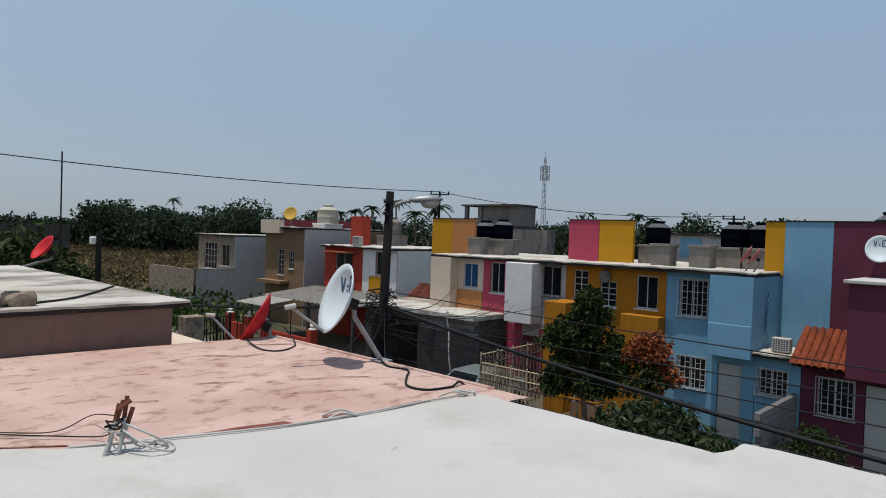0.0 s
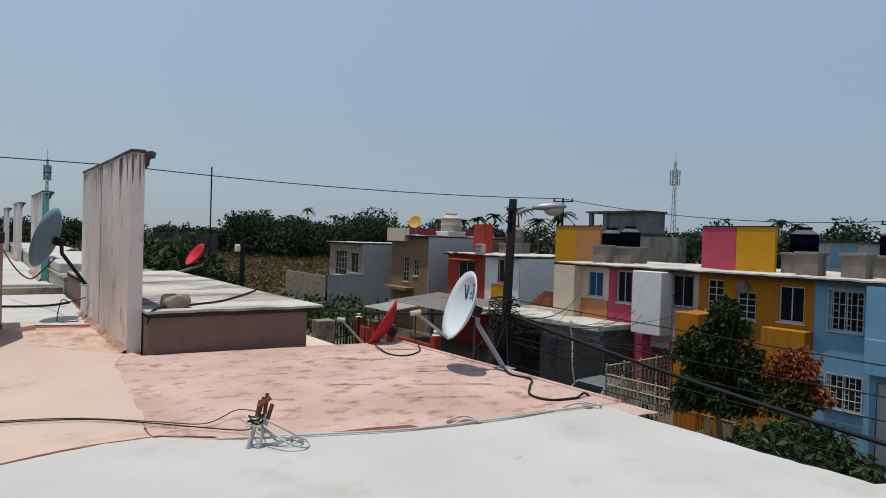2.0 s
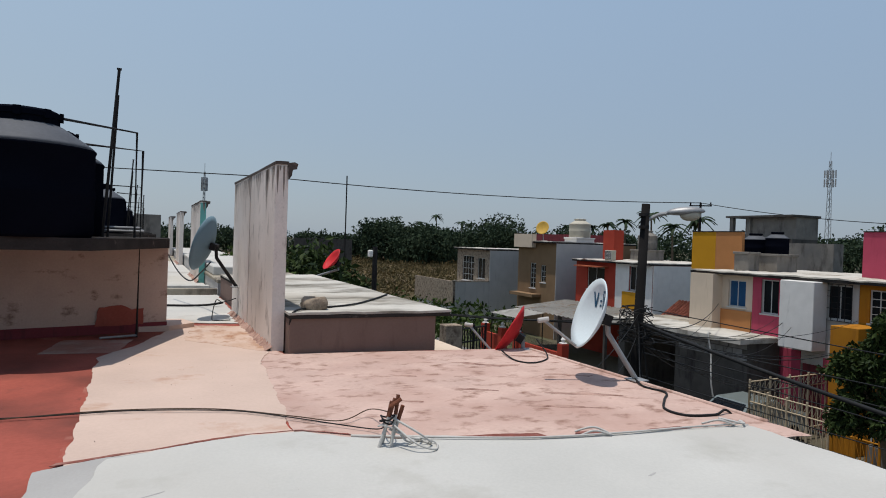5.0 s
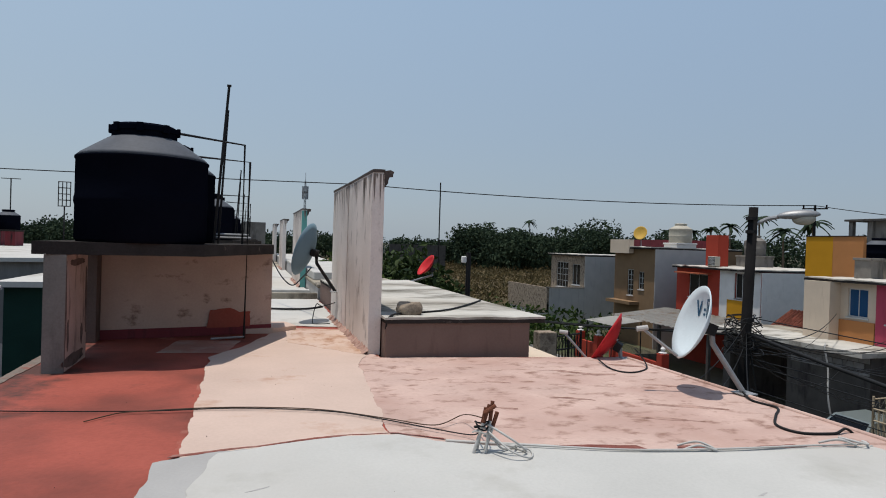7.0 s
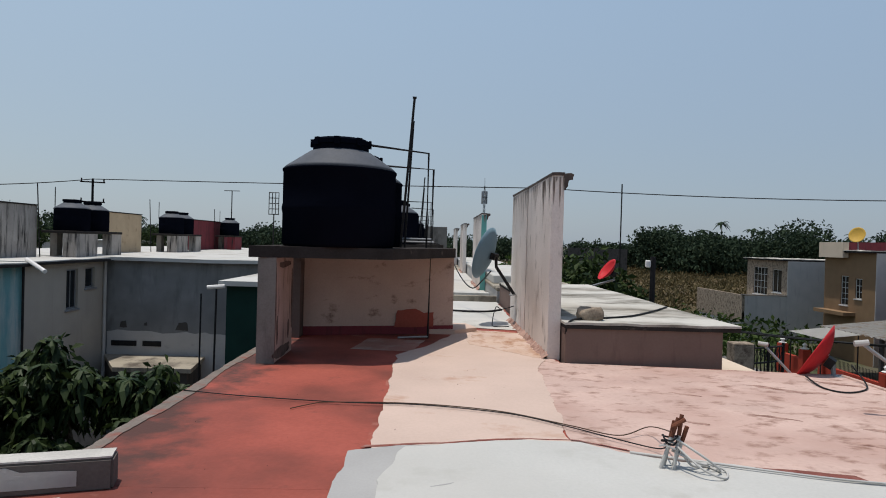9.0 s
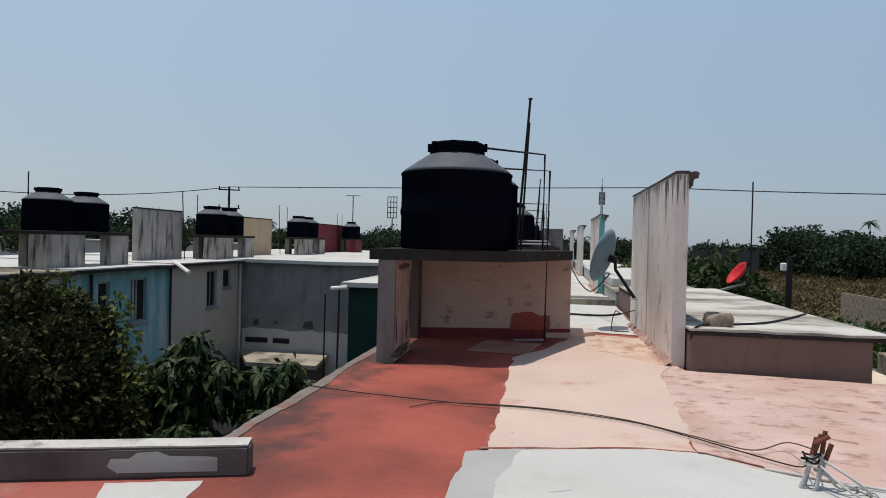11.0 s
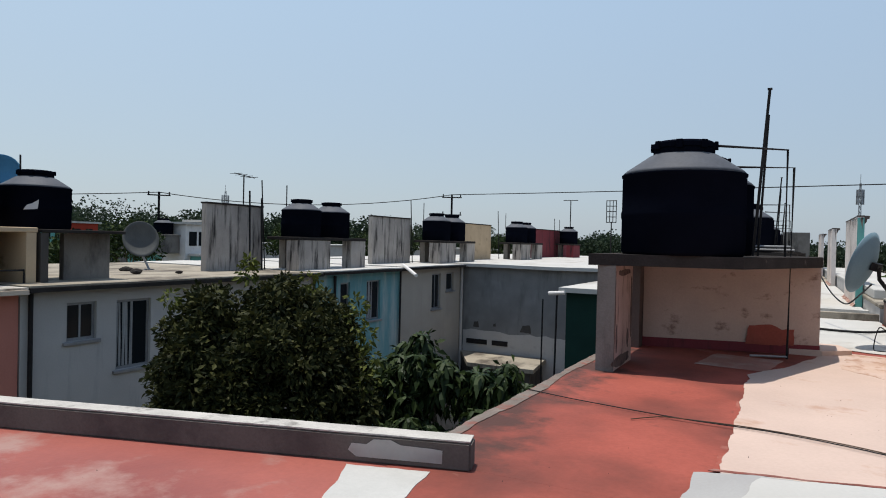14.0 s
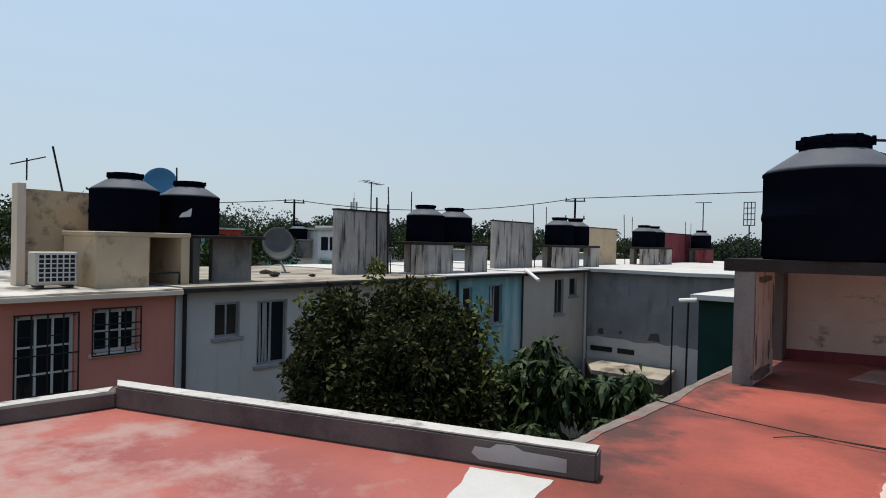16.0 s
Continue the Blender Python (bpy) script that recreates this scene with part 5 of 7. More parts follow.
# stone on the neighbour roof
bm = bmesh.new()
bmesh.ops.create_icosphere(bm, subdivisions=3, radius=1.0)
for v in bm.verts:
    p = Vector((max(-0.8, min(0.8, v.co.x)), max(-0.75, min(0.75, v.co.y)), max(-0.6, min(0.7, v.co.z))))
    v.co = Vector((p.x * 0.17, p.y * 0.14, p.z * 0.11)) + noise.noise_vector(p * 2.5) * 0.02
bmesh.ops.translate(bm, verts=bm.verts, vec=(1.74, 7.25, 0.49))
tagged(part("stone_block", bm, "stone", smooth=True), "rough weathered concrete lump weighing down a cable", "stone")
cable("roof_cable", [(1.42, 7.0, 0.30), (1.45, 6.97, 0.43), (1.6, 7.15, 0.45), (1.85, 7.3, 0.445), (2.3, 7.6, 0.445), (2.75, 8.2, 0.445), (3.2, 8.9, 0.445)], 0.012, "cable", "black cable held by a stone")

rnd = random.Random(91)
bm = bmesh.new()
for i in range(50):
    x, y = rnd.uniform(-1.9, 1.0), rnd.uniform(2.2, 7.2)
    if i % 3 == 0:
        x, y = rnd.uniform(-4.6, -2.2), rnd.uniform(-0.5, 2.2)
    r_ = rnd.uniform(0.001, 0.0032)
    bmesh.ops.create_icosphere(bm, subdivisions=1, radius=r_, matrix=Matrix.Translation((x, y, -0.006 if x < -0.4 else 0.002)))
tagged(part("grit", bm, "slab_dark"), "small dark grit scattered on the roof", "grit", kind="stuff")

# ---- the coloured row across the street ----
XO = 21.0


def row_house(y0, y1, wall, label, holes, z1=0.28, depth=6.5, x=XO, name="row_house"):
    """A two storey terrace house whose front, with openings, faces the street at low x."""
    h = thing(name, (x, (y0 + y1) / 2, GROUND), label, "house", "houses across the street")
    part("front_wall", holed(bmesh.new(), "x", x, 0.14, y0 + 0.004, y1 - 0.004, GROUND, z1, holes), wall, h)
    part("body", boxes((x + 0.6, x + depth, y0 + 0.004, y1 - 0.004, GROUND, z1)), wall, h)
    for yy in (y0 + 0.004, y1 - 0.104):
        part("side_wall", boxes((x + 0.142, x + 0.598, yy, yy + 0.1, GROUND, z1)), wall, h)
    # fascia coloured near-black: the shadow line under the roof coat
    part("roof_slab", boxes((x - 0.33, x + depth, y0 - 0.015, y1 + 0.015, z1 + 0.003, z1 + 0.09)), "slab_dark", h, "slab edge with eave shade in its dark colour")
    bm = boxes((x - 0.35, x + depth, y0 - 0.02, y1 + 0.02, z1 + 0.093, z1 + 0.14))
    bmesh.ops.subdivide_edges(bm, edges=list(bm.edges), cuts=15, use_grid_fill=True)
    for v in bm.verts:
        v.co += noise.noise_vector(v.co * 1.7) * 0.035 + noise.noise_vector(v.co * 6.1) * 0.02
    part("roof", bm, "roof_patchy", h, "white coated flat roof slab with frayed edge")
    return h


# cream house with the blue window
hA = row_house(17.5, 20.3, "cream", "cream terrace house with a blue curtained window", [(17.82, 18.63, -0.95, 0.09)])
window(hA, XO, -1, 17.82, 18.63, -0.95, 0.09, pane="bluepane")
part("panel", boxes((XO - 0.05, XO - 0.003, 17.52, 18.95, -2.0, -1.08)), "orange", hA, "orange band under the window")
part("bay", boxes((XO - 0.5, XO - 0.003, 18.95, 20.12, -2.2, 0.279)), "cream", hA)
# magenta and white house
hB = row_house(13.46, 17.5, "greywhite", "white and magenta terrace house", [(16.36, 17.1, -1.06, 0.20), (13.68, 14.55, -0.96, 0.20), (16.2, 17.0, -3.9, -2.6), (14.6, 15.4, -4.87, -2.6)])
window(hB, XO, -1, 16.36, 17.1, -1.06, 0.20, cols=2)
window(hB, XO, -1, 13.68, 14.55, -0.96, 0.20, bars=4, bar_mat="iron")
window(hB, XO, -1, 16.2, 17.0, -3.9, -2.6, bars=4, bar_mat="iron")
part("panel", holed(bmesh.new(), "x", XO - 0.04, 0.036, 16.30, 17.48, -4.85, 0.27, [(16.36, 17.1, -1.06, 0.20), (16.2, 17.0, -3.9, -2.6)]), "pink", hB, "magenta painted front")
part("panel", boxes((XO - 0.04, XO - 0.004, 15.42, 16.29, -4.85, -2.2)), "pink", hB, "magenta painted ground floor")
part("panel", boxes((XO - 0.04, XO - 0.004, 13.48, 14.58, -4.85, -2.3)), "pink", hB, "magenta painted ground floor")
part("bay", boxes((XO - 0.75, XO - 0.05, 14.5, 15.78, -2.05, 0.275), bevel=0.02), "white", hB, "projecting white bay")
part("door", boxes((XO + 0.05, XO + 0.09, 14.62, 15.38, -4.85, -2.62)), "maroon", hB)
# ochre house
hC = row_house(9.52, 13.46, "ochre", "ochre terrace house with white framed windows", [(12.51, 13.13, -0.93, 0.13), (11.36, 12.02, -1.13, -0.2), (9.82, 10.61, -1.05, 0.09), (11.9, 12.9, -3.9, -2.7), (10.2, 11.0, -4.87, -2.7)])
window(hC, XO, -1, 12.51, 13.13, -0.93, 0.13, cols=2, rows=4)
window(hC, XO, -1, 11.36, 12.02, -1.13, -0.2, cols=2, rows=4)
window(hC, XO, -1, 9.82, 10.61, -1.05, 0.09, cols=2)
window(hC, XO, -1, 11.9, 12.9, -3.9, -2.7, bars=5)
part("door", boxes((XO + 0.05, XO + 0.09, 10.22, 10.98, -4.85, -2.72)), "door_white", hC)
part("bay", boxes((XO - 1.4, XO - 0.004, 12.55, 13.44, GROUND, -1.0), bevel=0.015), "ochre", hC, "projecting ochre wing wall")
part("bay", boxes((XO - 0.5, XO - 0.004, 9.54, 10.9, -4.85, -1.25), bevel=0.015), "ochre", hC)
vent = part("fan_housing", lathe([(0.22, 0), (0.22, 0.1), (0.17, 0.12), (0.05, 0.06)], (0, 0, 0), 24), "concrete", hC, "round wall fan", world_coords=False)
vent.matrix_local = Matrix.Translation((-0.003, 11.8 - 11.49, -0.05 - GROUND)) @ Matrix.Rotation(radians(-90), 4, "Y")
# blue house
hD = row_house(6.62, 9.52, "blue", "sky blue terrace house with white barred windows", [(8.14, 9.08, -1.13, 0.07), (8.11, 9.07, -3.48, -2.45), (7.0, 7.74, -4.87, -2.47)])
window(hD, XO, -1, 8.14, 9.08, -1.13, 0.07, bars=6, bar_mat="paintsteel")
window(hD, XO, -1, 8.11, 9.07, -3.48, -2.45, bars=6, bar_mat="paintsteel")
dr = part("door", boxes((XO + 0.04, XO + 0.09, 7.02, 7.72, -4.85, -2.5)), "door_white", hD, "white panelled door")
for zz in (-4.6, -3.9, -3.2):
    for yy in (7.1, 7.42):
        part("door_panel", boxes((XO + 0.025, XO + 0.039, yy, yy + 0.22, zz, zz + 0.55), bevel=0.005), "door_white", dr)
part("bay", boxes((XO - 0.45, XO - 0.004, 6.63, 7.93, -2.22, -1.2), bevel=0.015), "blue", hD, "projecting lower half of the bay")
part("bay", boxes((XO - 0.43, XO - 0.004, 6.63, 7.93, -1.199, 0.275)), "blue", hD)
hD2 = row_house(5.35, 6.61, "blue", "low blue ground floor wing with a barred window", [(5.69, 6.55, -3.25, -2.47)], z1=-2.1, depth=1.9)
window(hD2, XO, -1, 5.69, 6.55, -3.25, -2.47, bars=6, bar_mat="paintsteel")
part("tall_wall", boxes((23.0, 23.15, 5.12, 6.5, -2.1, 2.05)), "blue", hD2, "tall sky blue tank wall")
part("wall_coping", boxes((22.97, 23.18, 5.12, 6.5, 2.053, 2.09)), "slab_dark", hD2)
part("hose", tube(bmesh.new(), smooth_path([(22.0, 6.62, -0.35), (21.9, 6.54, -0.3), (21.7, 6.55, -0.6), (21.6, 6.55, -1.3), (21.5, 6.45, -1.6)], 6), 0.035, 8), "print_blue", hD2, "blue drain hose")


def aircon(c, s, facing, label="boxy cream air conditioner outdoor unit"):
    """Outdoor unit of width s centred at c, its grille towards facing ('-x' or '+x')."""
    x, y, z = c
    t = thing("air_conditioner", (x, y, z), label, "air conditioner", "air conditioner units")
    k = -1 if facing == "-x" else 1
    part("casing", boxes((x - 0.15, x + 0.15, y - s / 2, y + s / 2, z + 0.04, z + s * 0.92), bevel=0.015), "cream_tank", t)
    bm = bmesh.new()
    for i in range(7):
        yy = y - s * 0.44 + s * 0.88 * i / 6
        box(bm, x + k * 0.153, x + k * 0.168, yy - 0.008, yy + 0.008, z + 0.09, z + s * 0.86)
    for i in range(7):
        zz = z + 0.09 + (s * 0.86 - 0.09) * i / 6
        box(bm, x + k * 0.153, x + k * 0.165, y - s * 0.44, y + s * 0.44, zz - 0.008, zz + 0.008)
    part("grille", bm, "paintsteel", t)
    part("grille_back", boxes((x + k * 0.1505, x + k * 0.152, y - s * 0.44, y + s * 0.44, z + 0.09, z + s * 0.86)), "iron", t)
    for yy in (y - s * 0.35, y + s * 0.35):
        part("foot", boxes((x - 0.16, x + 0.16, yy - 0.03, yy + 0.03, z, z + 0.04)), "iron", t)
    return t


aircon((21.2, 5.95, -1.957), 0.5, "-x")
tagged(part("unit_plinth", boxes((18.95, 19.45, 10.85, 11.8, GROUND, -4.2), bevel=0.02), "concrete"), "low concrete plinth under an air conditioner", "plinth")
ac = aircon((19.2, 11.32, -4.2), 0.85, "-x", "white air conditioner unit with a round fan")
fan = part("fan_ring", lathe([(0.30, 0), (0.30, 0.03), (0.25, 0.04), (0.06, 0.02)], (0, 0, 0), 24), "iron", ac, "dark round fan guard", world_coords=False)
fan.matrix_local = Matrix.Translation((-0.17, 0.08, 0.40)) @ Matrix.Rotation(radians(-90), 4, "Y")
# purple house
hE = row_house(1.2, 5.34, "purple", "dark purple terrace house with a white barred window", [(3.99, 4.91, -3.53, -2.46), (2.7, 3.74, -4.87, -2.46)], z1=-2.1, depth=2.0)
window(hE, XO, -1, 3.99, 4.91, -3.53, -2.46, bars=6, bar_mat="paintsteel")
part("door", boxes((XO + 0.04, XO + 0.09, 2.72, 3.72, -4.85, -2.5)), "door_white", hE, "white barred door")
part("bay", boxes((XO - 0.5, XO + 1.9, 1.3, 4.14, -2.3, 0.30)), "purple", hE, "projecting purple upper storey")
part("bay_roof", boxes((XO - 0.62, XO + 1.98, 1.25, 4.26, 0.303, 0.40), bevel=0.015), "roof_bright", hE)
part("tall_wall", boxes((23.0, 23.15, 1.2, 5.115, -2.1, 2.05)), "purple", hE, "tall purple tank wall")
part("wall_coping", boxes((22.97, 23.18, 1.2, 5.115, 2.053, 2.09)), "slab_dark", hE)
aw = thing("tile_awning", (XO + 0.4, 4.85, -1.9), "sloping awning of orange clay roof tiles", "awning")
bm = bmesh.new()
vs = [bm.verts.new(p) for p in ((20.45, 4.16, -2.16), (20.45, 5.45, -2.16), (21.9, 5.45, -1.25), (21.9, 4.16, -1.25))]
bm.faces.new(vs)
bmesh.ops.solidify(bm, geom=list(bm.faces), thickness=0.05)
part("awning_base", bm, "slab_dark", aw)
bm = bmesh.new()
n = 6
pr = [(0.105 * math.cos(q), 0.075 * math.sin(q)) for q in (i * math.pi / n for i in range(n + 1))]
lo = [bm.verts.new((0, a, b + 0.0)) for a, b in pr]
hi = [bm.verts.new((0.34, a * 0.85, b * 0.9 + 0.225)) for a, b in pr]
for i in range(n):
    bm.faces.new((lo[i], lo[i + 1], hi[i + 1], hi[i]))
bmesh.ops.solidify(bm, geom=list(bm.faces), thickness=0.018)
tile0 = part("tile", bm, "tile", aw, world_coords=False)
for i in range(7):
    for j in range(5):
        o = tile0 if (i, j) == (0, 0) else new("tile", tile0.data)
        o.parent = aw
        o.location = (-0.98 + j * 0.29, -0.60 + i * 0.20, -0.24 + j * 0.182)
dish((23.0, 3.62, 1.0), (22.78, 3.85, 1.27), (-0.95, -0.15, 0.3), 0.42, "dish_white", (22.99, 3.7, 1.05), "white satellite dish with dark print on the purple wall", MARK, arm=False)
aw2 = thing("tile_awning", (22.6, 22.4, -1.75), "weathered red clay tile porch roof", "awning")
bm = bmesh.new()
vs = [bm.verts.new(p) for p in ((21.55, 20.8, -2.02), (21.55, 23.6, -2.02), (23.4, 23.6, -0.85), (23.4, 20.8, -0.85))]
bm.faces.new(vs)
bmesh.ops.solidify(bm, geom=list(bm.faces), thickness=0.05)
part("awning_base", bm, "slab_dark", aw2)
old_tile = tile0.data.copy()
old_tile.materials[0] = M["tile_old"]
for i in range(14):
    for j in range(6):
        o = new("tile", old_tile)
        o.parent = aw2
        o.location = (-1.08 + j * 0.29, -1.5 + i * 0.20, -0.25 + j * 0.182)
for y in (20.9, 23.4):
    part("post", boxes((21.7, 21.85, y, y + 0.15, GROUND + 0.4, -1.98)), "concrete", aw2)
aw2.location.z -= 0.4
# yard wall of grey blocks
yw = thing("yard_wall", (19.5, 5.5, GROUND), "low yard wall of bare grey concrete blocks", "wall")
part("mortar_core", boxes((17.8, 20.98, 5.42, 5.54, GROUND, -3.05)), "mortar", yw)
b0 = None
for j in range(9):
    for i in range(8):
        if b0 is None:
            b0 = part("block", boxes((-0.195, 0.195, -0.075, 0.075, -0.095, 0.095), bevel=0.006), "block", yw, world_coords=False)
            o = b0
        else:
            o = new("block", b0.data)
            o.parent = yw
        o.location = (-1.5 + i * 0.40 + (0.2 if j % 2 else 0) - 0.1, -0.02, 0.11 + j * 0.205)
# tank walls and tanks on that row of roofs
for y0, y1, m_, lab in ((21.2, 22.55, "yellow", "yellow tank wall on the roof"), (19.8, 21.19, "orange", "orange tank wall on the roof"), (13.3, 14.68, "pink", "pink tank wall on the roof"), (11.83, 13.28, "yellow", "yellow tank wall on the roof"), (6.503, 7.10, "yellow", "yellow tank wall on the roof")):
    w = thing("tank_wall", (23.07, (y0 + y1) / 2, 0.42), lab, "wall", "tank walls")
    part("wall", boxes((23.0, 23.15, y0, y1, 0.30, 2.03)), m_, w)
    part("coping", boxes((22.97, 23.18, y0, y1, 2.033, 2.07)), "slab_dark", w)


def pedestal(x0, x1, y0, y1, z0, z1, m_="concrete", group="small tank stands", label="small weathered concrete stand for roof tanks"):
    t = thing("tank_pedestal", ((x0 + x1) / 2, (y0 + y1) / 2, z0), label, "tank stand", group)
    part("leg", boxes((x0, x1, y0, y0 + 0.16, z0, z1 - 0.1)), m_, t)
    part("leg", boxes((x0, x1, y1 - 0.16, y1, z0, z1 - 0.1)), m_, t)
    sx = x1 if x0 < 0 else x0 + 0.12
    part("front", boxes((sx - 0.12, sx, y0 + 0.161, y1 - 0.161, z0, z1 - 0.1)), m_, t)
    part("slab", boxes((x0 - 0.05, x1 + 0.05, y0 - 0.05, y1 + 0.05, z1 - 0.098, z1), bevel=0.012), m_, t)
    return t


for cx, cy in ((24.0, 18.9), (24.0, 11.3), (24.3, 8.55), (24.3, 7.6)):
    pedestal(cx - 0.6, cx + 0.6, cy - 0.5, cy + 0.5, 0.36, 1.15)
    tank((cx, cy, 1.15), 0.46, 0.92, seg=24)
for y in (10.4, 9.0, 19.2):
    pedestal(22.3, 22.9, y - 0.35, y + 0.35, 0.36, 1.2)
for cy, z in ((3.9, 2.0), (2.9, 2.0)):
    pedestal(24.2, 25.2, cy - 0.5, cy + 0.5, -2.1, 1.5)
    tank((24.7, cy, 1.5), 0.46, 0.95, seg=24)
for cx, cy in ((21.35, 7.15), (21.5, 6.95)):
    dish((cx, cy, 0.42), (cx - 0.05, cy, 0.95 if cx < 21.4 else 0.9), (-0.20, 0.80, 0.56), 0.33, "dish_pink", (cx, cy, 0.41), "faded pink red satellite dish on the roof", arm=False)
wh = thing("white_block_house", (31, 13.5, GROUND), "low white and pale blue roof room behind the row", "house")
part("wall", boxes((30, 34, 11.6, 14.2, GROUND, 1.6)), "greywhite", wh)
part("panel", boxes((29.96, 29.996, 12.0, 13.0, 0.6, 1.5)), "blue", wh)
part("roof", boxes((29.8, 34.2, 11.4, 14.4, 1.603, 1.7)), "slab_dark", wh)

# unfinished grey concrete house behind
cf = thing("unfinished_house", (36, 28, GROUND), "unfinished bare concrete house with open upper floor", "house")
part("wall", boxes((34, 36.2, 25.8, 30.4, GROUND, 2.0)), "concrete_dark", cf)
part("upper_wall", boxes((34.3, 36.2, 25.8, 29.3, 2.003, 3.3)), "concrete", cf)
part("roof", boxes((33.9, 36.3, 25.7, 30.5, 3.303, 3.42)), "concrete_dark", cf)
for y in (28.8, 30.1):
    part("column", boxes((34.1, 34.35, y, y + 0.25, 2.003, 3.303)), "concrete", cf)
part("low_wall", boxes((33.0, 33.8, 22.6, 26.5, GROUND, 1.75)), "concrete", cf)
tank((33.2, 27.6, 1.0), 0.7, 1.3, seg=24)
pedestal(32.6, 33.8, 26.9, 28.3, 0.3, 1.0)

# garage with flat roof, car, fences
gr = thing("garage", (20.0, 19.5, GROUND), "dark bare block garage with a pale stained flat roof", "garage")
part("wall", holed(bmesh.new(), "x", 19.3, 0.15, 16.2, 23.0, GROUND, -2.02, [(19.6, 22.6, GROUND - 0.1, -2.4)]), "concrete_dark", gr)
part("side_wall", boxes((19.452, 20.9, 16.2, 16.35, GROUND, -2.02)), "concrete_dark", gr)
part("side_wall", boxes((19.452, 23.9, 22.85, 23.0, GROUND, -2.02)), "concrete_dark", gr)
bm = boxes((18.8, 20.95, 16.1, 23.2, -2.017, -1.85))
part("roof", bm, "roof_stained", gr, "pale stained concrete roof")
b1 = None
for j in range(3):
    for i in range(8):
        if b1 is None:
            b1 = part("block", boxes((-0.03, 0.0, -0.193, 0.193, -0.093, 0.093), bevel=0.006), "block", gr, world_coords=False)
            o = b1
        else:
            o = new("block", b1.data)
            o.parent = gr
        o.location = (-0.70, -3.08 + i * 0.40 + (0.2 if j % 2 else 0), -2.14 - GROUND - j * 0.205)
hp = smooth_path([(19.0, 17.6, -1.83), (18.78, 17.5, -1.86), (18.85, 17.4, -2.6), (18.75, 17.25, -3.6), (18.9, 17.1, -4.7)], 6)
tagged(part("hose", tube(bmesh.new(), hp, 0.03, 8), "cable_white"), "pale hose hanging over the garage roof edge", "hose")
part("roof", boxes((20.955, 24.0, 20.7, 23.2, -2.017, -1.86)), "roof_grey", gr)
car = thing("car", (17.6, 14.9, GROUND + 0.03), "dark grey green parked saloon car", "car")
x, y, z = 17.6, 14.9, GROUND + 0.03
bm = bmesh.new()
prof = [(-2.1, 0.35), (-2.1, 0.62), (-1.95, 0.74), (-1.05, 0.86), (-0.45, 1.36), (0.75, 1.40), (1.45, 0.98), (2.05, 0.92), (2.12, 0.6), (2.1, 0.35)]
rings = []
for sw, k in ((-0.82, 0.0), (-0.80, 1.0), (0.80, 1.0), (0.82, 0.0)):
    rings.append([bm.verts.new((x + px * (1 if k else 0.98), y + (sw if pz < 0.95 else sw * 0.80), z + (pz if k else max(0.35, pz - 0.06)))) for px, pz in prof])
for a, b in zip(rings, rings[1:]):
    for i in range(len(prof)):
        j = (i + 1) % len(prof)
        bm.faces.new((a[i], a[j], b[j], b[i]))
bm.faces.new(rings[0])
bm.faces.new(rings[-1][::-1])
bmesh.ops.recalc_face_normals(bm, faces=list(bm.faces))
part("body", bm, "car", car)
for nm, p0, p1 in (("windscreen", (-0.99, 0.90), (-0.49, 1.32)), ("rear_window", (1.40, 1.02), (0.80, 1.37))):
    bm = bmesh.new()
    o = -0.012 if p0[0] < 0 else 0.012
    bm.faces.new([bm.verts.new((x + px + o, y + sy * (0.70 if pz < 1.1 else 0.56), z + pz + 0.012)) for (px, pz), sy in ((p0, -1), (p0, 1), (p1, 1), (p1, -1))])
    bmesh.ops.solidify(bm, geom=list(bm.faces), thickness=0.006)
    part(nm, bm, "glass", car)
for wx in (-1.3, 1.3):
    for wy in (-0.76, 0.76):
        wheel = part("wheel", tube(bmesh.new(), [(x + wx, y + wy - 0.1, z + 0.31), (x + wx, y + wy + 0.1, z + 0.31)], 0.31, 20), "cable", car)
        part("rim", tube(bmesh.new(), [(x + wx, y + wy - 0.105, z + 0.31), (x + wx, y + wy + 0.105, z + 0.31)], 0.18, 16), "galv", wheel)


def fence(p0, p1, z1, m_, label, n, h=1.9, lattice=True):
    t = thing("iron_fence", (p0[0], p0[1], GROUND), label, "fence", "street fences")
    a, b = Vector((p0[0], p0[1], 0)), Vector((p1[0], p1[1], 0))
    for i in range(n + 1):
        p = a.lerp(b, i / n)
        big = i % 4 == 0
        part("post" if big else "picket", tube(bmesh.new(), [(p.x, p.y, GROUND), (p.x, p.y, z1 + (0.06 if big else 0))], 0.035 if big else 0.014, 6), m_, t)
    for z in (z1 - 0.02, z1 - 0.35, z1 - h + 0.15):
        part("rail", tube(bmesh.new(), [(a.x, a.y, z), (b.x, b.y, z)], 0.022, 6), m_, t)
    if lattice:
        bm = bmesh.new()
        for i in range(n):
            p, q = a.lerp(b, i / n), a.lerp(b, (i + 1) / n)
            tube(bm, [(p.x, p.y, z1 - 0.35), (q.x, q.y, z1 - 0.02)], 0.009, 4)
            tube(bm, [(q.x, q.y, z1 - 1.0), (p.x, p.y, z1 - 0.35)], 0.009, 4)
        part("scrollwork", bm, m_, t)
    return t


fence((7.0, 14.05), (7.9, 14.5), -0.85, "iron", "dark iron gate beside a stone pillar", 8, 2.4)
fence((17.0, 14.15), (17.0, 11.6), -3.02, "goldsteel", "cream painted iron fence with scrollwork", 16)
fence((17.0, 14.15), (20.9, 14.4), -2.75, "goldsteel", "cream painted iron side fence", 16)
fence((17.0, 11.5), (17.0, 9.6), -3.2, "ochre", "ochre painted iron fence", 12)
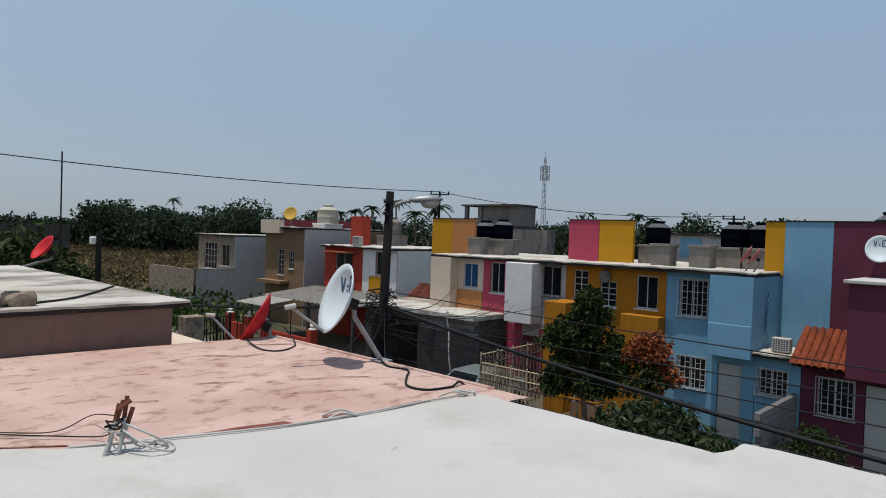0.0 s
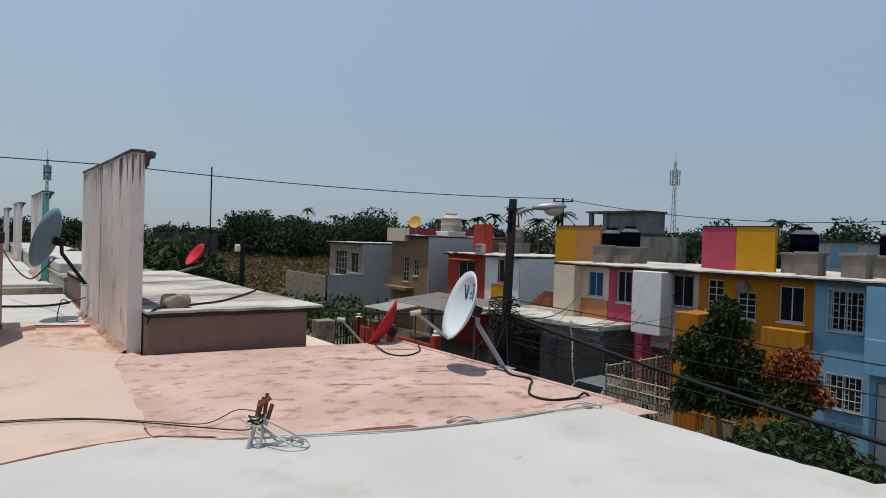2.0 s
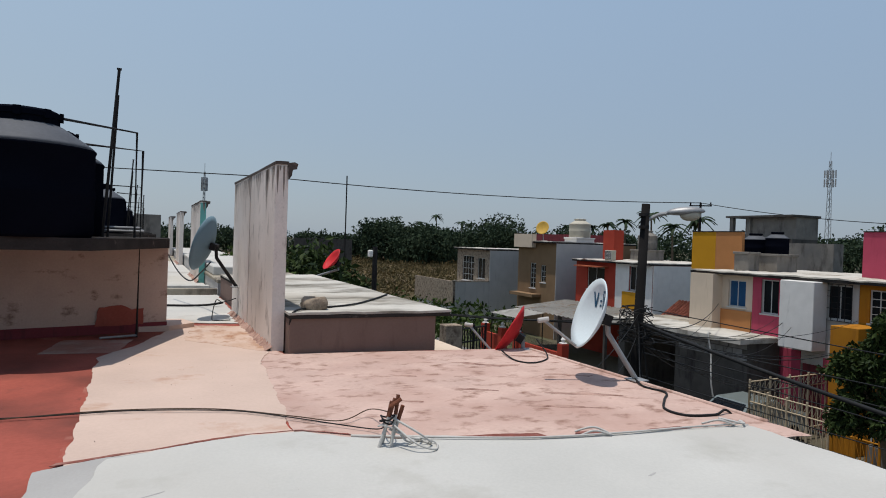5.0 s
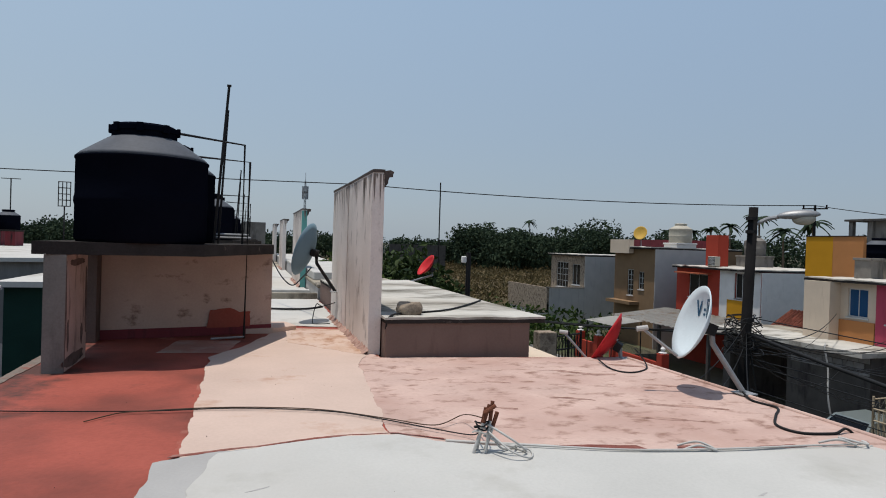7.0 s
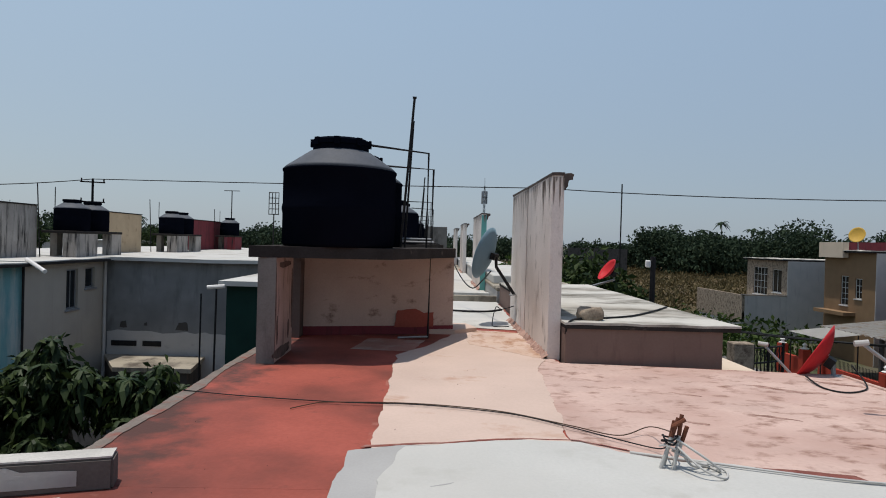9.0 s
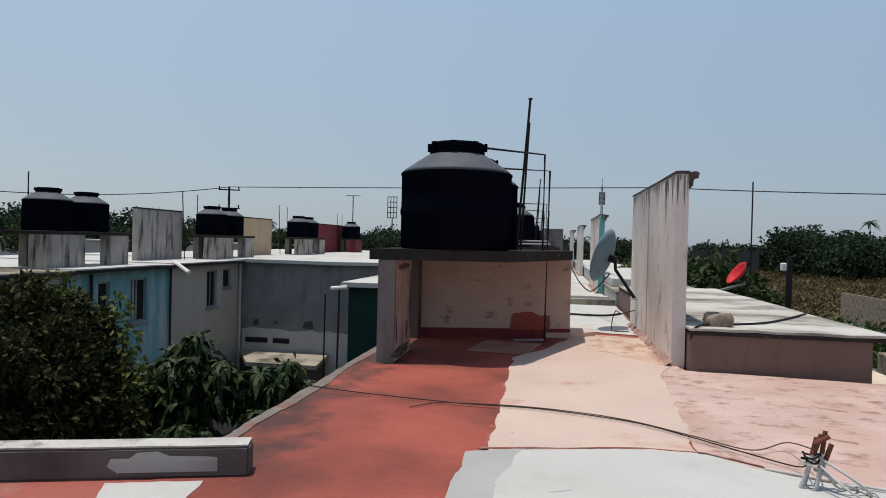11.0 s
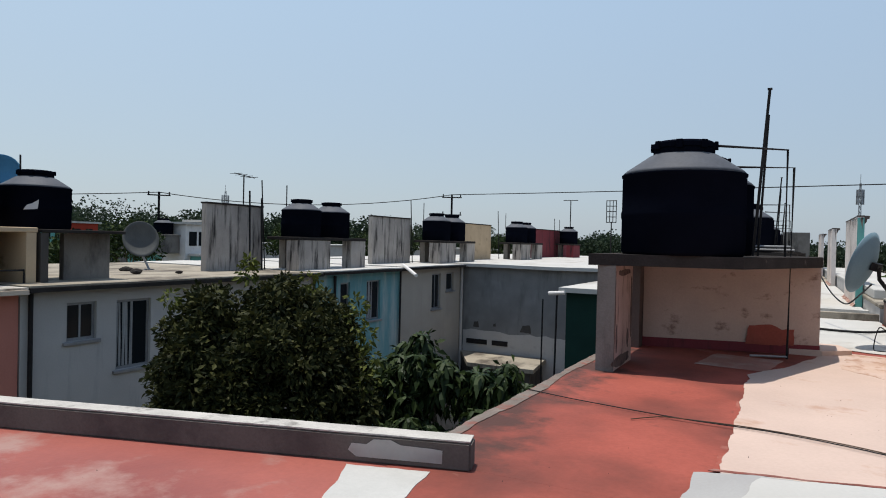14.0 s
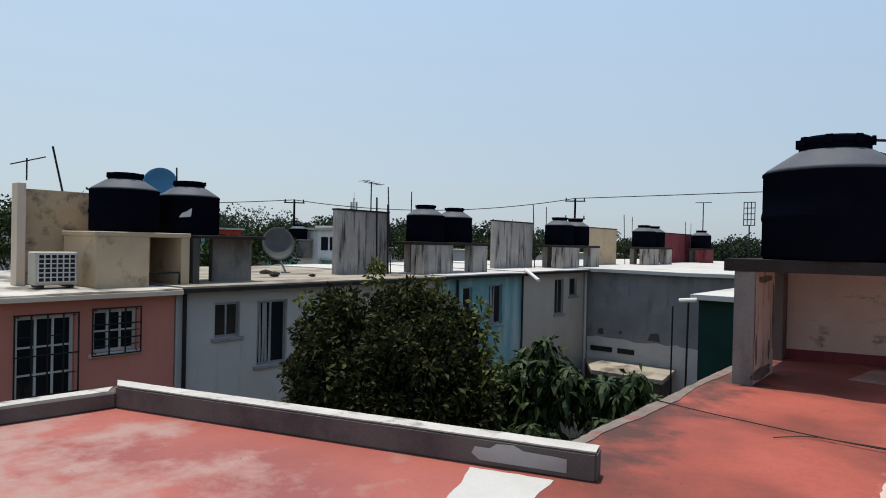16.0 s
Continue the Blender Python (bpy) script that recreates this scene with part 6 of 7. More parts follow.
fence((18.0, 1.6), (18.0, 4.0), -4.0, "paintsteel", "white iron street fence", 16, 0.9)

# street lamp and its cables
pole = thing("street_lamp", (7.3, 8.24, GROUND), "dark concrete street lamp pole with a cobra head lamp", "street lamp")
part("pole", tube(bmesh.new(), [(7.24, 8.27, GROUND), (7.27, 8.25, -0.75), (7.33, 8.21, 1.95)], 0.105, 14, 0.066), "pole", pole, smooth=True)
part("arm", tubes(([(7.33, 8.21, 1.68), (7.5, 8.1, 1.78), (7.70, 7.95, 1.83)], 0.03)), "galv", pole)
bm = bmesh.new()
bmesh.ops.create_uvsphere(bm, u_segments=16, v_segments=10, radius=1)
for v in bm.verts:
    v.co = Vector((v.co.x * 0.30, v.co.y * 0.12, v.co.z * (0.09 if v.co.z > 0 else 0.05)))
bmesh.ops.transform(bm, matrix=pose(7.82, 7.85, 1.83, 0, -4, -38), verts=bm.verts)
head = part("lamp_head", bm, "galv", pole, "grey cobra head", smooth=True)
bm = bmesh.new()
bmesh.ops.create_uvsphere(bm, u_segments=16, v_segments=10, radius=1)
bmesh.ops.transform(bm, matrix=pose(7.88, 7.80, 1.78, 0, -4, -38) @ Matrix.Diagonal((0.16, 0.10, 0.09, 1)), verts=bm.verts)
part("lamp_bowl", bm, "cream_tank", head, "yellowed lamp bowl", smooth=True)
for z in (1.75, 1.55, 0.2):
    part("band", tube(bmesh.new(), [(7.31, 8.22, z), (7.31, 8.22, z + 0.05)], 0.085, 14), "iron", pole)
bm = bmesh.new()
rnd = random.Random(4)
for i in range(26):
    c = Vector((7.27, 8.25, 0.0 + rnd.uniform(-0.3, 0.25)))
    ring = [c + Vector((math.cos(q) * rnd.uniform(0.12, 0.35), math.sin(q) * rnd.uniform(0.12, 0.35), rnd.uniform(-0.08, 0.08))) for q in (k * 0.7 for k in range(rnd.randint(4, 9)))]
    tube(bm, smooth_path(ring, 4), 0.008, 5)
part("cable_coil", bm, "cable", pole, "messy coils of black cable")


def wire(a, b, drop, r, label="black overhead cable against the sky", n=20):
    ob = part("overhead_cable", tube(bmesh.new(), sag(a, b, drop, n), r, 5), "cable", smooth=True)
    return tagged(ob, label, "cable", "overhead cables")


wire((7.28, 8.2, 0.02), (6.9, -14, -0.2), 0.75, 0.028, "thick black overhead cable along the street", 30)
for (y0, z0), (y1, z1) in (((3.53, 0.14), (1.26, 0.10)), ((3.51, -0.18), (1.25, -0.04)), ((3.49, -0.68), (1.22, -0.77)), ((3.48, -0.93), (1.22, -0.85)), ((3.5, -0.45), (1.2, -0.4)), ((3.5, -1.15), (1.2, -1.05))):
    k = (z1 - z0) / (y1 - y0)
    wire((8.0, 9.0, z0 - (9.0 - 3.5) * -k * 0.4 - 0.0), (8.0, -14, z1 - k * 3), 0.15, 0.008, "thin black overhead cable over the street", 20)
wire((7.28, 8.2, 0.0), (20.9, 19.0, -0.9), 0.4, 0.012, "black service cable to a house")
wire((7.28, 8.2, 0.05), (20.9, 16.0, -1.2), 0.5, 0.012, "black service cable to a house")
wire((7.28, 8.2, -0.05), (20.9, 13.0, -1.4), 0.6, 0.012, "black service cable to a house")
wire((7.28, 8.2, 0.1), (3.3, 13.9, 0.1), 0.25, 0.012, "black service cable along the row")
wire((7.28, 8.2, 0.0), (5.5, 40.0, -0.6), 0.7, 0.02, "black overhead cable along the street")
rnd = random.Random(12)
for i in range(9):
    wire((7.28, 8.22, rnd.uniform(-0.3, 0.3)), (20.5, rnd.uniform(8.5, 20.0), rnd.uniform(-2.2, -0.6)), rnd.uniform(0.3, 1.1), 0.007, "thin black service cable to a house")
for i in range(4):
    wire((7.28, 8.22, rnd.uniform(-0.3, 0.2)), (4.2, rnd.uniform(4.5, 6.8), rnd.uniform(-0.5, -0.1)), rnd.uniform(0.1, 0.4), 0.006, "thin black service cable to the roof edge")
for dx in (-0.08, 0.04):
    wire((7.25 + dx, 8.2, 0.0), (7.8 + dx, 7.6, GROUND), -0.05, 0.012, "grey guy cable hanging beside the pole")

# ---- houses further along the street ----
h = row_house(26.1, 32.7, "redhouse", "red and white two storey house with a yellow panel", [(30.0, 31.6, -1.3, 0.0), (27.0, 27.9, -1.1, 0.2)], x=24.0, z1=0.30, name="street_house")
part("panel", holed(bmesh.new(), "x", 23.95, 0.046, 26.12, 29.0, -2.9, 0.29, [(27.0, 27.9, -1.1, 0.2)]), "white", h, "white painted bay")
part("panel", boxes((23.93, 23.948, 26.9, 28.4, -2.4, -1.2)), "yellow", h, "yellow panel under the window")
part("side_panel", boxes((24.0, 27.0, 26.06, 26.1, GROUND, 0.29)), "white", h, "white side wall")
window(h, 24.0, -1, 27.0, 27.9, -1.1, 0.2)
window(h, 24.0, -1, 30.0, 31.6, -1.3, 0.0)
part("awning", prism([(23.2, 29.7), (24.0, 29.7), (24.0, 31.9), (23.2, 31.9)], 0.02, 0.08), "tile", h, "red sheet awning")
part("tank_wall", boxes((25.0, 25.7, 30.5, 31.5, 0.42, 2.2)), "redhouse", h, "red tank wall")
aircon((23.95, 29.5, 0.44), 0.62, "-x")
tank((26.3, 35.6, 1.75), 0.72, 1.25, group="cream water tanks", label="cream plastic rooftop water tank", mat_body="cream_tank", mat_top="cream_tank", seg=24)
pedestal(25.6, 27.0, 34.95, 36.3, 1.42, 1.75, "white")
tank((28.5, 31.6, 1.1), 0.6, 1.2, group="cream water tanks", label="grey plastic rooftop water tank", mat_body="concrete", mat_top="concrete", seg=24)
pedestal(27.8, 29.2, 30.9, 32.3, 0.40, 1.1, "concrete")
sh = thing("tin_roof_porch", (21.5, 27.0, GROUND), "low porch with rusty corrugated sheet roof", "porch")
bm = bmesh.new()
n = 60
prev = None
for i in range(n + 1):
    y = 25.0 + 8.5 * i / n
    c = [bm.verts.new((20.2, y, -2.55 + 0.04 * math.sin(i * 2.1))), bm.verts.new((23.9, y, -2.15 + 0.04 * math.sin(i * 2.1)))]
    if prev:
        bm.faces.new((prev[0], c[0], c[1], prev[1]))
    prev = c
bmesh.ops.solidify(bm, geom=list(bm.faces), thickness=0.02)
part("roof_sheet", bm, "sheet", sh)
for y in (25.2, 29.0, 33.0):
    part("post", boxes((20.3, 20.45, y, y + 0.15, GROUND, -2.6)), "concrete_dark", sh)
sc = thing("sheet_canopy", (18.6, 30.6, GROUND), "small pale sheet canopy on thin posts", "canopy")
bm = bmesh.new()
bm.faces.new([bm.verts.new(p) for p in ((17.7, 29.3, -2.66), (17.7, 32.0, -2.66), (19.6, 32.0, -2.44), (19.6, 29.3, -2.44))])
bmesh.ops.solidify(bm, geom=list(bm.faces), thickness=0.03)
part("sheet", bm, "roof_bright", sc)
for x_ in (17.8, 19.5):
    for y_ in (29.4, 31.9):
        part("post", tubes(([(x_, y_, GROUND), (x_, y_, -2.70 + (x_ - 17.7) * 0.115)], 0.03)), "iron", sc)
tagged(part("gate_pillar", boxes((6.5, 6.95, 13.9, 14.25, GROUND, -0.75), bevel=0.02), "stone"), "rough stone clad gate pillar on the pavement", "pillar")
gw = thing("gate_wall", (18.0, 27, GROUND), "red front wall with an iron gate and pillars", "wall")
for y0, y1 in ((25.5, 29.4), (31.2, 33.0)):
    part("wall", boxes((18.0, 18.2, y0, y1, GROUND, -3.9)), "redhouse", gw)
for y in (25.3, 29.4, 31.0, 33.0):
    pl_ = part("pillar", boxes((17.9, 18.3, y, y + 0.4, GROUND, -3.45), bevel=0.02), "redhouse", gw)
    part("finial", lathe([(0.16, 0), (0.2, 0.05), (0.06, 0.1), (0.12, 0.22), (0.02, 0.34)], (18.1, y + 0.2, -3.45), 12), "white", pl_)
bm = bmesh.new()
for i in range(40):
    y = 25.8 + i * 0.09
    tube(bm, [(18.1, y, -3.9), (18.1, y, -3.5)], 0.012, 4)
part("railing", bm, "iron", gw)
# brown house and grey stone house
h = row_house(34.9, 39.5, "brownhouse", "brown two storey house with a small balcony", [(36.0, 36.6, -1.3, -0.15), (37.2, 37.9, -1.75, -0.05)], x=24.0, z1=1.30, name="street_house")
window(h, 24.0, -1, 36.0, 36.6, -1.3, -0.15, cols=2, rows=3)
window(h, 24.0, -1, 37.2, 37.9, -1.75, -0.05, cols=2, rows=5)
part("side_panel", boxes((24.0, 29.0, 34.85, 34.9, GROUND, 1.3)), "greywhite", h, "grey side wall")
part("balcony", boxes((23.3, 23.99, 36.5, 39.4, -2.3, -2.1)), "brownhouse", h)
part("parapet_tiles", boxes((23.6, 23.95, 37.2, 39.5, 1.0, 1.9)), "cream", h)
part("penthouse", boxes((28.0, 31.0, 38, 44, 1.3, 2.0)), "maroon", h)
dish((24.5, 37.2, 1.45), (24.4, 37.2, 2.35), (-0.7, -0.6, 0.4), 0.48, "dish_yellow", (24.5, 37.2, 1.44), "yellow painted satellite dish on the brown house", arm=False)
h = row_house(43.7, 49.3, "stone", "grey two storey house with stone cladding and a terrace", [(46.3, 48.3, -1.9, 0.1), (44.4, 45.6, -1.6, 0.0)], x=24.0, z1=0.62, name="street_house")
window(h, 24.0, -1, 46.3, 48.3, -1.9, 0.1, cols=4, rows=4)
window(h, 24.0, -1, 44.4, 45.6, -1.6, 0.0, cols=2)
part("side_panel", boxes((24.0, 29.5, 43.62, 43.69, GROUND, 0.61)), "greywhite", h, "grey rendered side wall")
part("terrace", boxes((21.0, 24.0, 43.7, 51.2, GROUND, -2.9)), "greywhite", h)
part("terrace_parapet", boxes((20.97, 21.15, 43.7, 51.2, -3.6, -1.75)), "stone", h, "stone clad terrace parapet")
part("terrace_parapet", boxes((21.152, 24.0, 43.66, 43.82, -3.6, -1.78)), "greywhite", h)
part("parapet_cap", boxes((20.93, 24.0, 43.62, 43.86, -1.745, -1.70)), "concrete", h)
part("terrace_block", boxes((24.0, 30.0, 49.35, 51.2, GROUND, -2.4)), "stone", h)

# ---- the shaded row behind, seen from its rear ----
XL = -10.0


def rear_house(y0, y1, wall, label, holes, roof="roof_grey", z1=0.36, depth=6.5, edge="slab_dark"):
    h = thing("rear_house", (XL, (y0 + y1) / 2, GROUND), label, "house", "houses of the rear row")
    part("rear_wall", holed(bmesh.new(), "x", XL, -0.14, y0 + 0.003, y1 - 0.003, GROUND, z1, holes), wall, h)
    part("body", boxes((XL - depth, XL - 0.6, y0 + 0.003, y1 - 0.003, GROUND, z1)), wall, h)
    for yy in (y0 + 0.003, y1 - 0.103):
        part("side_wall", boxes((XL - 0.598, XL - 0.142, yy, yy + 0.1, GROUND, z1)), wall, h)
    # the eave's shadow line is put in as a near-black strip
    part("roof_slab", boxes((XL - depth, XL + 0.27, y0, y1, z1 + 0.003, z1 + 0.07)), edge, h, "slab edge coloured dark for the eave's shade" if edge == "slab_dark" else "cream slab edge")
    bm = boxes((XL - depth, XL + 0.24, y0, y1, z1 + 0.073, z1 + 0.10))
    bmesh.ops.subdivide_edges(bm, edges=list(bm.edges), cuts=6, use_grid_fill=True)
    for v in bm.verts:
        v.co += noise.noise_vector(v.co * 2.1) * 0.016
    part("roof", bm, roof, h, "stained flat roof slab")
    return h


r1 = rear_house(0.2, 5.48, "salmon", "salmon pink house rear with white barred windows", [(3.22, 3.97, -1.5, 0.12), (4.22, 4.87, -0.48, 0.15)], "roof_stained", 0.34, edge="cream")
window(r1, XL, 1, 3.22, 3.97, -1.5, 0.12, cols=3, rows=4, bars=4, bar_mat="iron")
window(r1, XL, 1, 4.22, 4.87, -0.48, 0.15, cols=3, rows=2, bars=3, bar_mat="iron")
r2 = rear_house(5.50, 12.2, "greywhite", "grey white house rear with sliding windows", [(6.20, 6.70, -0.46, 0.15), (7.05, 7.72, -1.04, 0.14)])
window(r2, XL, 1, 6.20, 6.70, -0.46, 0.15, rim="galv")
window(r2, XL, 1, 7.05, 7.72, -1.04, 0.14, rim="galv", curtain=True)
for y in (5.62, 12.1, 12.9):
    part("downpipe", tubes(([(XL + 0.06, y, GROUND), (XL + 0.06, y, 0.34)], 0.035)), "iron", r2)
r3 = rear_house(12.22, 16.03, "teal", "faded turquoise house rear with streaked paint", [(14.34, 15.0, -0.91, 0.16), (13.2, 13.6, -0.6, 0.15)], "roof_bright", 0.38)
window(r3, XL, 1, 14.34, 15.0, -0.91, 0.16, rim="galv", curtain=True)
window(r3, XL, 1, 13.2, 13.6, -0.6, 0.15, rim="galv", cols=1)
part("downpipe", tubes(([(XL + 0.06, 15.95, GROUND), (XL + 0.06, 15.95, 0.38)], 0.03)), "iron", r3)
tagged(part("fallen_pipe", tube(bmesh.new(), [(XL + 0.1, 16.0, 0.55), (XL + 0.9, 15.4, 0.30)], 0.05, 8), "white"), "short white pipe sticking out under the eave", "pipe")
r4 = rear_house(16.05, 20.0, "palewall", "pale cream house rear with narrow windows", [(17.92, 18.5, -0.89, 0.22), (18.88, 19.4, -0.36, 0.23)], "roof_bright", 0.40)
window(r4, XL, 1, 17.92, 18.5, -0.89, 0.22, rim="galv")
window(r4, XL, 1, 18.88, 19.4, -0.36, 0.23, rim="galv", cols=1)
part("downpipe", tubes(([(XL + 0.06, 19.9, GROUND), (XL + 0.06, 19.9, 0.40)], 0.05)), "greywhite", r4)
# grey end wall that closes the yard
r5 = thing("rear_house", (-7.5, 20.0, GROUND), "house with a large bare grey rendered end wall", "house", "houses of the rear row")
part("wall", boxes((-16.5, -4.2, 20.02, 42.0, GROUND, 0.42)), "grey_render", r5)
wb = part("white_band", ragged([(-9.9, 0.0), (-4.3, 0.0), (-4.3, 1.82), (-6.0, 1.80), (-7.5, 1.84), (-8.2, 1.80), (-8.7, 1.88), (-9.9, 1.86)], 0.05, 0.15, 7, 0, 0.004), "greywhite", r5, "unpainted pale lower band", world_coords=False)
wb.matrix_local = Matrix.Translation((7.5, 0.012, 1.32)) @ Matrix.Rotation(radians(90), 4, "X")
for xx, ww in ((-9.38, 0.76), (-8.53, 0.56)):
    part("air_brick", boxes((xx - ww / 2, xx + ww / 2, 19.985, 20.018, -2.18, -2.02)), "iron", r5, "dark slotted vent")
for xx, zz, ww, hh, sd in ((-9.43, -1.60, 0.22, 0.18, 81), (-7.64, -1.66, 0.40, 0.24, 82), (-8.75, -1.52, 0.10, 0.08, 83)):
    p = part("chipped_patch", ragged([(-ww / 2, 0), (ww / 2, 0), (ww * 0.4, hh), (-ww * 0.3, hh * 0.9)], 0.04, 0.05, seed=sd, thick=0.004), "concrete_dark", r5, "dark chipped patch", world_coords=False)
    p.matrix_local = Matrix.Translation((xx + 7.5, 0.008, zz - GROUND)) @ Matrix.Rotation(radians(90), 4, "X")
bm = boxes((-16.5, -4.0, 19.8, 42.0, 0.423, 0.53))
bmesh.ops.subdivide_edges(bm, edges=list(bm.edges), cuts=8, use_grid_fill=True)
for v in bm.verts:
    v.co += noise.noise_vector(v.co * 1.3) * 0.02
part("roof", bm, "roof_bright", r5, "bright white coated flat roof")
tagged(part("yard_slab", prism([(-9.95, 19.96), (-6.9, 19.96), (-6.6, 18.0), (-8.75, 18.0)], -2.56, -2.44), "roof_grey"), "low stained concrete slab roof in the yard", "roof", kind="structure")
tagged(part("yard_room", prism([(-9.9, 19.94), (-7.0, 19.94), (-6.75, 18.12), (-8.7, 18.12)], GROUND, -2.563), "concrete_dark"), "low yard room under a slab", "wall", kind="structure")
tagged(part("yard_floor", boxes((-9.98, -1.9, 9.0, 19.9, GROUND, GROUND + 0.04)), "concrete"), "grey concrete floor of the back yard", "floor", kind="structure")
tagged(part("yard_wall", boxes((-9.95, -4.3, 15.2, 15.35, GROUND, -2.75), bevel=0.02), "concrete"), "low grey dividing wall in the yard", "wall", kind="structure")
gs = thing("green_shed", (-3.4, 13.0, GROUND), "dark green sheet lean-to with a white roof edge", "shed")
part("wall", boxes((-3.98, -2.06, 12.6, 12.7, GROUND, 0.30)), "green", gs)
part("wall", boxes((-3.98, -3.88, 12.702, 16.0, GROUND, 0.30)), "green", gs)
part("roof", prism([(-4.08, 12.4), (-2.06, 12.4), (-2.06, 16), (-4.08, 16)], 0.305, 0.40), "roof_bright", gs)
part("post", tubes(([(-4.2, 12.5, GROUND), (-4.14, 12.5, 0.26)], 0.02)), "iron", gs)
part("gutter", tubes(([(-4.28, 12.4, 0.27), (-3.95, 12.4, 0.30)], 0.04)), "white", gs)
tagged(part("yard_pole", tube(bmesh.new(), [(-5.4, 15.2, GROUND), (-5.38, 15.2, -0.1)], 0.02, 8), "iron"), "thin iron post in the yard", "post")

# tanks, stands and walls on the rear row
RZ0 = 0.46


def rear_group(y, wall, wall_len, m_ped, tr=0.5, th=0.95, x=-11.0, gap=1.3, two=True, wall_first=True, wy=None):
    w0 = wy if wy is not None else y - wall_len - 0.15
    w = thing("tank_wall", (x - 0.6, w0, RZ0), "tall streaked tank wall on the rear roofs", "wall", "rear tank walls")
    part("wall", boxes((x - 0.75, x - 0.6, w0, w0 + wall_len, RZ0 - 0.05, 1.98)), wall, w)
    part("coping", boxes((x - 0.78, x - 0.57, w0 - 0.01, w0 + wall_len + 0.01, 1.983, 2.02)), "slab_dark", w)
    t = thing("tank_pedestal", (x, y, RZ0), "streaked concrete tank stand with an open bay", "tank stand", "rear tank stands")
    part("block", boxes((x + 0.1, x + 0.5, y, y + 1.2, RZ0 - 0.03, 1.20)), m_ped, t)
    if two:
        part("pier", boxes((x + 0.2, x + 0.5, y + 2.1, y + 2.75, RZ0 - 0.03, 1.20)), "streaked", t)
    part("rear_leg", boxes((x - 0.5, x - 0.3, y + 0.4, y + 0.7, RZ0 - 0.03, 1.20)), "concrete", t)
    part("slab", boxes((x - 0.52, x + 0.52, y - 0.03, y + (2.78 if two else 1.33), 1.203, 1.28), bevel=0.01), "slab_dark", t)
    tank((x + 0.02, y + 0.62, 1.28), tr, th, seg=28)
    if two:
        tank((x - 0.05, y + 0.62 + gap, 1.28), tr, th, seg=28)
    rd = thing("antenna_rods", (x - 0.5, y - 0.1, RZ0), "thin leaning iron rods beside the tanks", "rod", "antenna rods")
    part("rod", tubes(([(x - 0.5, y - 0.1, RZ0), (x - 0.55, y - 0.2, 2.65)], 0.016)), "iron", rd)
    part("rod", tubes(([(x - 0.55, y + 0.7, 1.9), (x - 0.55, y + 0.7, 2.6)], 0.014)), "iron", rd)


tp = thing("tank_wall", (-11.6, 3.0, RZ0), "tan patched tank wall with flaking render", "wall", "rear tank walls")
part("wall", boxes((-12.0, -11.85, 3.85, 6.4, RZ0 - 0.05, 1.98)), "tanpatch", tp)
part("pier", boxes((-11.84, -11.6, 3.74, 3.86, RZ0 - 0.05, 2.05)), "cream", tp)
pt = thing("tank_pedestal", (-10.9, 5.2, RZ0), "tan rendered tank stand with an open bay", "tank stand", "rear tank stands")
part("front", boxes((-10.55, -10.4, 4.42, 5.25, RZ0 - 0.03, 1.24)), "tan", pt)
part("side", boxes((-11.6, -10.551, 4.42, 4.56, RZ0 - 0.03, 1.24)), "tan", pt)
part("back", boxes((-11.6, -11.45, 4.561, 5.95, RZ0 - 0.03, 1.24)), "tan", pt)
part("end", boxes((-11.449, -10.4, 5.80, 5.95, RZ0 - 0.03, 1.24)), "tan", pt)
part("slab", boxes((-11.65, -10.39, 4.40, 5.97, 1.243, 1.32), bevel=0.01), "tan", pt)
part("rail", tubes(([(-10.42, 5.27, 0.46), (-10.42, 5.27, 0.66), (-10.42, 5.78, 0.66), (-10.42, 5.78, 0.46)], 0.016)), "iron", pt, "low iron rail across the bay")
tank((-11.0, 5.12, 1.32), 0.54, 0.98)
tk = tank((-11.1, 6.33, 1.30), 0.53, 0.97)
lb = part("torn_label", ragged([(0.0, 0.0), (0.20, 0.02), (0.21, 0.17), (0.12, 0.10), (0.05, 0.08)], 0.008, 0.03, seed=71, thick=0.003), "white", tk, "torn white paper label", world_coords=False)
lb.matrix_local = Matrix.Rotation(radians(-22), 4, "Z") @ Matrix.Translation((0.528, -0.24, 0.30)) @ Matrix.Rotation(radians(90), 4, "Z") @ Matrix.Rotation(radians(90), 4, "X")
pt = thing("tank_pedestal", (-10.9, 6.8, RZ0), "bare grey tank stand with an open bay", "tank stand", "rear tank stands")
part("side", boxes((-11.5, -10.4, 6.02, 6.14, RZ0 - 0.03, 1.24)), "concrete_dark", pt)
part("front", boxes((-10.9, -10.78, 6.62, 7.45, RZ0 - 0.03, 1.24)), "concrete", pt)
part("side", boxes((-11.5, -10.901, 7.33, 7.45, RZ0 - 0.03, 1.24)), "concrete", pt)
part("slab", boxes((-11.6, -10.38, 6.02, 7.48, 1.243, 1.30), bevel=0.01), "slab_dark", pt)
dish((-12.3, 6.2, RZ0), (-12.4, 6.45, 2.28), (0.75, -0.5, 0.3), 0.36, "dish_deep", (-12.3, 6.3, RZ0), "deep blue satellite dish behind the tanks", arm=False)
rd = thing("antenna_rods", (-12.2, 4.8, RZ0), "thin iron rod leaning behind the tanks", "rod", "antenna rods")
part("rod", tubes(([(-12.2, 4.95, RZ0), (-12.2, 4.45, 2.75)], 0.018)), "iron", rd)
rd = thing("antenna_rods", (-12.2, 6.7, RZ0), "short iron rod beside the blue dish", "rod", "antenna rods")
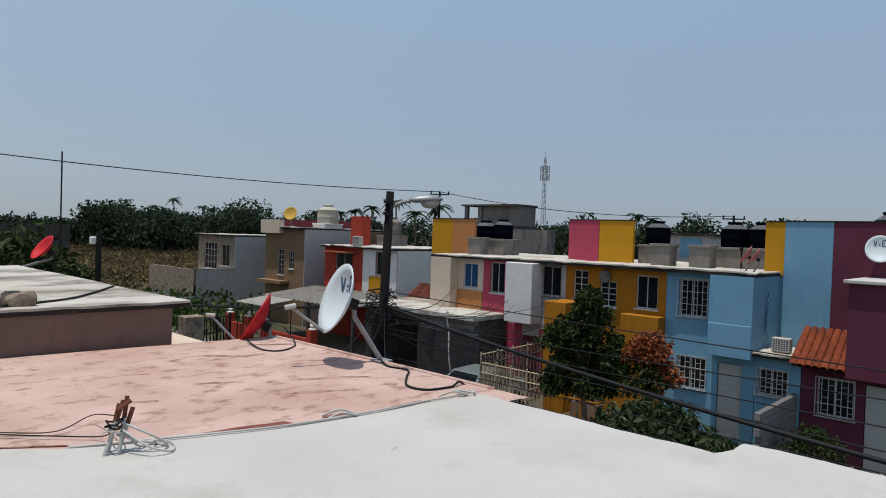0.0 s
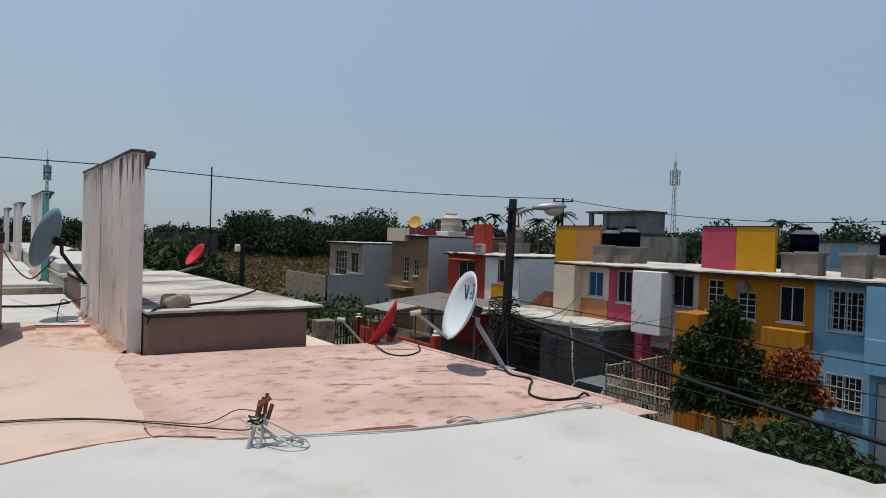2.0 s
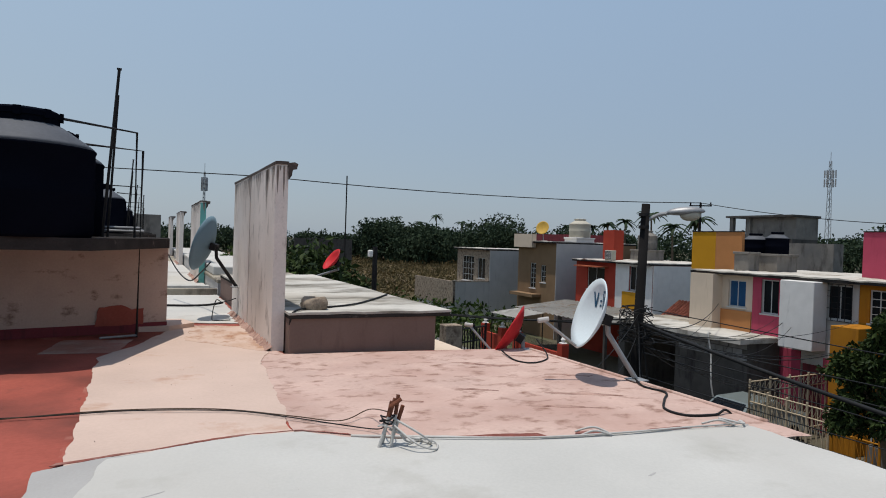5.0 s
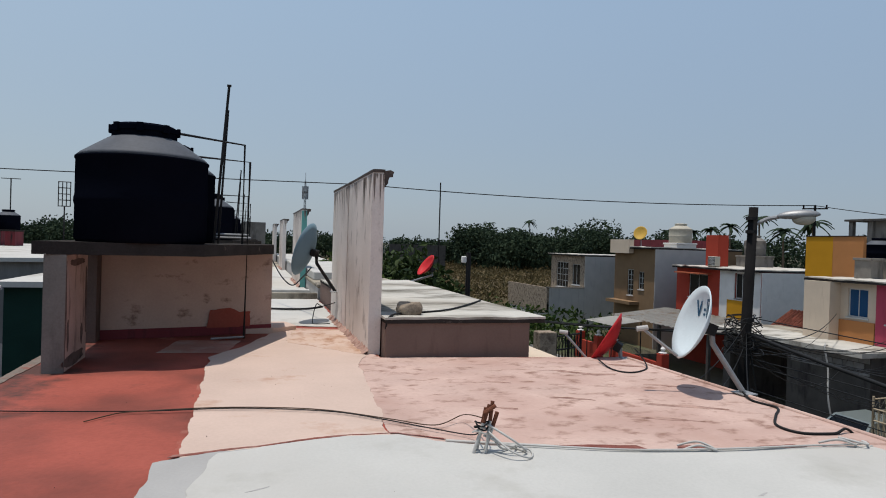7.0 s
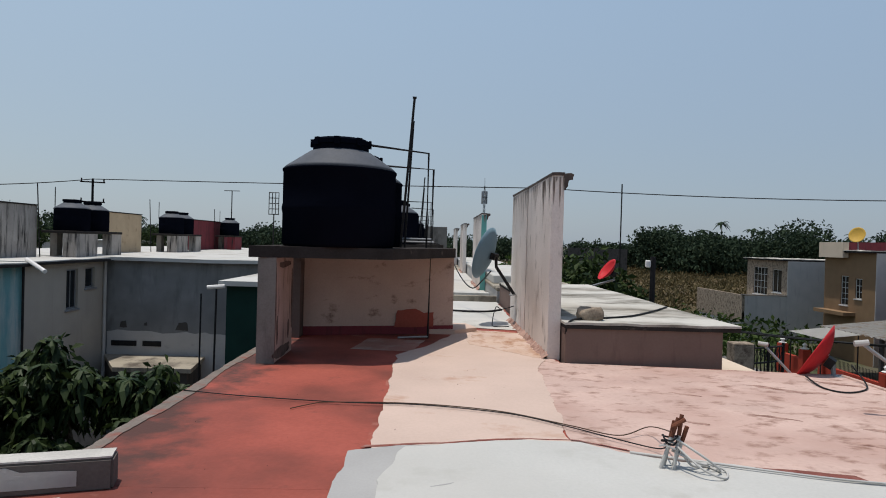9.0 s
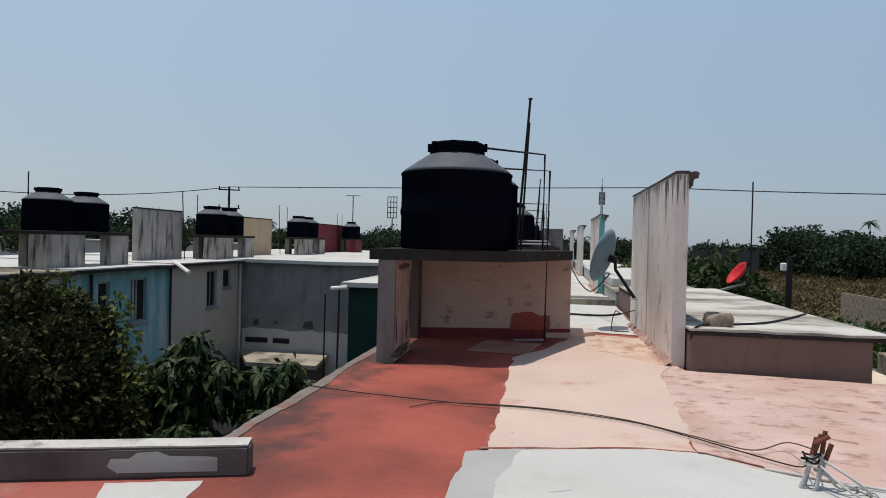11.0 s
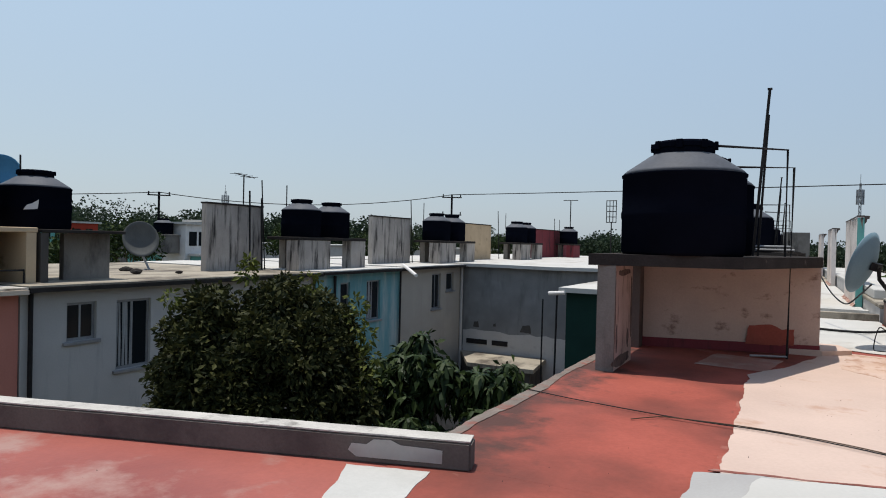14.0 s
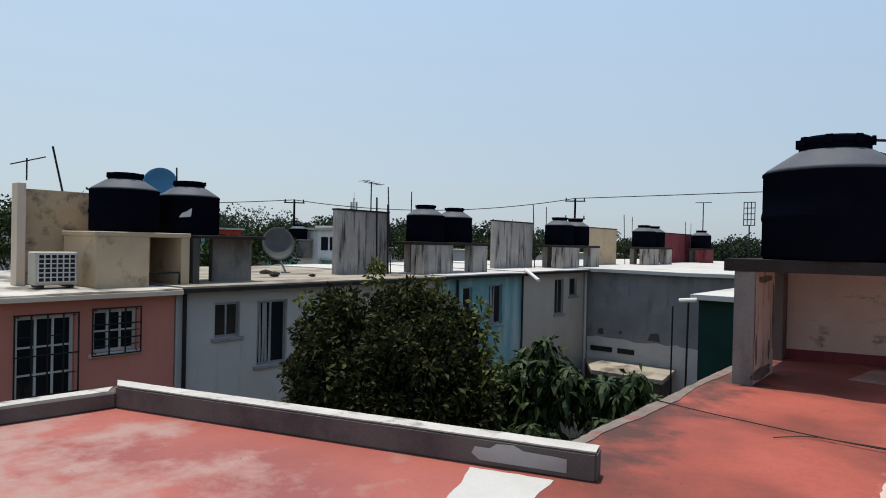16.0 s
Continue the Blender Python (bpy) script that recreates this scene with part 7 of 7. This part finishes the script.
part("rod", tubes(([(-12.2, 6.72, RZ0), (-12.2, 6.68, 2.62)], 0.016)), "iron", rd)
aircon((-10.75, 3.95, 0.46), 0.58, "+x", "white air conditioner outdoor unit on the roof")
ant = thing("tv_antenna", (-11.6, 3.88, 2.1), "small television antenna on the wall pier", "antenna")
part("mast", tubes(([(-11.65, 3.88, 2.1), (-11.65, 3.88, 2.45)], 0.012)), "iron", ant)
part("boom", tubes(([(-11.65, 3.65, 2.33), (-11.65, 4.15, 2.50)], 0.01)), "iron", ant)
rear_group(12.2, "streaked", 1.75, "streaked", wy=10.35)
for y_, z_ in ((11.55, 2.35), (11.95, 2.2)):
    rd = thing("antenna_rods", (-11.45, y_, RZ0), "dark iron post before the streaked tank wall", "rod", "antenna rods")
    part("rod", tubes(([(-11.45, y_, RZ0), (-11.47, y_ - 0.03, z_)], 0.022)), "iron", rd)
rear_group(19.3, "streaked", 2.3, "streaked", wy=16.9)
rear_group(26.8, "tan", 2.6, "streaked", wy=23.4)
rear_group(34.6, "maroon", 6.5, "maroon", wy=31.2, two=False)
dish((-13.0, 9.6, RZ0), (-13.0, 9.75, 1.15), (0.85, -0.4, 0.3), 0.42, "dish_grey", (-12.9, 9.9, RZ0), "dull grey satellite dish on the rear roof", arm=False)
ant = thing("tv_antenna", (-11.75, 11.6, 1.98), "television antenna on a thin mast", "antenna")
part("mast", tubes(([(-11.75, 11.6, 0.45), (-11.75, 11.6, 2.75)], 0.016)), "iron", ant)
part("boom", tubes(([(-11.75, 11.3, 2.76), (-11.75, 11.95, 2.70)], 0.01)), "iron", ant)
for i in range(4):
    part("element", tubes(([(-11.95, 11.35 + i * 0.17, 2.755 - i * 0.016), (-11.55, 11.35 + i * 0.17, 2.755 - i * 0.016)], 0.006)), "iron", ant)
for i, (x, y, s) in enumerate(((-11.6, 8.6, 0.10), (-12.0, 8.9, 0.12), (-11.2, 9.3, 0.08), (-12.6, 9.1, 0.14))):
    bm = bmesh.new()
    bmesh.ops.create_icosphere(bm, subdivisions=2, radius=s)
    for v in bm.verts:
        v.co = Vector((v.co.x, v.co.y, v.co.z * 0.45)) + noise.noise_vector(v.co * 9) * 0.02
    bmesh.ops.translate(bm, verts=bm.verts, vec=(x, y, RZ0 + 0.03))
    tagged(part("rubble", bm, "slab_dark"), "lump of dark rubble lying on the roof", "rubble", "roof rubble")
# further roofs behind the rear row
for x0, x1, y0, y1, z1, m_, lab in ((-36, -33.8, 28.6, 30.5, 2.1, "white", "white roof room behind the rear row"), (-36, -33.8, 30.52, 31.9, 2.3, "blue", "blue roof room behind the rear row"), (-40, -33.0, 29.0, 33.5, 0.1, "tealbright", "pale turquoise house behind the rear row"),
                               (-54, -51.5, 29.6, 32.0, 2.3, "tealbright", "green roof room far behind"), (-54, -51.5, 32.02, 34.6, 2.2, "redhouse", "red roof room far behind"), (-26, -18, -6, 4.5, 0.7, "salmon", "pink house behind the rear row"),
                               (-60, -20, 60, 64, 0.6, "greywhite", "long low white roof in the distance"), (-60, -52, 40, 46, 1.0, "concrete", "grey house in the distance"), (-80, -70, 24, 34, 1.0, "hazewhite", "white house in the distance")):
    h = thing("distant_house", ((x0 + x1) / 2, (y0 + y1) / 2, GROUND), lab, "house", "distant houses")
    part("wall", boxes((x0, x1, y0, y1, GROUND, z1 - 0.15)), m_, h)
    part("roof", boxes((x0 - 0.2, x1 + 0.2, y0 - 0.2, y1 + 0.2, z1 - 0.147, z1)), "roof_bright", h)
    for k in range(2):
        yy = y0 + (y1 - y0) * (0.3 + 0.4 * k)
        part("window", boxes((x1 + 0.002, x1 + 0.02, yy - 0.3, yy + 0.3, z1 - 1.5, z1 - 0.6)), "glass", h)
tank((-35, 27.9, 1.3), 0.6, 1.0, seg=24)
pedestal(-35.7, -34.3, 27.2, 28.55, 0.1, 1.3)

# ---- plants ----
crown = crown_spots((-5.85, 6.1, -0.80), 1.55, 1.55, 1.62, 430, 0.15, 3, 0.80)
big = tree((-5.9, 6.1, GROUND), crown, 120, 0.060, "leaf_yellow", "dense dark green round tree in the back yard", 3, 0.11, limbs=26, long=1.5, jitter=0.7, droop=0.1)
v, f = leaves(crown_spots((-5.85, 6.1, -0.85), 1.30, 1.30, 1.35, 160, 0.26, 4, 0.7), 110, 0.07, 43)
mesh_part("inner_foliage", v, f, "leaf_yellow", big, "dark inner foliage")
sp = [(-6.2, 6.2, 0.80, 0.13), (-6.22, 6.25, 0.92, 0.07), (-5.5, 6.6, 0.70, 0.14), (-6.9, 5.6, 0.45, 0.12), (-5.0, 6.9, 0.42, 0.14), (-4.75, 6.55, 0.22, 0.16), (-4.62, 6.6, 0.05, 0.15), (-4.52, 6.5, -0.2, 0.14), (-4.45, 6.45, -0.45, 0.13)]
v, f = leaves(sp, 60, 0.06, 41)
mesh_part("crown", v, f, "leaf_sprig", big, "yellow green young foliage")
sp = []
rnd = random.Random(8)
for cx, cy, cz, r in ((-4.75, 8.0, -0.35, 0.50), (-5.15, 8.0, -0.75, 0.45), (-4.4, 8.1, -0.70, 0.40), (-4.75, 7.7, -1.15, 0.45), (-5.4, 7.4, -1.05, 0.40), (-4.2, 7.6, -1.40, 0.45), (-3.6, 8.3, -0.62, 0.34), (-3.2, 8.4, -0.80, 0.34), (-3.5, 8.0, -1.10, 0.36), (-2.85, 8.9, -0.85, 0.30), (-2.6, 9.6, -0.75, 0.30), (-3.0, 7.6, -1.5, 0.45), (-3.5, 6.9, -1.7, 0.55), (-5.0, 7.0, -1.6, 0.5), (-2.7, 10.4, -0.9, 0.4), (-4.2, 6.4, -1.9, 0.6), (-3.2, 9.4, -1.2, 0.4), (-4.0, 8.6, -1.3, 0.4), (-3.3, 6.2, -1.6, 0.6), (-2.7, 6.6, -1.3, 0.5), (-2.6, 7.6, -1.2, 0.45), (-3.0, 5.4, -1.6, 0.6), (-2.5, 8.4, -1.1, 0.4)):
    sp += [(x_, y_, z_, rnd.uniform(0.7, 1.2)) for x_, y_, z_, _ in crown_spots((cx, cy, cz), r, r, r * 0.8, 16, 0.12, int(cx * 100), 0.55)]
broad = tree((-4.6, 7.8, GROUND), [(x_, y_, z_ - 0.1, 0.05) for x_, y_, z_, _ in sp], 3, 0.05, "leaf_big", "broad tree with long drooping glossy leaves", 5, 0.06, limbs=40, long=2.0, droop=0.8)
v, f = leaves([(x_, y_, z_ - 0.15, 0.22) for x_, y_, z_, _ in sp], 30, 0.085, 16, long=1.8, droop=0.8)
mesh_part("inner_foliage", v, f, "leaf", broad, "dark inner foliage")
v, f = rosettes(sp, 14, 0.28, 0.085, 15, rise=0.5, droop=1.1)
mesh_part("drooping_leaves", v, f, "leaf_big", broad, "long arching leaves in tufts")
sp = []
for k, (u, w, dz, r) in enumerate(((0.05, 0.0, 1.0, 0.55), (-0.35, 0.1, 0.55, 0.55), (-0.85, 0.0, 0.30, 0.45), (0.35, -0.1, 0.35, 0.55), (-0.1, 0.2, -0.05, 0.75), (0.55, 0.0, -0.25, 0.55), (-0.55, -0.1, -0.45, 0.55), (0.1, 0.1, -0.8, 0.70), (-0.80, 0.0, -0.85, 0.40), (0.5, 0.0, -0.75, 0.4), (0.05, 0.0, 1.45, 0.28))):
    c_ = (15.2 + 0.515 * u + 0.857 * w, 9.0 - 0.857 * u + 0.515 * w, -1.75 + dz)
    sp += crown_spots(c_, r, r, r * 0.85, 26, 0.13, 60 + k, 0.6)
tree((15.2, 9.0, GROUND), sp, 46, 0.095, "leaf", "leafy green street tree before the ochre house", 11, 0.09, limbs=30, long=1.6, jitter=0.8)
sp = crown_spots((15.75, 7.55, -1.55), 0.62, 0.62, 0.50, 60, 0.12, 13, 0.6) + crown_spots((15.85, 7.25, -2.2), 0.45, 0.45, 0.5, 26, 0.12, 14, 0.6)
rt = tree((15.6, 7.45, GROUND), sp, 34, 0.085, "leaf_red", "small tree with reddish orange leaves", 13, 0.06, limbs=20)
v, f = leaves(crown_spots((15.6, 7.6, -2.3), 0.6, 0.6, 0.5, 40, 0.16, 15), 34, 0.09, 44)
mesh_part("lower_foliage", v, f, "leaf", rt, "dark green lower foliage")
tree((13.0, 6.0, GROUND), crown_spots((13.0, 5.9, -3.0), 1.2, 1.6, 1.0, 120, 0.22, 17), 34, 0.13, "leaf_big", "low dark green mango bush by the street", 17, 0.08, limbs=14, long=1.9, droop=0.7)
tree((18.9, 4.4, GROUND), crown_spots((18.9, 4.4, -4.0), 0.8, 0.8, 0.8, 50, 0.2, 19), 36, 0.07, "leaf", "small shrub in the front yard", 19, 0.04, limbs=8)
rnd = random.Random(21)
for i in range(9):
    x, y = rnd.uniform(2.8, 6.0), rnd.uniform(17, 30)
    tree((x, y, GROUND), crown_spots((x, y, -0.9 + rnd.uniform(-0.4, 0.7)), 1.3, 1.5, 1.3, 50, 0.35, 100 + i), 26, 0.16, "leaf_fresh" if i % 3 == 0 else "leaf", "leafy shrub growing beside the row", 100 + i, 0.07, limbs=8, group="shrubs beside the row")
dish((3.3, 14.4, 0.3), (3.62, 13.6, 0.78), (-0.80, -0.10, 0.60), 0.27, "dish_red", (3.3, 14.4, 0.3), "red satellite dish tilted to the sky", arm=False)
rnd = random.Random(55)
for i in range(14):
    x, y = rnd.uniform(4.6, 9.5), rnd.uniform(12.5, 34)
    if math.degrees(math.atan2(x, y)) > 23:
        continue
    tree((x, y, GROUND), crown_spots((x, y, -2.7 + rnd.uniform(-0.5, 0.9)), 1.2, 1.3, 1.1, 36, 0.34, 300 + i), 24, 0.16, "leaf_fresh" if i % 4 == 0 else "leaf", "dark leafy shrub at the street side", 300 + i, 0.06, limbs=7, group="shrubs at the street side")
for i, (x, y, z, r) in enumerate(((-24, 10.5, 0.0, 1.3), (-25, 13.5, 0.5, 1.4), (-26, 16.5, 0.2, 1.3), (-30, 22.0, 0.8, 1.6), (-28, 9.0, 1.2, 1.8), (-34, 38.0, 0.8, 1.8), (-27, 40.0, 0.6, 1.7), (-30, 48.0, 0.8, 2.0), (-22, 52.0, 0.6, 1.8))):
    tree((x, y, GROUND), crown_spots((x, y, z), r, r, r * 0.8, 60, 0.35, 500 + i), 40, 0.14, "leaf", "dark leafy tree behind the rear row", 500 + i, 0.1, limbs=8, group="trees behind the rear row")
rnd = random.Random(77)
sp = []
while len(sp) < 1500:
    d_, b_ = rnd.uniform(45, 200), radians(rnd.uniform(-34, -8))
    x, y = -math.sin(b_) * d_, math.cos(b_) * d_
    if y > 50 and not (20 < x < 33 and y < 62):
        sp.append((x, y, GROUND + 0.3, rnd.uniform(0.5, 1.3)))
v, f = leaves(sp, 30, 0.30, 31, long=1.6, droop=-0.3)
tagged(mesh_part("dry_grass", v, f, "leaf_dry"), "tall dry brown grass of the field", "grass", kind="stuff")
sp = [(x + rnd.uniform(-2, 2), y, GROUND + rnd.uniform(0.3, 1.2), rnd.uniform(0.6, 1.2)) for x, y in ((rnd.uniform(3, 22), rnd.uniform(34, 50)) for k in range(160))]
v, f = leaves(sp, 40, 0.28, 37, long=1.6)
tagged(mesh_part("scrub", v, f, "leaf_fresh"), "green scrub between the row and the field", "scrub", kind="stuff")
lp = thing("small_post", (4.49, 13.27, GROUND), "dark post with a small white floodlight", "post")
part("post", tubes(([(4.5, 13.3, GROUND), (4.48, 13.27, 1.07)], 0.055)), "iron", lp)
part("floodlight", boxes((4.32, 4.42, 13.2, 13.3, 0.85, 1.0), bevel=0.02), "white", lp)


def far_wood(name, spans, per, size, seed, material="leaf_hazed", label="band of dense dark trees in the distance"):
    """One wood of many crowns: spans of (bearing from, to, distance, top height, count, crown radius)."""
    rnd = random.Random(seed)
    sp = []
    for b0, b1, dist, top, n, r in spans:
        for i in range(n):
            b = radians(rnd.uniform(b0, b1))
            dd = dist * rnd.uniform(0.93, 1.15)
            hgt = top * (0.74 + 0.8 * noise.noise((math.degrees(b) * 0.75, dist * 0.01, seed))) * rnd.uniform(0.72, 1.08)
            x, y = -math.sin(b) * dd, math.cos(b) * dd
            for k in range(7):
                z = GROUND + r * 0.5 + (hgt - GROUND - r) * (1 - (k / 7) ** 1.6) * rnd.uniform(0.9, 1.02)
                sp.append((x + rnd.uniform(-r, r) * 0.8, y + rnd.uniform(-r, r) * 0.8, z, r * rnd.uniform(0.5, 0.85)))
    v, f = leaves(sp, per, size, seed, long=1.3)
    ob = mesh_part(name, v, f, material)
    return tagged(ob, label, "trees", kind="stuff")


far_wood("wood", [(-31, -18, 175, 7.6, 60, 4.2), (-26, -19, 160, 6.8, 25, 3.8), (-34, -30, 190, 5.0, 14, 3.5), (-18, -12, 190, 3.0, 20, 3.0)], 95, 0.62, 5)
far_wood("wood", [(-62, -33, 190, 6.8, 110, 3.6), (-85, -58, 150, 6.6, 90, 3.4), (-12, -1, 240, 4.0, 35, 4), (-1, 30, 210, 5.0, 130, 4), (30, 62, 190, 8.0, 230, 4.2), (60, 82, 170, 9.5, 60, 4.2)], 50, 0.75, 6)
far_wood("wood", [(46, 59, 120, 8.0, 34, 2.0)], 30, 0.4, 9, "leaf_hazed", "thin feathery trees in the distance")
bm = bmesh.new()
prev = None
for i in range(61):
    b = radians(20 + i * 1.6)
    hgt = 3 + 26 * max(0, (i - 18) / 42) ** 1.5 + 2.5 * noise.noise((i * 0.4, 0, 0))
    c = [bm.verts.new((-math.sin(b) * 700, math.cos(b) * 700, GROUND)), bm.verts.new((-math.sin(b) * 760, math.cos(b) * 760, hgt))]
    if prev:
        bm.faces.new((prev[0], c[0], c[1], prev[1]))
    prev = c
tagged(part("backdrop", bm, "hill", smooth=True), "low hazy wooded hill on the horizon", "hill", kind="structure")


def palm(x, y, top, seed):
    t = thing("palm_tree", (x, y, GROUND), "slender palm with a dark crown", "palm tree", "palms")
    part("trunk", tube(bmesh.new(), [(x, y, GROUND), (x + 0.2, y, (top + GROUND) / 2), (x, y, top)], 0.22, 8, 0.15), "bark", t)
    rnd = random.Random(seed)
    bm = bmesh.new()
    for i in range(18):
        a, el = rnd.uniform(0, 6.28), rnd.uniform(-0.2, 1.1)
        d = Vector((math.cos(a), math.sin(a), 0))
        L = rnd.uniform(2.2, 3.2)
        prev = None
        for k in range(6):
            q = k / 5
            p = Vector((x, y, top)) + d * L * q * math.cos(el * 0.6) + Vector((0, 0, L * (q * math.sin(el) - 0.75 * q * q)))
            sd = d.cross(Vector((0, 0, 1))) * (0.42 * math.sin(math.pi * min(1, q + 0.12)) + 0.03)
            c = [bm.verts.new(p - sd - Vector((0, 0, 0.15))), bm.verts.new(p), bm.verts.new(p + sd - Vector((0, 0, 0.15)))]
            if prev:
                bm.faces.new((prev[0], c[0], c[1], prev[1]))
                bm.faces.new((prev[1], c[1], c[2], prev[2]))
            prev = c
    part("crown", bm, "leaf_hazed", t)


for i, (b, dd, e) in enumerate(((-37.5, 110, 0.035), (-35.3, 130, 0.035), (-42.3, 70, 0.055), (-44.0, 68, 0.038), (-46.0, 66, 0.05), (-63.0, 90, 0.045), (-64.2, 90, 0.040), (-61.5, 100, 0.030), (24.5, 90, 0.03), (-33.0, 120, 0.03), (-24.0, 140, 0.046), (-20.5, 140, 0.040), (-26.2, 130, 0.036), (-27.0, 120, 0.034), (-28.4, 125, 0.036), (-22.6, 130, 0.034), (-38.8, 100, 0.04), (-40.2, 95, 0.045))):
    dd *= 1.7
    palm(-math.sin(radians(b)) * dd, math.cos(radians(b)) * dd, 1.25 + (e - 0.008) * dd, i)


def lattice_tower(b, dist, top_e, label, w=1.0):
    x, y, zt = -math.sin(radians(b)) * dist, math.cos(radians(b)) * dist, 1.25 + top_e * dist
    t = thing("telecom_tower", (x, y, GROUND), label, "tower", "telecom towers")
    bm = bmesh.new()
    n = 16
    for i in range(n):
        z0, z1 = GROUND + (zt - GROUND) * i / n, GROUND + (zt - GROUND) * (i + 1) / n
        s0, s1 = w * (1.3 - 0.9 * i / n), w * (1.3 - 0.9 * (i + 1) / n)
        c0 = [(x + s0 * math.cos(a), y + s0 * math.sin(a), z0) for a in (0.5, 2.6, 4.7)]
        c1 = [(x + s1 * math.cos(a), y + s1 * math.sin(a), z1) for a in (0.5, 2.6, 4.7)]
        for k in range(3):
            tube(bm, [c0[k], c1[k]], 0.10, 4)
            tube(bm, [c0[k], c1[(k + 1) % 3]], 0.06, 4)
    part("lattice", bm, "galv", t)
    for e in (0.80, 0.88):
        bm = bmesh.new()
        for a in (0, 1.05, 2.1, 3.14, 4.2, 5.2):
            z = GROUND + (zt - GROUND) * e
            tube(bm, [(x + 1.6 * w * math.cos(a), y + 1.6 * w * math.sin(a), z - 1.3), (x + 1.6 * w * math.cos(a), y + 1.6 * w * math.sin(a), z + 1.3)], 0.22, 6)
            tube(bm, [(x, y, z), (x + 1.6 * w * math.cos(a), y + 1.6 * w * math.sin(a), z)], 0.07, 4)
        part("antenna_panels", bm, "hazewhite", t)
    part("spike", tubes(([(x, y, zt), (x, y, zt + 3)], 0.08)), "galv", t)


lattice_tower(-55.2, 250, 0.122, "red and grey lattice telecom tower far off")
lattice_tower(-4.4, 250, 0.088, "lattice telecom tower above the roofs far off", 0.6)
lattice_tower(46.7, 330, 0.066, "lattice telecom tower on the horizon")


def utility_pole(b, dist, e, arms=1, r=0.13, label="utility pole with a cross arm"):
    x, y, zt = -math.sin(radians(b)) * dist, math.cos(radians(b)) * dist, 1.25 + e * dist
    t = thing("utility_pole", (x, y, GROUND), label, "utility pole", "utility poles")
    part("pole", tube(bmesh.new(), [(x, y, GROUND), (x, y, zt)], r, 8, r * 0.7), "pole", t)
    dx, dy = math.cos(radians(b)), math.sin(radians(b))
    for k in range(arms):
        z = zt - 0.25 - k * 1.6
        part("cross_arm", tube(bmesh.new(), [(x - dx * 0.9, y - dy * 0.9, z), (x + dx * 0.9, y + dy * 0.9, z)], 0.06, 6), "pole", t)
        for s in (-0.8, 0.0, 0.8):
            part("insulator", tube(bmesh.new(), [(x + dx * s, y + dy * s, z), (x + dx * s, y + dy * s, z + 0.3)], 0.06, 6), "pole", t)
    return Vector((x, y, zt))


pA = utility_pole(-46.1, 60, 0.066)
pB = utility_pole(27.5, 60, 0.072, 2)
pC = utility_pole(51.8, 60, 0.060)
pD = utility_pole(-70.5, 60, 0.040)
utility_pole(33.0, 70, 0.02)
pE = Vector((-2.6 * 12, 60, 6.5))
mx, my = -math.sin(radians(-16.08)) * 60, math.cos(radians(-16.08)) * 60
mt = thing("thin_mast", (mx, my, GROUND), "tall thin steel mast beyond the roofs", "mast")
part("mast", tubes(([(mx, my, GROUND), (mx, my, 6.85)], 0.06)), "iron", mt)
ax, ay = -math.sin(radians(17.2)) * 40, math.cos(radians(17.2)) * 40
ant = thing("tv_antenna", (ax, ay, 0.5), "television antenna on a thin mast", "antenna")
part("mast", tubes(([(ax, ay, 0.42), (ax, ay, 3.9)], 0.03)), "iron", ant)
part("boom", tubes(([(ax - 0.45, ay, 3.9), (ax + 0.45, ay, 3.9)], 0.02)), "iron", ant)
fx, fy = -8.0, 32.6
fr = thing("sign_frame", (fx, fy, 0.5), "small open steel grid frame on posts", "frame")
bm = bmesh.new()
for i in range(4):
    tube(bm, [(fx - 0.25 + i * 0.16, fy, 2.4), (fx - 0.25 + i * 0.16, fy, 3.5)], 0.02, 4)
for i in range(5):
    tube(bm, [(fx - 0.27, fy, 2.4 + i * 0.27), (fx + 0.25, fy, 2.4 + i * 0.27)], 0.02, 4)
tube(bm, [(fx, fy, 0.5), (fx, fy, 2.4)], 0.03, 4)
part("grid", bm, "iron", fr)
pM = pB.lerp(pA, 0.5)
wire(pB, pM, 0.05, 0.035, n=20)
wire(pM, pA, 0.42, 0.035, n=24)
wire(pA, pD, 0.8, 0.03, n=24)
wire(pB, pC, 1.0, 0.035, n=24)
wire(pC, (-75, 5, 4.5), 0.8, 0.035, n=24)

# low white town on the horizon
rnd = random.Random(33)
town = bmesh.new()
for i in range(46):
    b = radians(rnd.uniform(-19, -9) if i < 26 else rnd.uniform(8, 24))
    dd = rnd.uniform(300, 420)
    x, y, w, h_ = -math.sin(b) * dd, math.cos(b) * dd, rnd.uniform(5, 14), rnd.uniform(3.0, 7.0)
    box(town, x - w / 2, x + w / 2, y - 4, y + 4, GROUND, GROUND + h_)
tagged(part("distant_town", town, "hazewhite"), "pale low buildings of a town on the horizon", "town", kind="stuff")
tagged(part("field_wall", boxes((25, 36, 120, 120.3, GROUND, 0.9)), "concrete_dark"), "long dark wall at the edge of the field", "wall", kind="structure")
